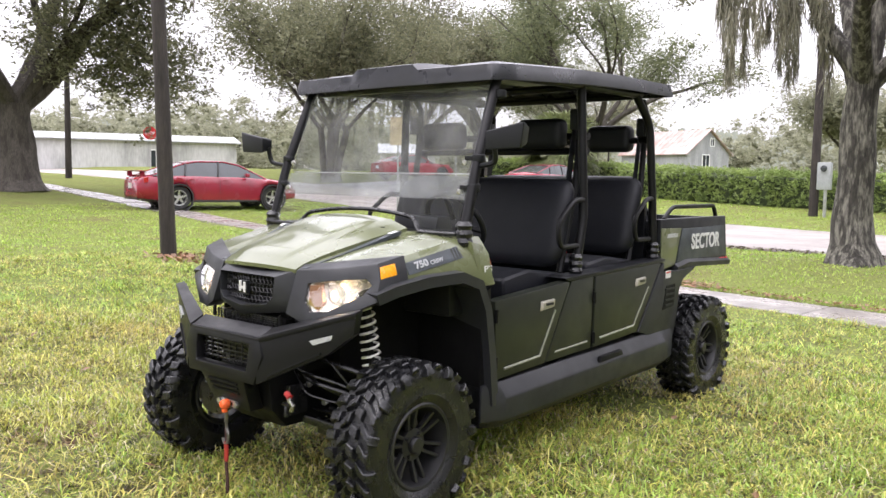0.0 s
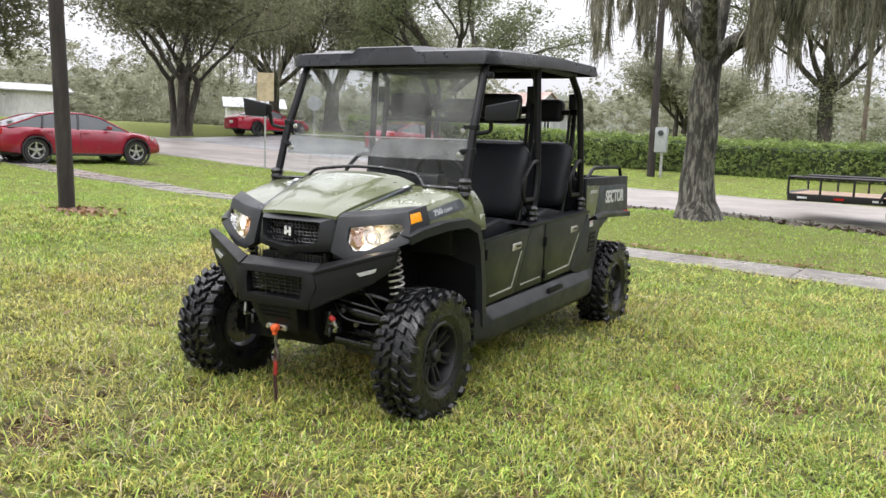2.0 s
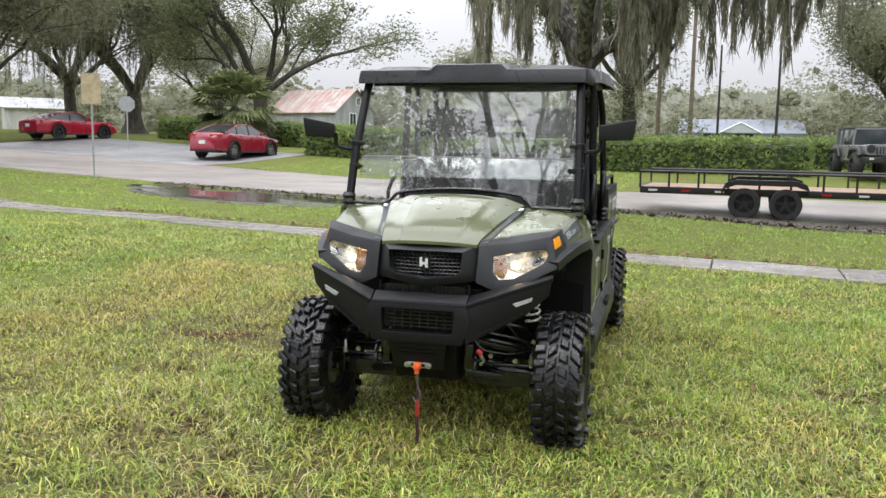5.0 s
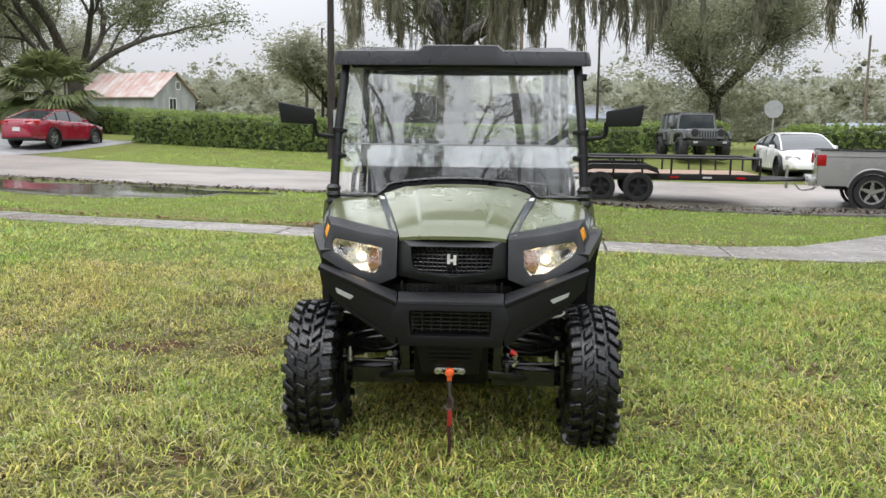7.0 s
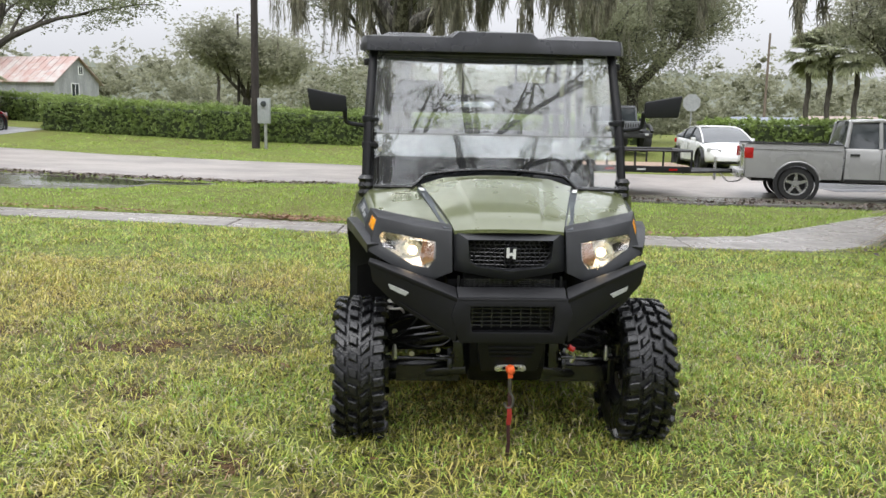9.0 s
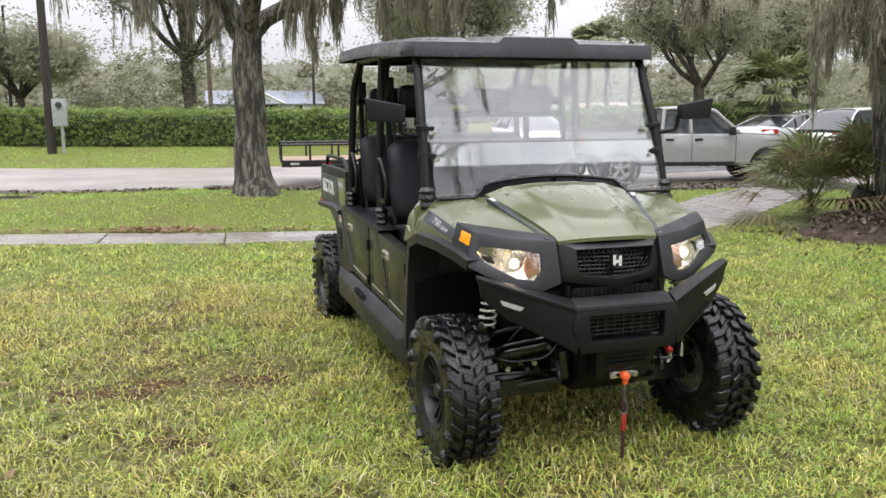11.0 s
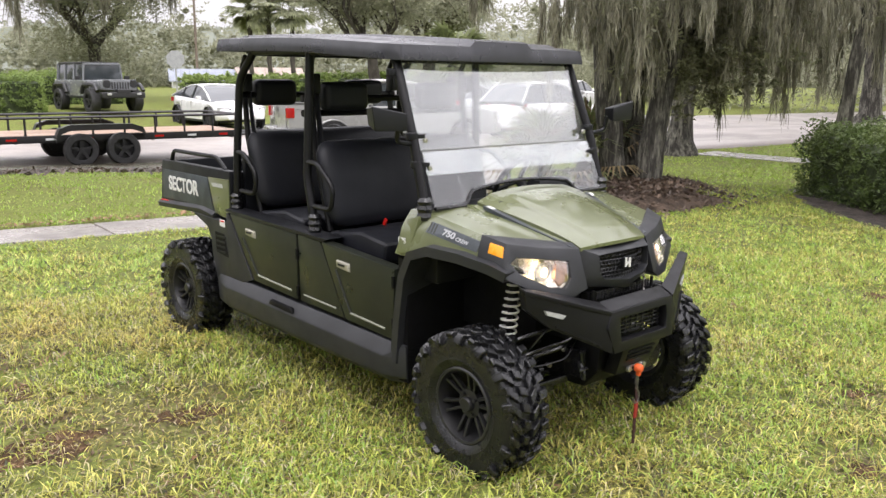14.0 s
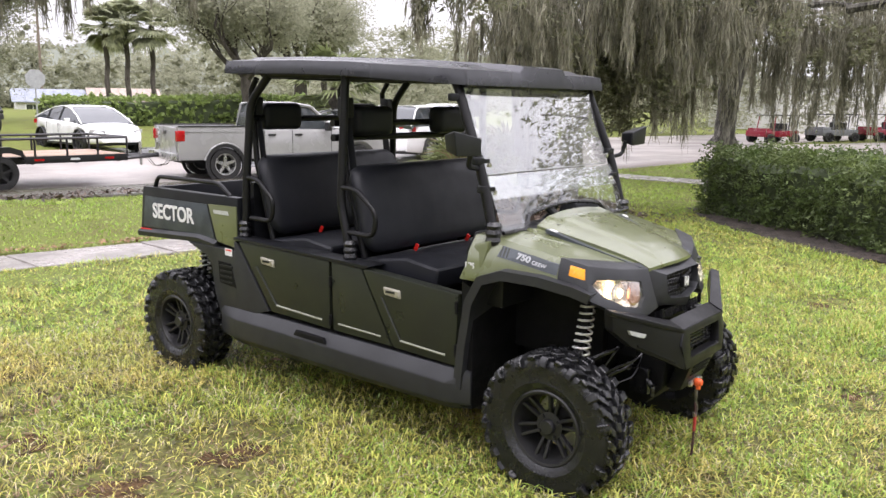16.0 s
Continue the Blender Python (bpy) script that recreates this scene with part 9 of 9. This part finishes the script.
# ---------------------------------------------------------------- pavement slabs and grass
def slab_piece(corners, lift=0.012, drop=0.10, inset=0.012, name="slab", parent=None):
    c = np.array(corners, dtype=float)
    mid = c.mean(0)
    c = mid + (c - mid) * (1 - inset)
    bm = bmesh.new()
    top = [(x - mid[0], y - mid[1], float(height(x, y)) + lift) for x, y in c]
    hull_of(bm, [(x, y, z - drop) for x, y, z in top], top)
    bmesh.ops.recalc_face_normals(bm, faces=bm.faces)
    bevelled(bm, 0.008, segments=1)
    ob = finish(name, bm, M_WALK, parent)
    ob.location = (mid[0], mid[1], 0)
    return ob


pavement = tagged(new("pavement"), "wet concrete pavement of cast slabs", "pavement", kind="structure")
rng = rng_for(77)
step = 1.5
for k in range(-30, 1):
    xa, xb = k * step - 0.4, (k + 1) * step - 0.4
    if xb > 0.2:
        break
    t0 = rng.normal(0, 0.006)
    slab_piece([(xa, walk_line(xa) - 0.46), (xb, walk_line(xb) - 0.46), (xb, walk_line(xb) + 0.46), (xa, walk_line(xa) + 0.46)], lift=0.012 + t0, parent=pavement)
edge_a = [(-0.4, 8.62), (1.0, 8.50), (2.0, 9.0), (3.2, 10.1), (4.6, 11.4), (6.0, 12.6), (7.4, 13.8), (8.4, 15.0)]
edge_b = [(-0.4, 9.56), (0.6, 9.75), (1.5, 10.6), (2.6, 11.7), (3.8, 12.9), (5.0, 14.0), (6.2, 15.2), (7.0, 16.4)]
for i in range(len(edge_a) - 1):
    slab_piece([edge_a[i], edge_a[i + 1], edge_b[i + 1], edge_b[i]], lift=0.012 + rng.normal(0, 0.005), parent=pavement)
for k in range(3):
    slab_piece([(10.75, 7.2 + 1.5 * k), (11.65, 7.2 + 1.5 * k), (11.65, 8.7 + 1.5 * k), (10.75, 8.7 + 1.5 * k)], lift=0.02, parent=pavement)


def fbm(x, y, s, seed):
    """Cheap smooth noise, about -1 to 1, on arrays."""
    v = np.zeros_like(x)
    r = rng_for(seed)
    for k in range(7):
        a = r.random() * 6.283
        f = s * (0.6 + 1.5 * r.random())
        v += np.sin((x * math.cos(a) + y * math.sin(a)) * f + r.random() * 6.283)
    return v / 3.2


BARE = [(-3.65, 0.92, 0.55), (-5.27, 3.52, 0.52), (-4.6, 3.5, 0.36), (-5.3, 4.98, 0.42), (-5.22, 4.32, 0.34), (-5.6, 3.45, 0.3), (-4.98, 2.6, 0.34), (-0.92, 3.69, 0.38), (-2.02, 2.55, 0.24), (-6.35, 3.7, 0.4), (-4.28, 1.71, 0.32), (-5.2, 5.6, 0.35), (-1.4, 1.6, 0.22), (0.4, 4.2, 0.3), (-7.4, 2.0, 0.4), (-3.1, 0.35, 0.3), (-6.1, 1.6, 0.34), (0.9, 2.6, 0.3), (-2.3, 1.1, 0.25)]


def in_paving(x, y):
    walk = (np.abs(y - walk_line(x)) < 0.47 + 0.05 * np.sin(9 * x)) & (x < -0.3)
    ax, ay = np.array(edge_a).T
    bx, by = np.array(edge_b).T
    diag = (y > np.interp(x, ax, ay) + 0.05) & (y < np.interp(x, bx, by) - 0.05) & (x > -0.5) & (x < 8)
    street = (y > road_near(x) + 0.05) & (y < road_far(x) - 0.1)
    wet = np.zeros(x.shape, bool)
    for px, py, rx, ry, _ in PUDDLES:
        wet |= ((x - px) / (rx * 1.05)) ** 2 + ((y - py + 0.22) / (ry + 0.35)) ** 2 < 1.0
    mulch = ((x - 3.8) / 1.4) ** 2 + ((y - 7.6) / 1.0) ** 2 < 1
    bc, bs = math.cos(radians(57.6)), math.sin(radians(57.6))
    mulch |= (((x - 5.30) * bc + (y - 3.95) * bs) / 3.2) ** 2 + ((-(x - 5.30) * bs + (y - 3.95) * bc) / 0.98) ** 2 < 1
    tyre = np.zeros(x.shape, bool)
    c, s = math.cos(radians(4.3)), math.sin(radians(4.3))
    vx, vy = (x + 3.086) * c + (y - 2.284) * s, -(x + 3.086) * s + (y - 2.284) * c
    for wy in (-0.045, 2.765):
        tyre |= (np.abs(np.abs(vx) - 0.67) < 0.12) & (np.abs(vy - wy) < 0.11)
    side = (y > 25.4) & (y < 33.6) & (x < -19.3) & (x > -34)
    east = (x > 7.5) & (y > np.interp(x, [7, 10, 12.3, 15.2, 24, 60], [16, 13.4, 12, 11.4, 8.5, -4])) & (y < np.interp(x, [14, 17.3, 23.4, 32, 64], [24, 18.9, 16.2, 12.5, 2]))
    lot = (x > 6) & (y > 20) & (y < 27.5)
    mud = (x > -5.2) & (x < 8) & (y > 15.45 + 0.25 * np.sin(x * 2.3) + 0.3 * np.sin(x * 0.7))
    return mud | walk | diag | street | wet | mulch | tyre | side | east | lot


def blades(name, x0, x1, y0, y1, per_m2, tall, wide, seed, mat, clear=None, label="grass", lay=0.8, curl=False, share=None):
    r = rng_for(seed)
    n = int((x1 - x0) * (y1 - y0) * per_m2)
    x, y = x0 + (x1 - x0) * r.random(n), y0 + (y1 - y0) * r.random(n)
    keep = ~in_paving(x, y)
    thin = 0.74 + 0.36 * fbm(x, y, 2.6, 5) + 0.42 * fbm(x, y, 14.0, 6)
    for bx, by, br in BARE:
        d2 = ((x - bx) ** 2 + (y - by) ** 2) / br ** 2
        thin -= 0.80 * np.exp(-d2 * 1.1) * (0.85 + 0.7 * fbm(x, y, 11.0, 8))
    keep &= r.random(n) < np.clip(thin, 0.20, 1)
    if clear is not None:
        keep &= ~clear(x, y)
    if share is not None:
        keep &= r.random(n) < share(x, y)
    x, y = x[keep], y[keep]
    n = len(x)
    # tufts share a lean
    ang = 3.0 * fbm(x, y, 9.0, 11) + r.normal(0, 1.7, n)
    lean = np.clip(lay * (0.45 + 0.75 * r.random(n)), 0.1, 1.50)
    h = tall * (0.55 + 0.75 * r.random(n)) * (1 + 0.35 * fbm(x, y, 3.2, 12))
    h = np.clip(h, tall * 0.3, tall * 1.9)
    d = np.stack([np.cos(ang), np.sin(ang)], 1)
    z = height(x, y) - 0.004
    base = np.stack([x, y, z], 1)
    run = h * np.sin(lean)
    rise = h * np.cos(lean)
    mid = base + np.concatenate([d * (run * 0.38)[:, None], (rise * 0.66)[:, None]], 1)
    tip = base + np.concatenate([d * (run * 1.05)[:, None], (rise * 0.92)[:, None]], 1)
    w = wide * (0.7 + 0.6 * r.random(n))
    tw = ang + math.pi / 2 + r.normal(0, 0.4, n)
    sd = np.stack([np.cos(tw) * w, np.sin(tw) * w, np.zeros(n)], 1)
    bend = r.random((n, 1)) < 0.35
    flat = base + np.concatenate([d * run[:, None], rise[:, None]], 1)
    tip = np.where(bend & (lay < 1.0), tip, flat)
    base[:, 2] += 0.016 * r.random(n) * (lay > 1.0)
    if curl:
        # a bent blade: up from the root, over, and down towards the tip
        turn = ang + r.normal(0, 0.8, n)
        e = np.stack([np.cos(turn), np.sin(turn)], 1)
        mid = base + np.concatenate([d * (run * 0.45)[:, None], (rise * 0.62 + 0.05 * h)[:, None]], 1)
        tip = mid + np.concatenate([e * (run * 0.66)[:, None], (rise * (0.30 - 0.80 * r.random(n)) - 0.05 * h * r.random(n))[:, None]], 1)
        tip[:, 2] = np.maximum(tip[:, 2], base[:, 2] + 0.004)
        v = np.stack([base, mid - sd, mid + sd, tip], 1).reshape(-1, 3)
        k = np.arange(n)[:, None] * 4
        f = np.stack([k + np.array([[0, 2, 1]]), k + np.array([[1, 2, 3]])], 1).reshape(-1, 3)
    else:
        v, f = np.stack([base - sd, base + sd, tip], 1).reshape(-1, 3), np.arange(n * 3).reshape(n, 3)
    ob = raw(name, v, f, mat, smooth=False)
    return tagged(ob, label, "grass", kind="stuff")


def bare_patch(x, y, r, seed):
    """Thin mud where the grass is worn away."""
    bm = bmesh.new()
    c = bm.verts.new((x, y, float(height(x, y)) + 0.008))
    ring = []
    for k in range(36):
        a = 2 * math.pi * k / 36
        q = r * (0.75 + 0.55 * noise.noise(Vector((math.cos(a) * 1.7 + seed, math.sin(a) * 1.7, seed * 0.7))))
        px, py = x + q * math.cos(a) * 1.25, y + q * math.sin(a)
        ring.append(bm.verts.new((px, py, float(height(px, py)) + 0.004)))
    for i in range(36):
        bm.faces.new((c, ring[i], ring[(i + 1) % 36]))
    return tagged(finish("bare_patch", bm, M_EARTH), "bare brown earth worn through the lawn", "bare earth", kind="structure")


for k, (px, py, pr) in enumerate(BARE):
    bare_patch(px, py, pr * 0.42, k + 1.3)



def near_zone(x, y):
    """The lawn round the path, with a ragged edge."""
    edge = np.minimum.reduce([x + 7.9, 2.0 - x, y + 0.7, 6.9 - y])
    return edge > 0.5 + 0.45 * fbm(x, y, 23.0, 41)


def beyond(x, y):
    return ~near_zone(x, y)


def lush(x, y):
    """Greener towards the pavement and the open side, in drifts."""
    return np.clip(0.50 + 0.20 * (x + 3.3) + 0.34 * fbm(x, y, 2.1, 51), 0.12, 1)


def parched(x, y):
    return np.clip(0.70 - 0.16 * (x + 3.3) + 0.40 * fbm(x, y, 3.1, 52), 0.10, 1)


mid_zone = lambda x, y: (x > -12) & (x < 6.0) & (y > -2.5) & (y < 9.2)
NEAR = (-7.9, 2.0, -0.7, 6.9)
blades("grass", *NEAR, 3600, 0.104, 0.0036, 1, M_GRASS, clear=beyond, label="wet uneven lawn grass with dry blades", lay=1.22, curl=True, share=lambda x, y: 0.5 + 0.5 * parched(x, y))
blades("grass", *NEAR, 2700, 0.100, 0.0036, 10, M_VERGE, clear=beyond, label="fresh green blades in the lawn", lay=1.16, curl=True, share=lush)
blades("grass", *NEAR, 2700, 0.052, 0.0068, 7, M_UNDER_SHADE, clear=beyond, label="short dense undergrowth of the lawn", lay=1.3)
blades("grass", *NEAR, 1300, 0.070, 0.0040, 13, M_DEAD, clear=beyond, label="brown thatch between the blades", lay=1.42, share=parched)
blades("grass", -12, 6.0, -2.5, 9.2, 1200, 0.066, 0.0050, 2, M_GRASS, clear=near_zone, label="wet lawn grass round the vehicle", lay=1.25)
blades("grass", -12, 6.0, -2.5, 9.2, 1500, 0.062, 0.0052, 9, M_VERGE, clear=near_zone, label="fresh green lawn grass round the vehicle", lay=1.2)
blades("grass", -12, 6.0, -2.5, 9.2, 500, 0.046, 0.0080, 14, M_UNDER_SHADE, clear=near_zone, label="undergrowth of the lawn round the vehicle", lay=1.3)
blades("grass", -24, 22, 2, 18, 420, 0.045, 0.0090, 3, M_VERGE, clear=mid_zone, label="short grass of the verges")
blades("grass", -22, 8, 24.6, 33.5, 230, 0.050, 0.014, 31, M_VERGE, clear=lambda x, y: (x < -20.9) & (y > 25.2), label="bright green grass of the far verge", lay=1.0)


def off_bare(x, y):
    """True away from the worn places."""
    far = np.ones(x.shape, bool)
    for bx, by, br in BARE:
        far &= (x - bx) ** 2 / 1.5 + (y - by) ** 2 > (br * (0.75 + 0.35 * fbm(x, y, 7.0, 31))) ** 2
    return far


blades("grass", *NEAR, 4200, 0.062, 0.0044, 8, M_DEAD, clear=off_bare, label="brown dead grass on worn places", lay=1.46)
blades("grass", -14, 8, -12, -2.5, 160, 0.060, 0.016, 6, M_GRASS, label="lawn grass behind the open side")
blades("grass", *NEAR, 1000, 0.095, 0.0026, 4, M_STRAW, clear=beyond, label="dry straw-coloured blades in the lawn", lay=1.32, curl=True, share=lambda x, y: 0.25 + 0.75 * parched(x, y))


def litter(name, n, place, size, seed, mat, label, flat=0.25):
    r = rng_for(seed)
    x, y = place(r, n)
    heap = np.clip(1 - ((x - 3.8) / 1.55) ** 2 - ((y - 7.6) / 1.15) ** 2, 0, 1)
    z = height(x, y) + 0.02 + 0.03 * r.random(n) + 0.27 * np.sqrt(heap)
    a = r.random(n) * 6.283
    s = size * (0.6 + 0.8 * r.random(n))
    u = np.stack([np.cos(a), np.sin(a), r.normal(0, flat, n)], 1) * s[:, None]
    w = np.stack([-np.sin(a), np.cos(a), r.normal(0, flat, n)], 1) * (s * 0.45)[:, None]
    c = np.stack([x, y, z], 1)
    v = np.stack([c - u, c + w + np.array([0, 0, 0.006]), c + u, c - w + np.array([0, 0, 0.006])], 1).reshape(-1, 3)
    return tagged(raw(name, v, np.arange(n * 4).reshape(n, 4), mat), label, "litter", kind="stuff")


litter("fallen_leaves", 90, lambda r, n: (-7 + 8 * r.random(n), 0.2 + 6 * r.random(n)), 0.035, 21, M_DRYLEAF, "brown fallen leaves scattered in the grass")
litter("fallen_leaves", 900, lambda r, n: ((lambda q: (q, walk_line(q) + 0.52 + np.abs(r.normal(0, 0.10, n))))(-13 + 13 * r.random(n))), 0.035, 22, M_DRYLEAF, "line of brown leaves washed along the pavement")
litter("fallen_leaves", 250, lambda r, n: (-5.7 + r.normal(0, 0.35, n), 10.35 + r.normal(0, 0.15, n)), 0.045, 23, M_DRYLEAF, "small heap of brown leaves beside the pavement")
litter("leaf_litter", 4200, lambda r, n: (3.85 + r.normal(0, 0.72, n), 7.55 + r.normal(0, 0.52, n)), 0.036, 24, M_LITTER, "dark brown leaf litter round the big oak", flat=0.5)
litter("leaf_litter", 160, lambda r, n: (-10.7 + r.normal(0, 0.25, n), 5.75 + r.normal(0, 0.2, n)), 0.05, 25, M_DRYLEAF, "brown leaves at the foot of the pole", flat=0.5)
litter("leaf_litter", 1500, lambda r, n: ((lambda q: (q, road_near(q) - 0.42 + r.normal(0, 0.22, n)))(-17 + 11 * r.random(n))), 0.05, 26, M_LITTER, "brown debris washed up along the street edge", flat=0.4)
litter("leaf_litter", 2600, lambda r, n: ((lambda q: (q, 15.75 + 0.25 * np.sin(q * 2.3) + 0.3 * np.sin(q * 0.7) + r.normal(0, 0.40, n)))(-5.4 + 13.4 * r.random(n))), 0.055, 27, M_LITTER, "dark clods and wet debris beside the trailer", flat=0.5)
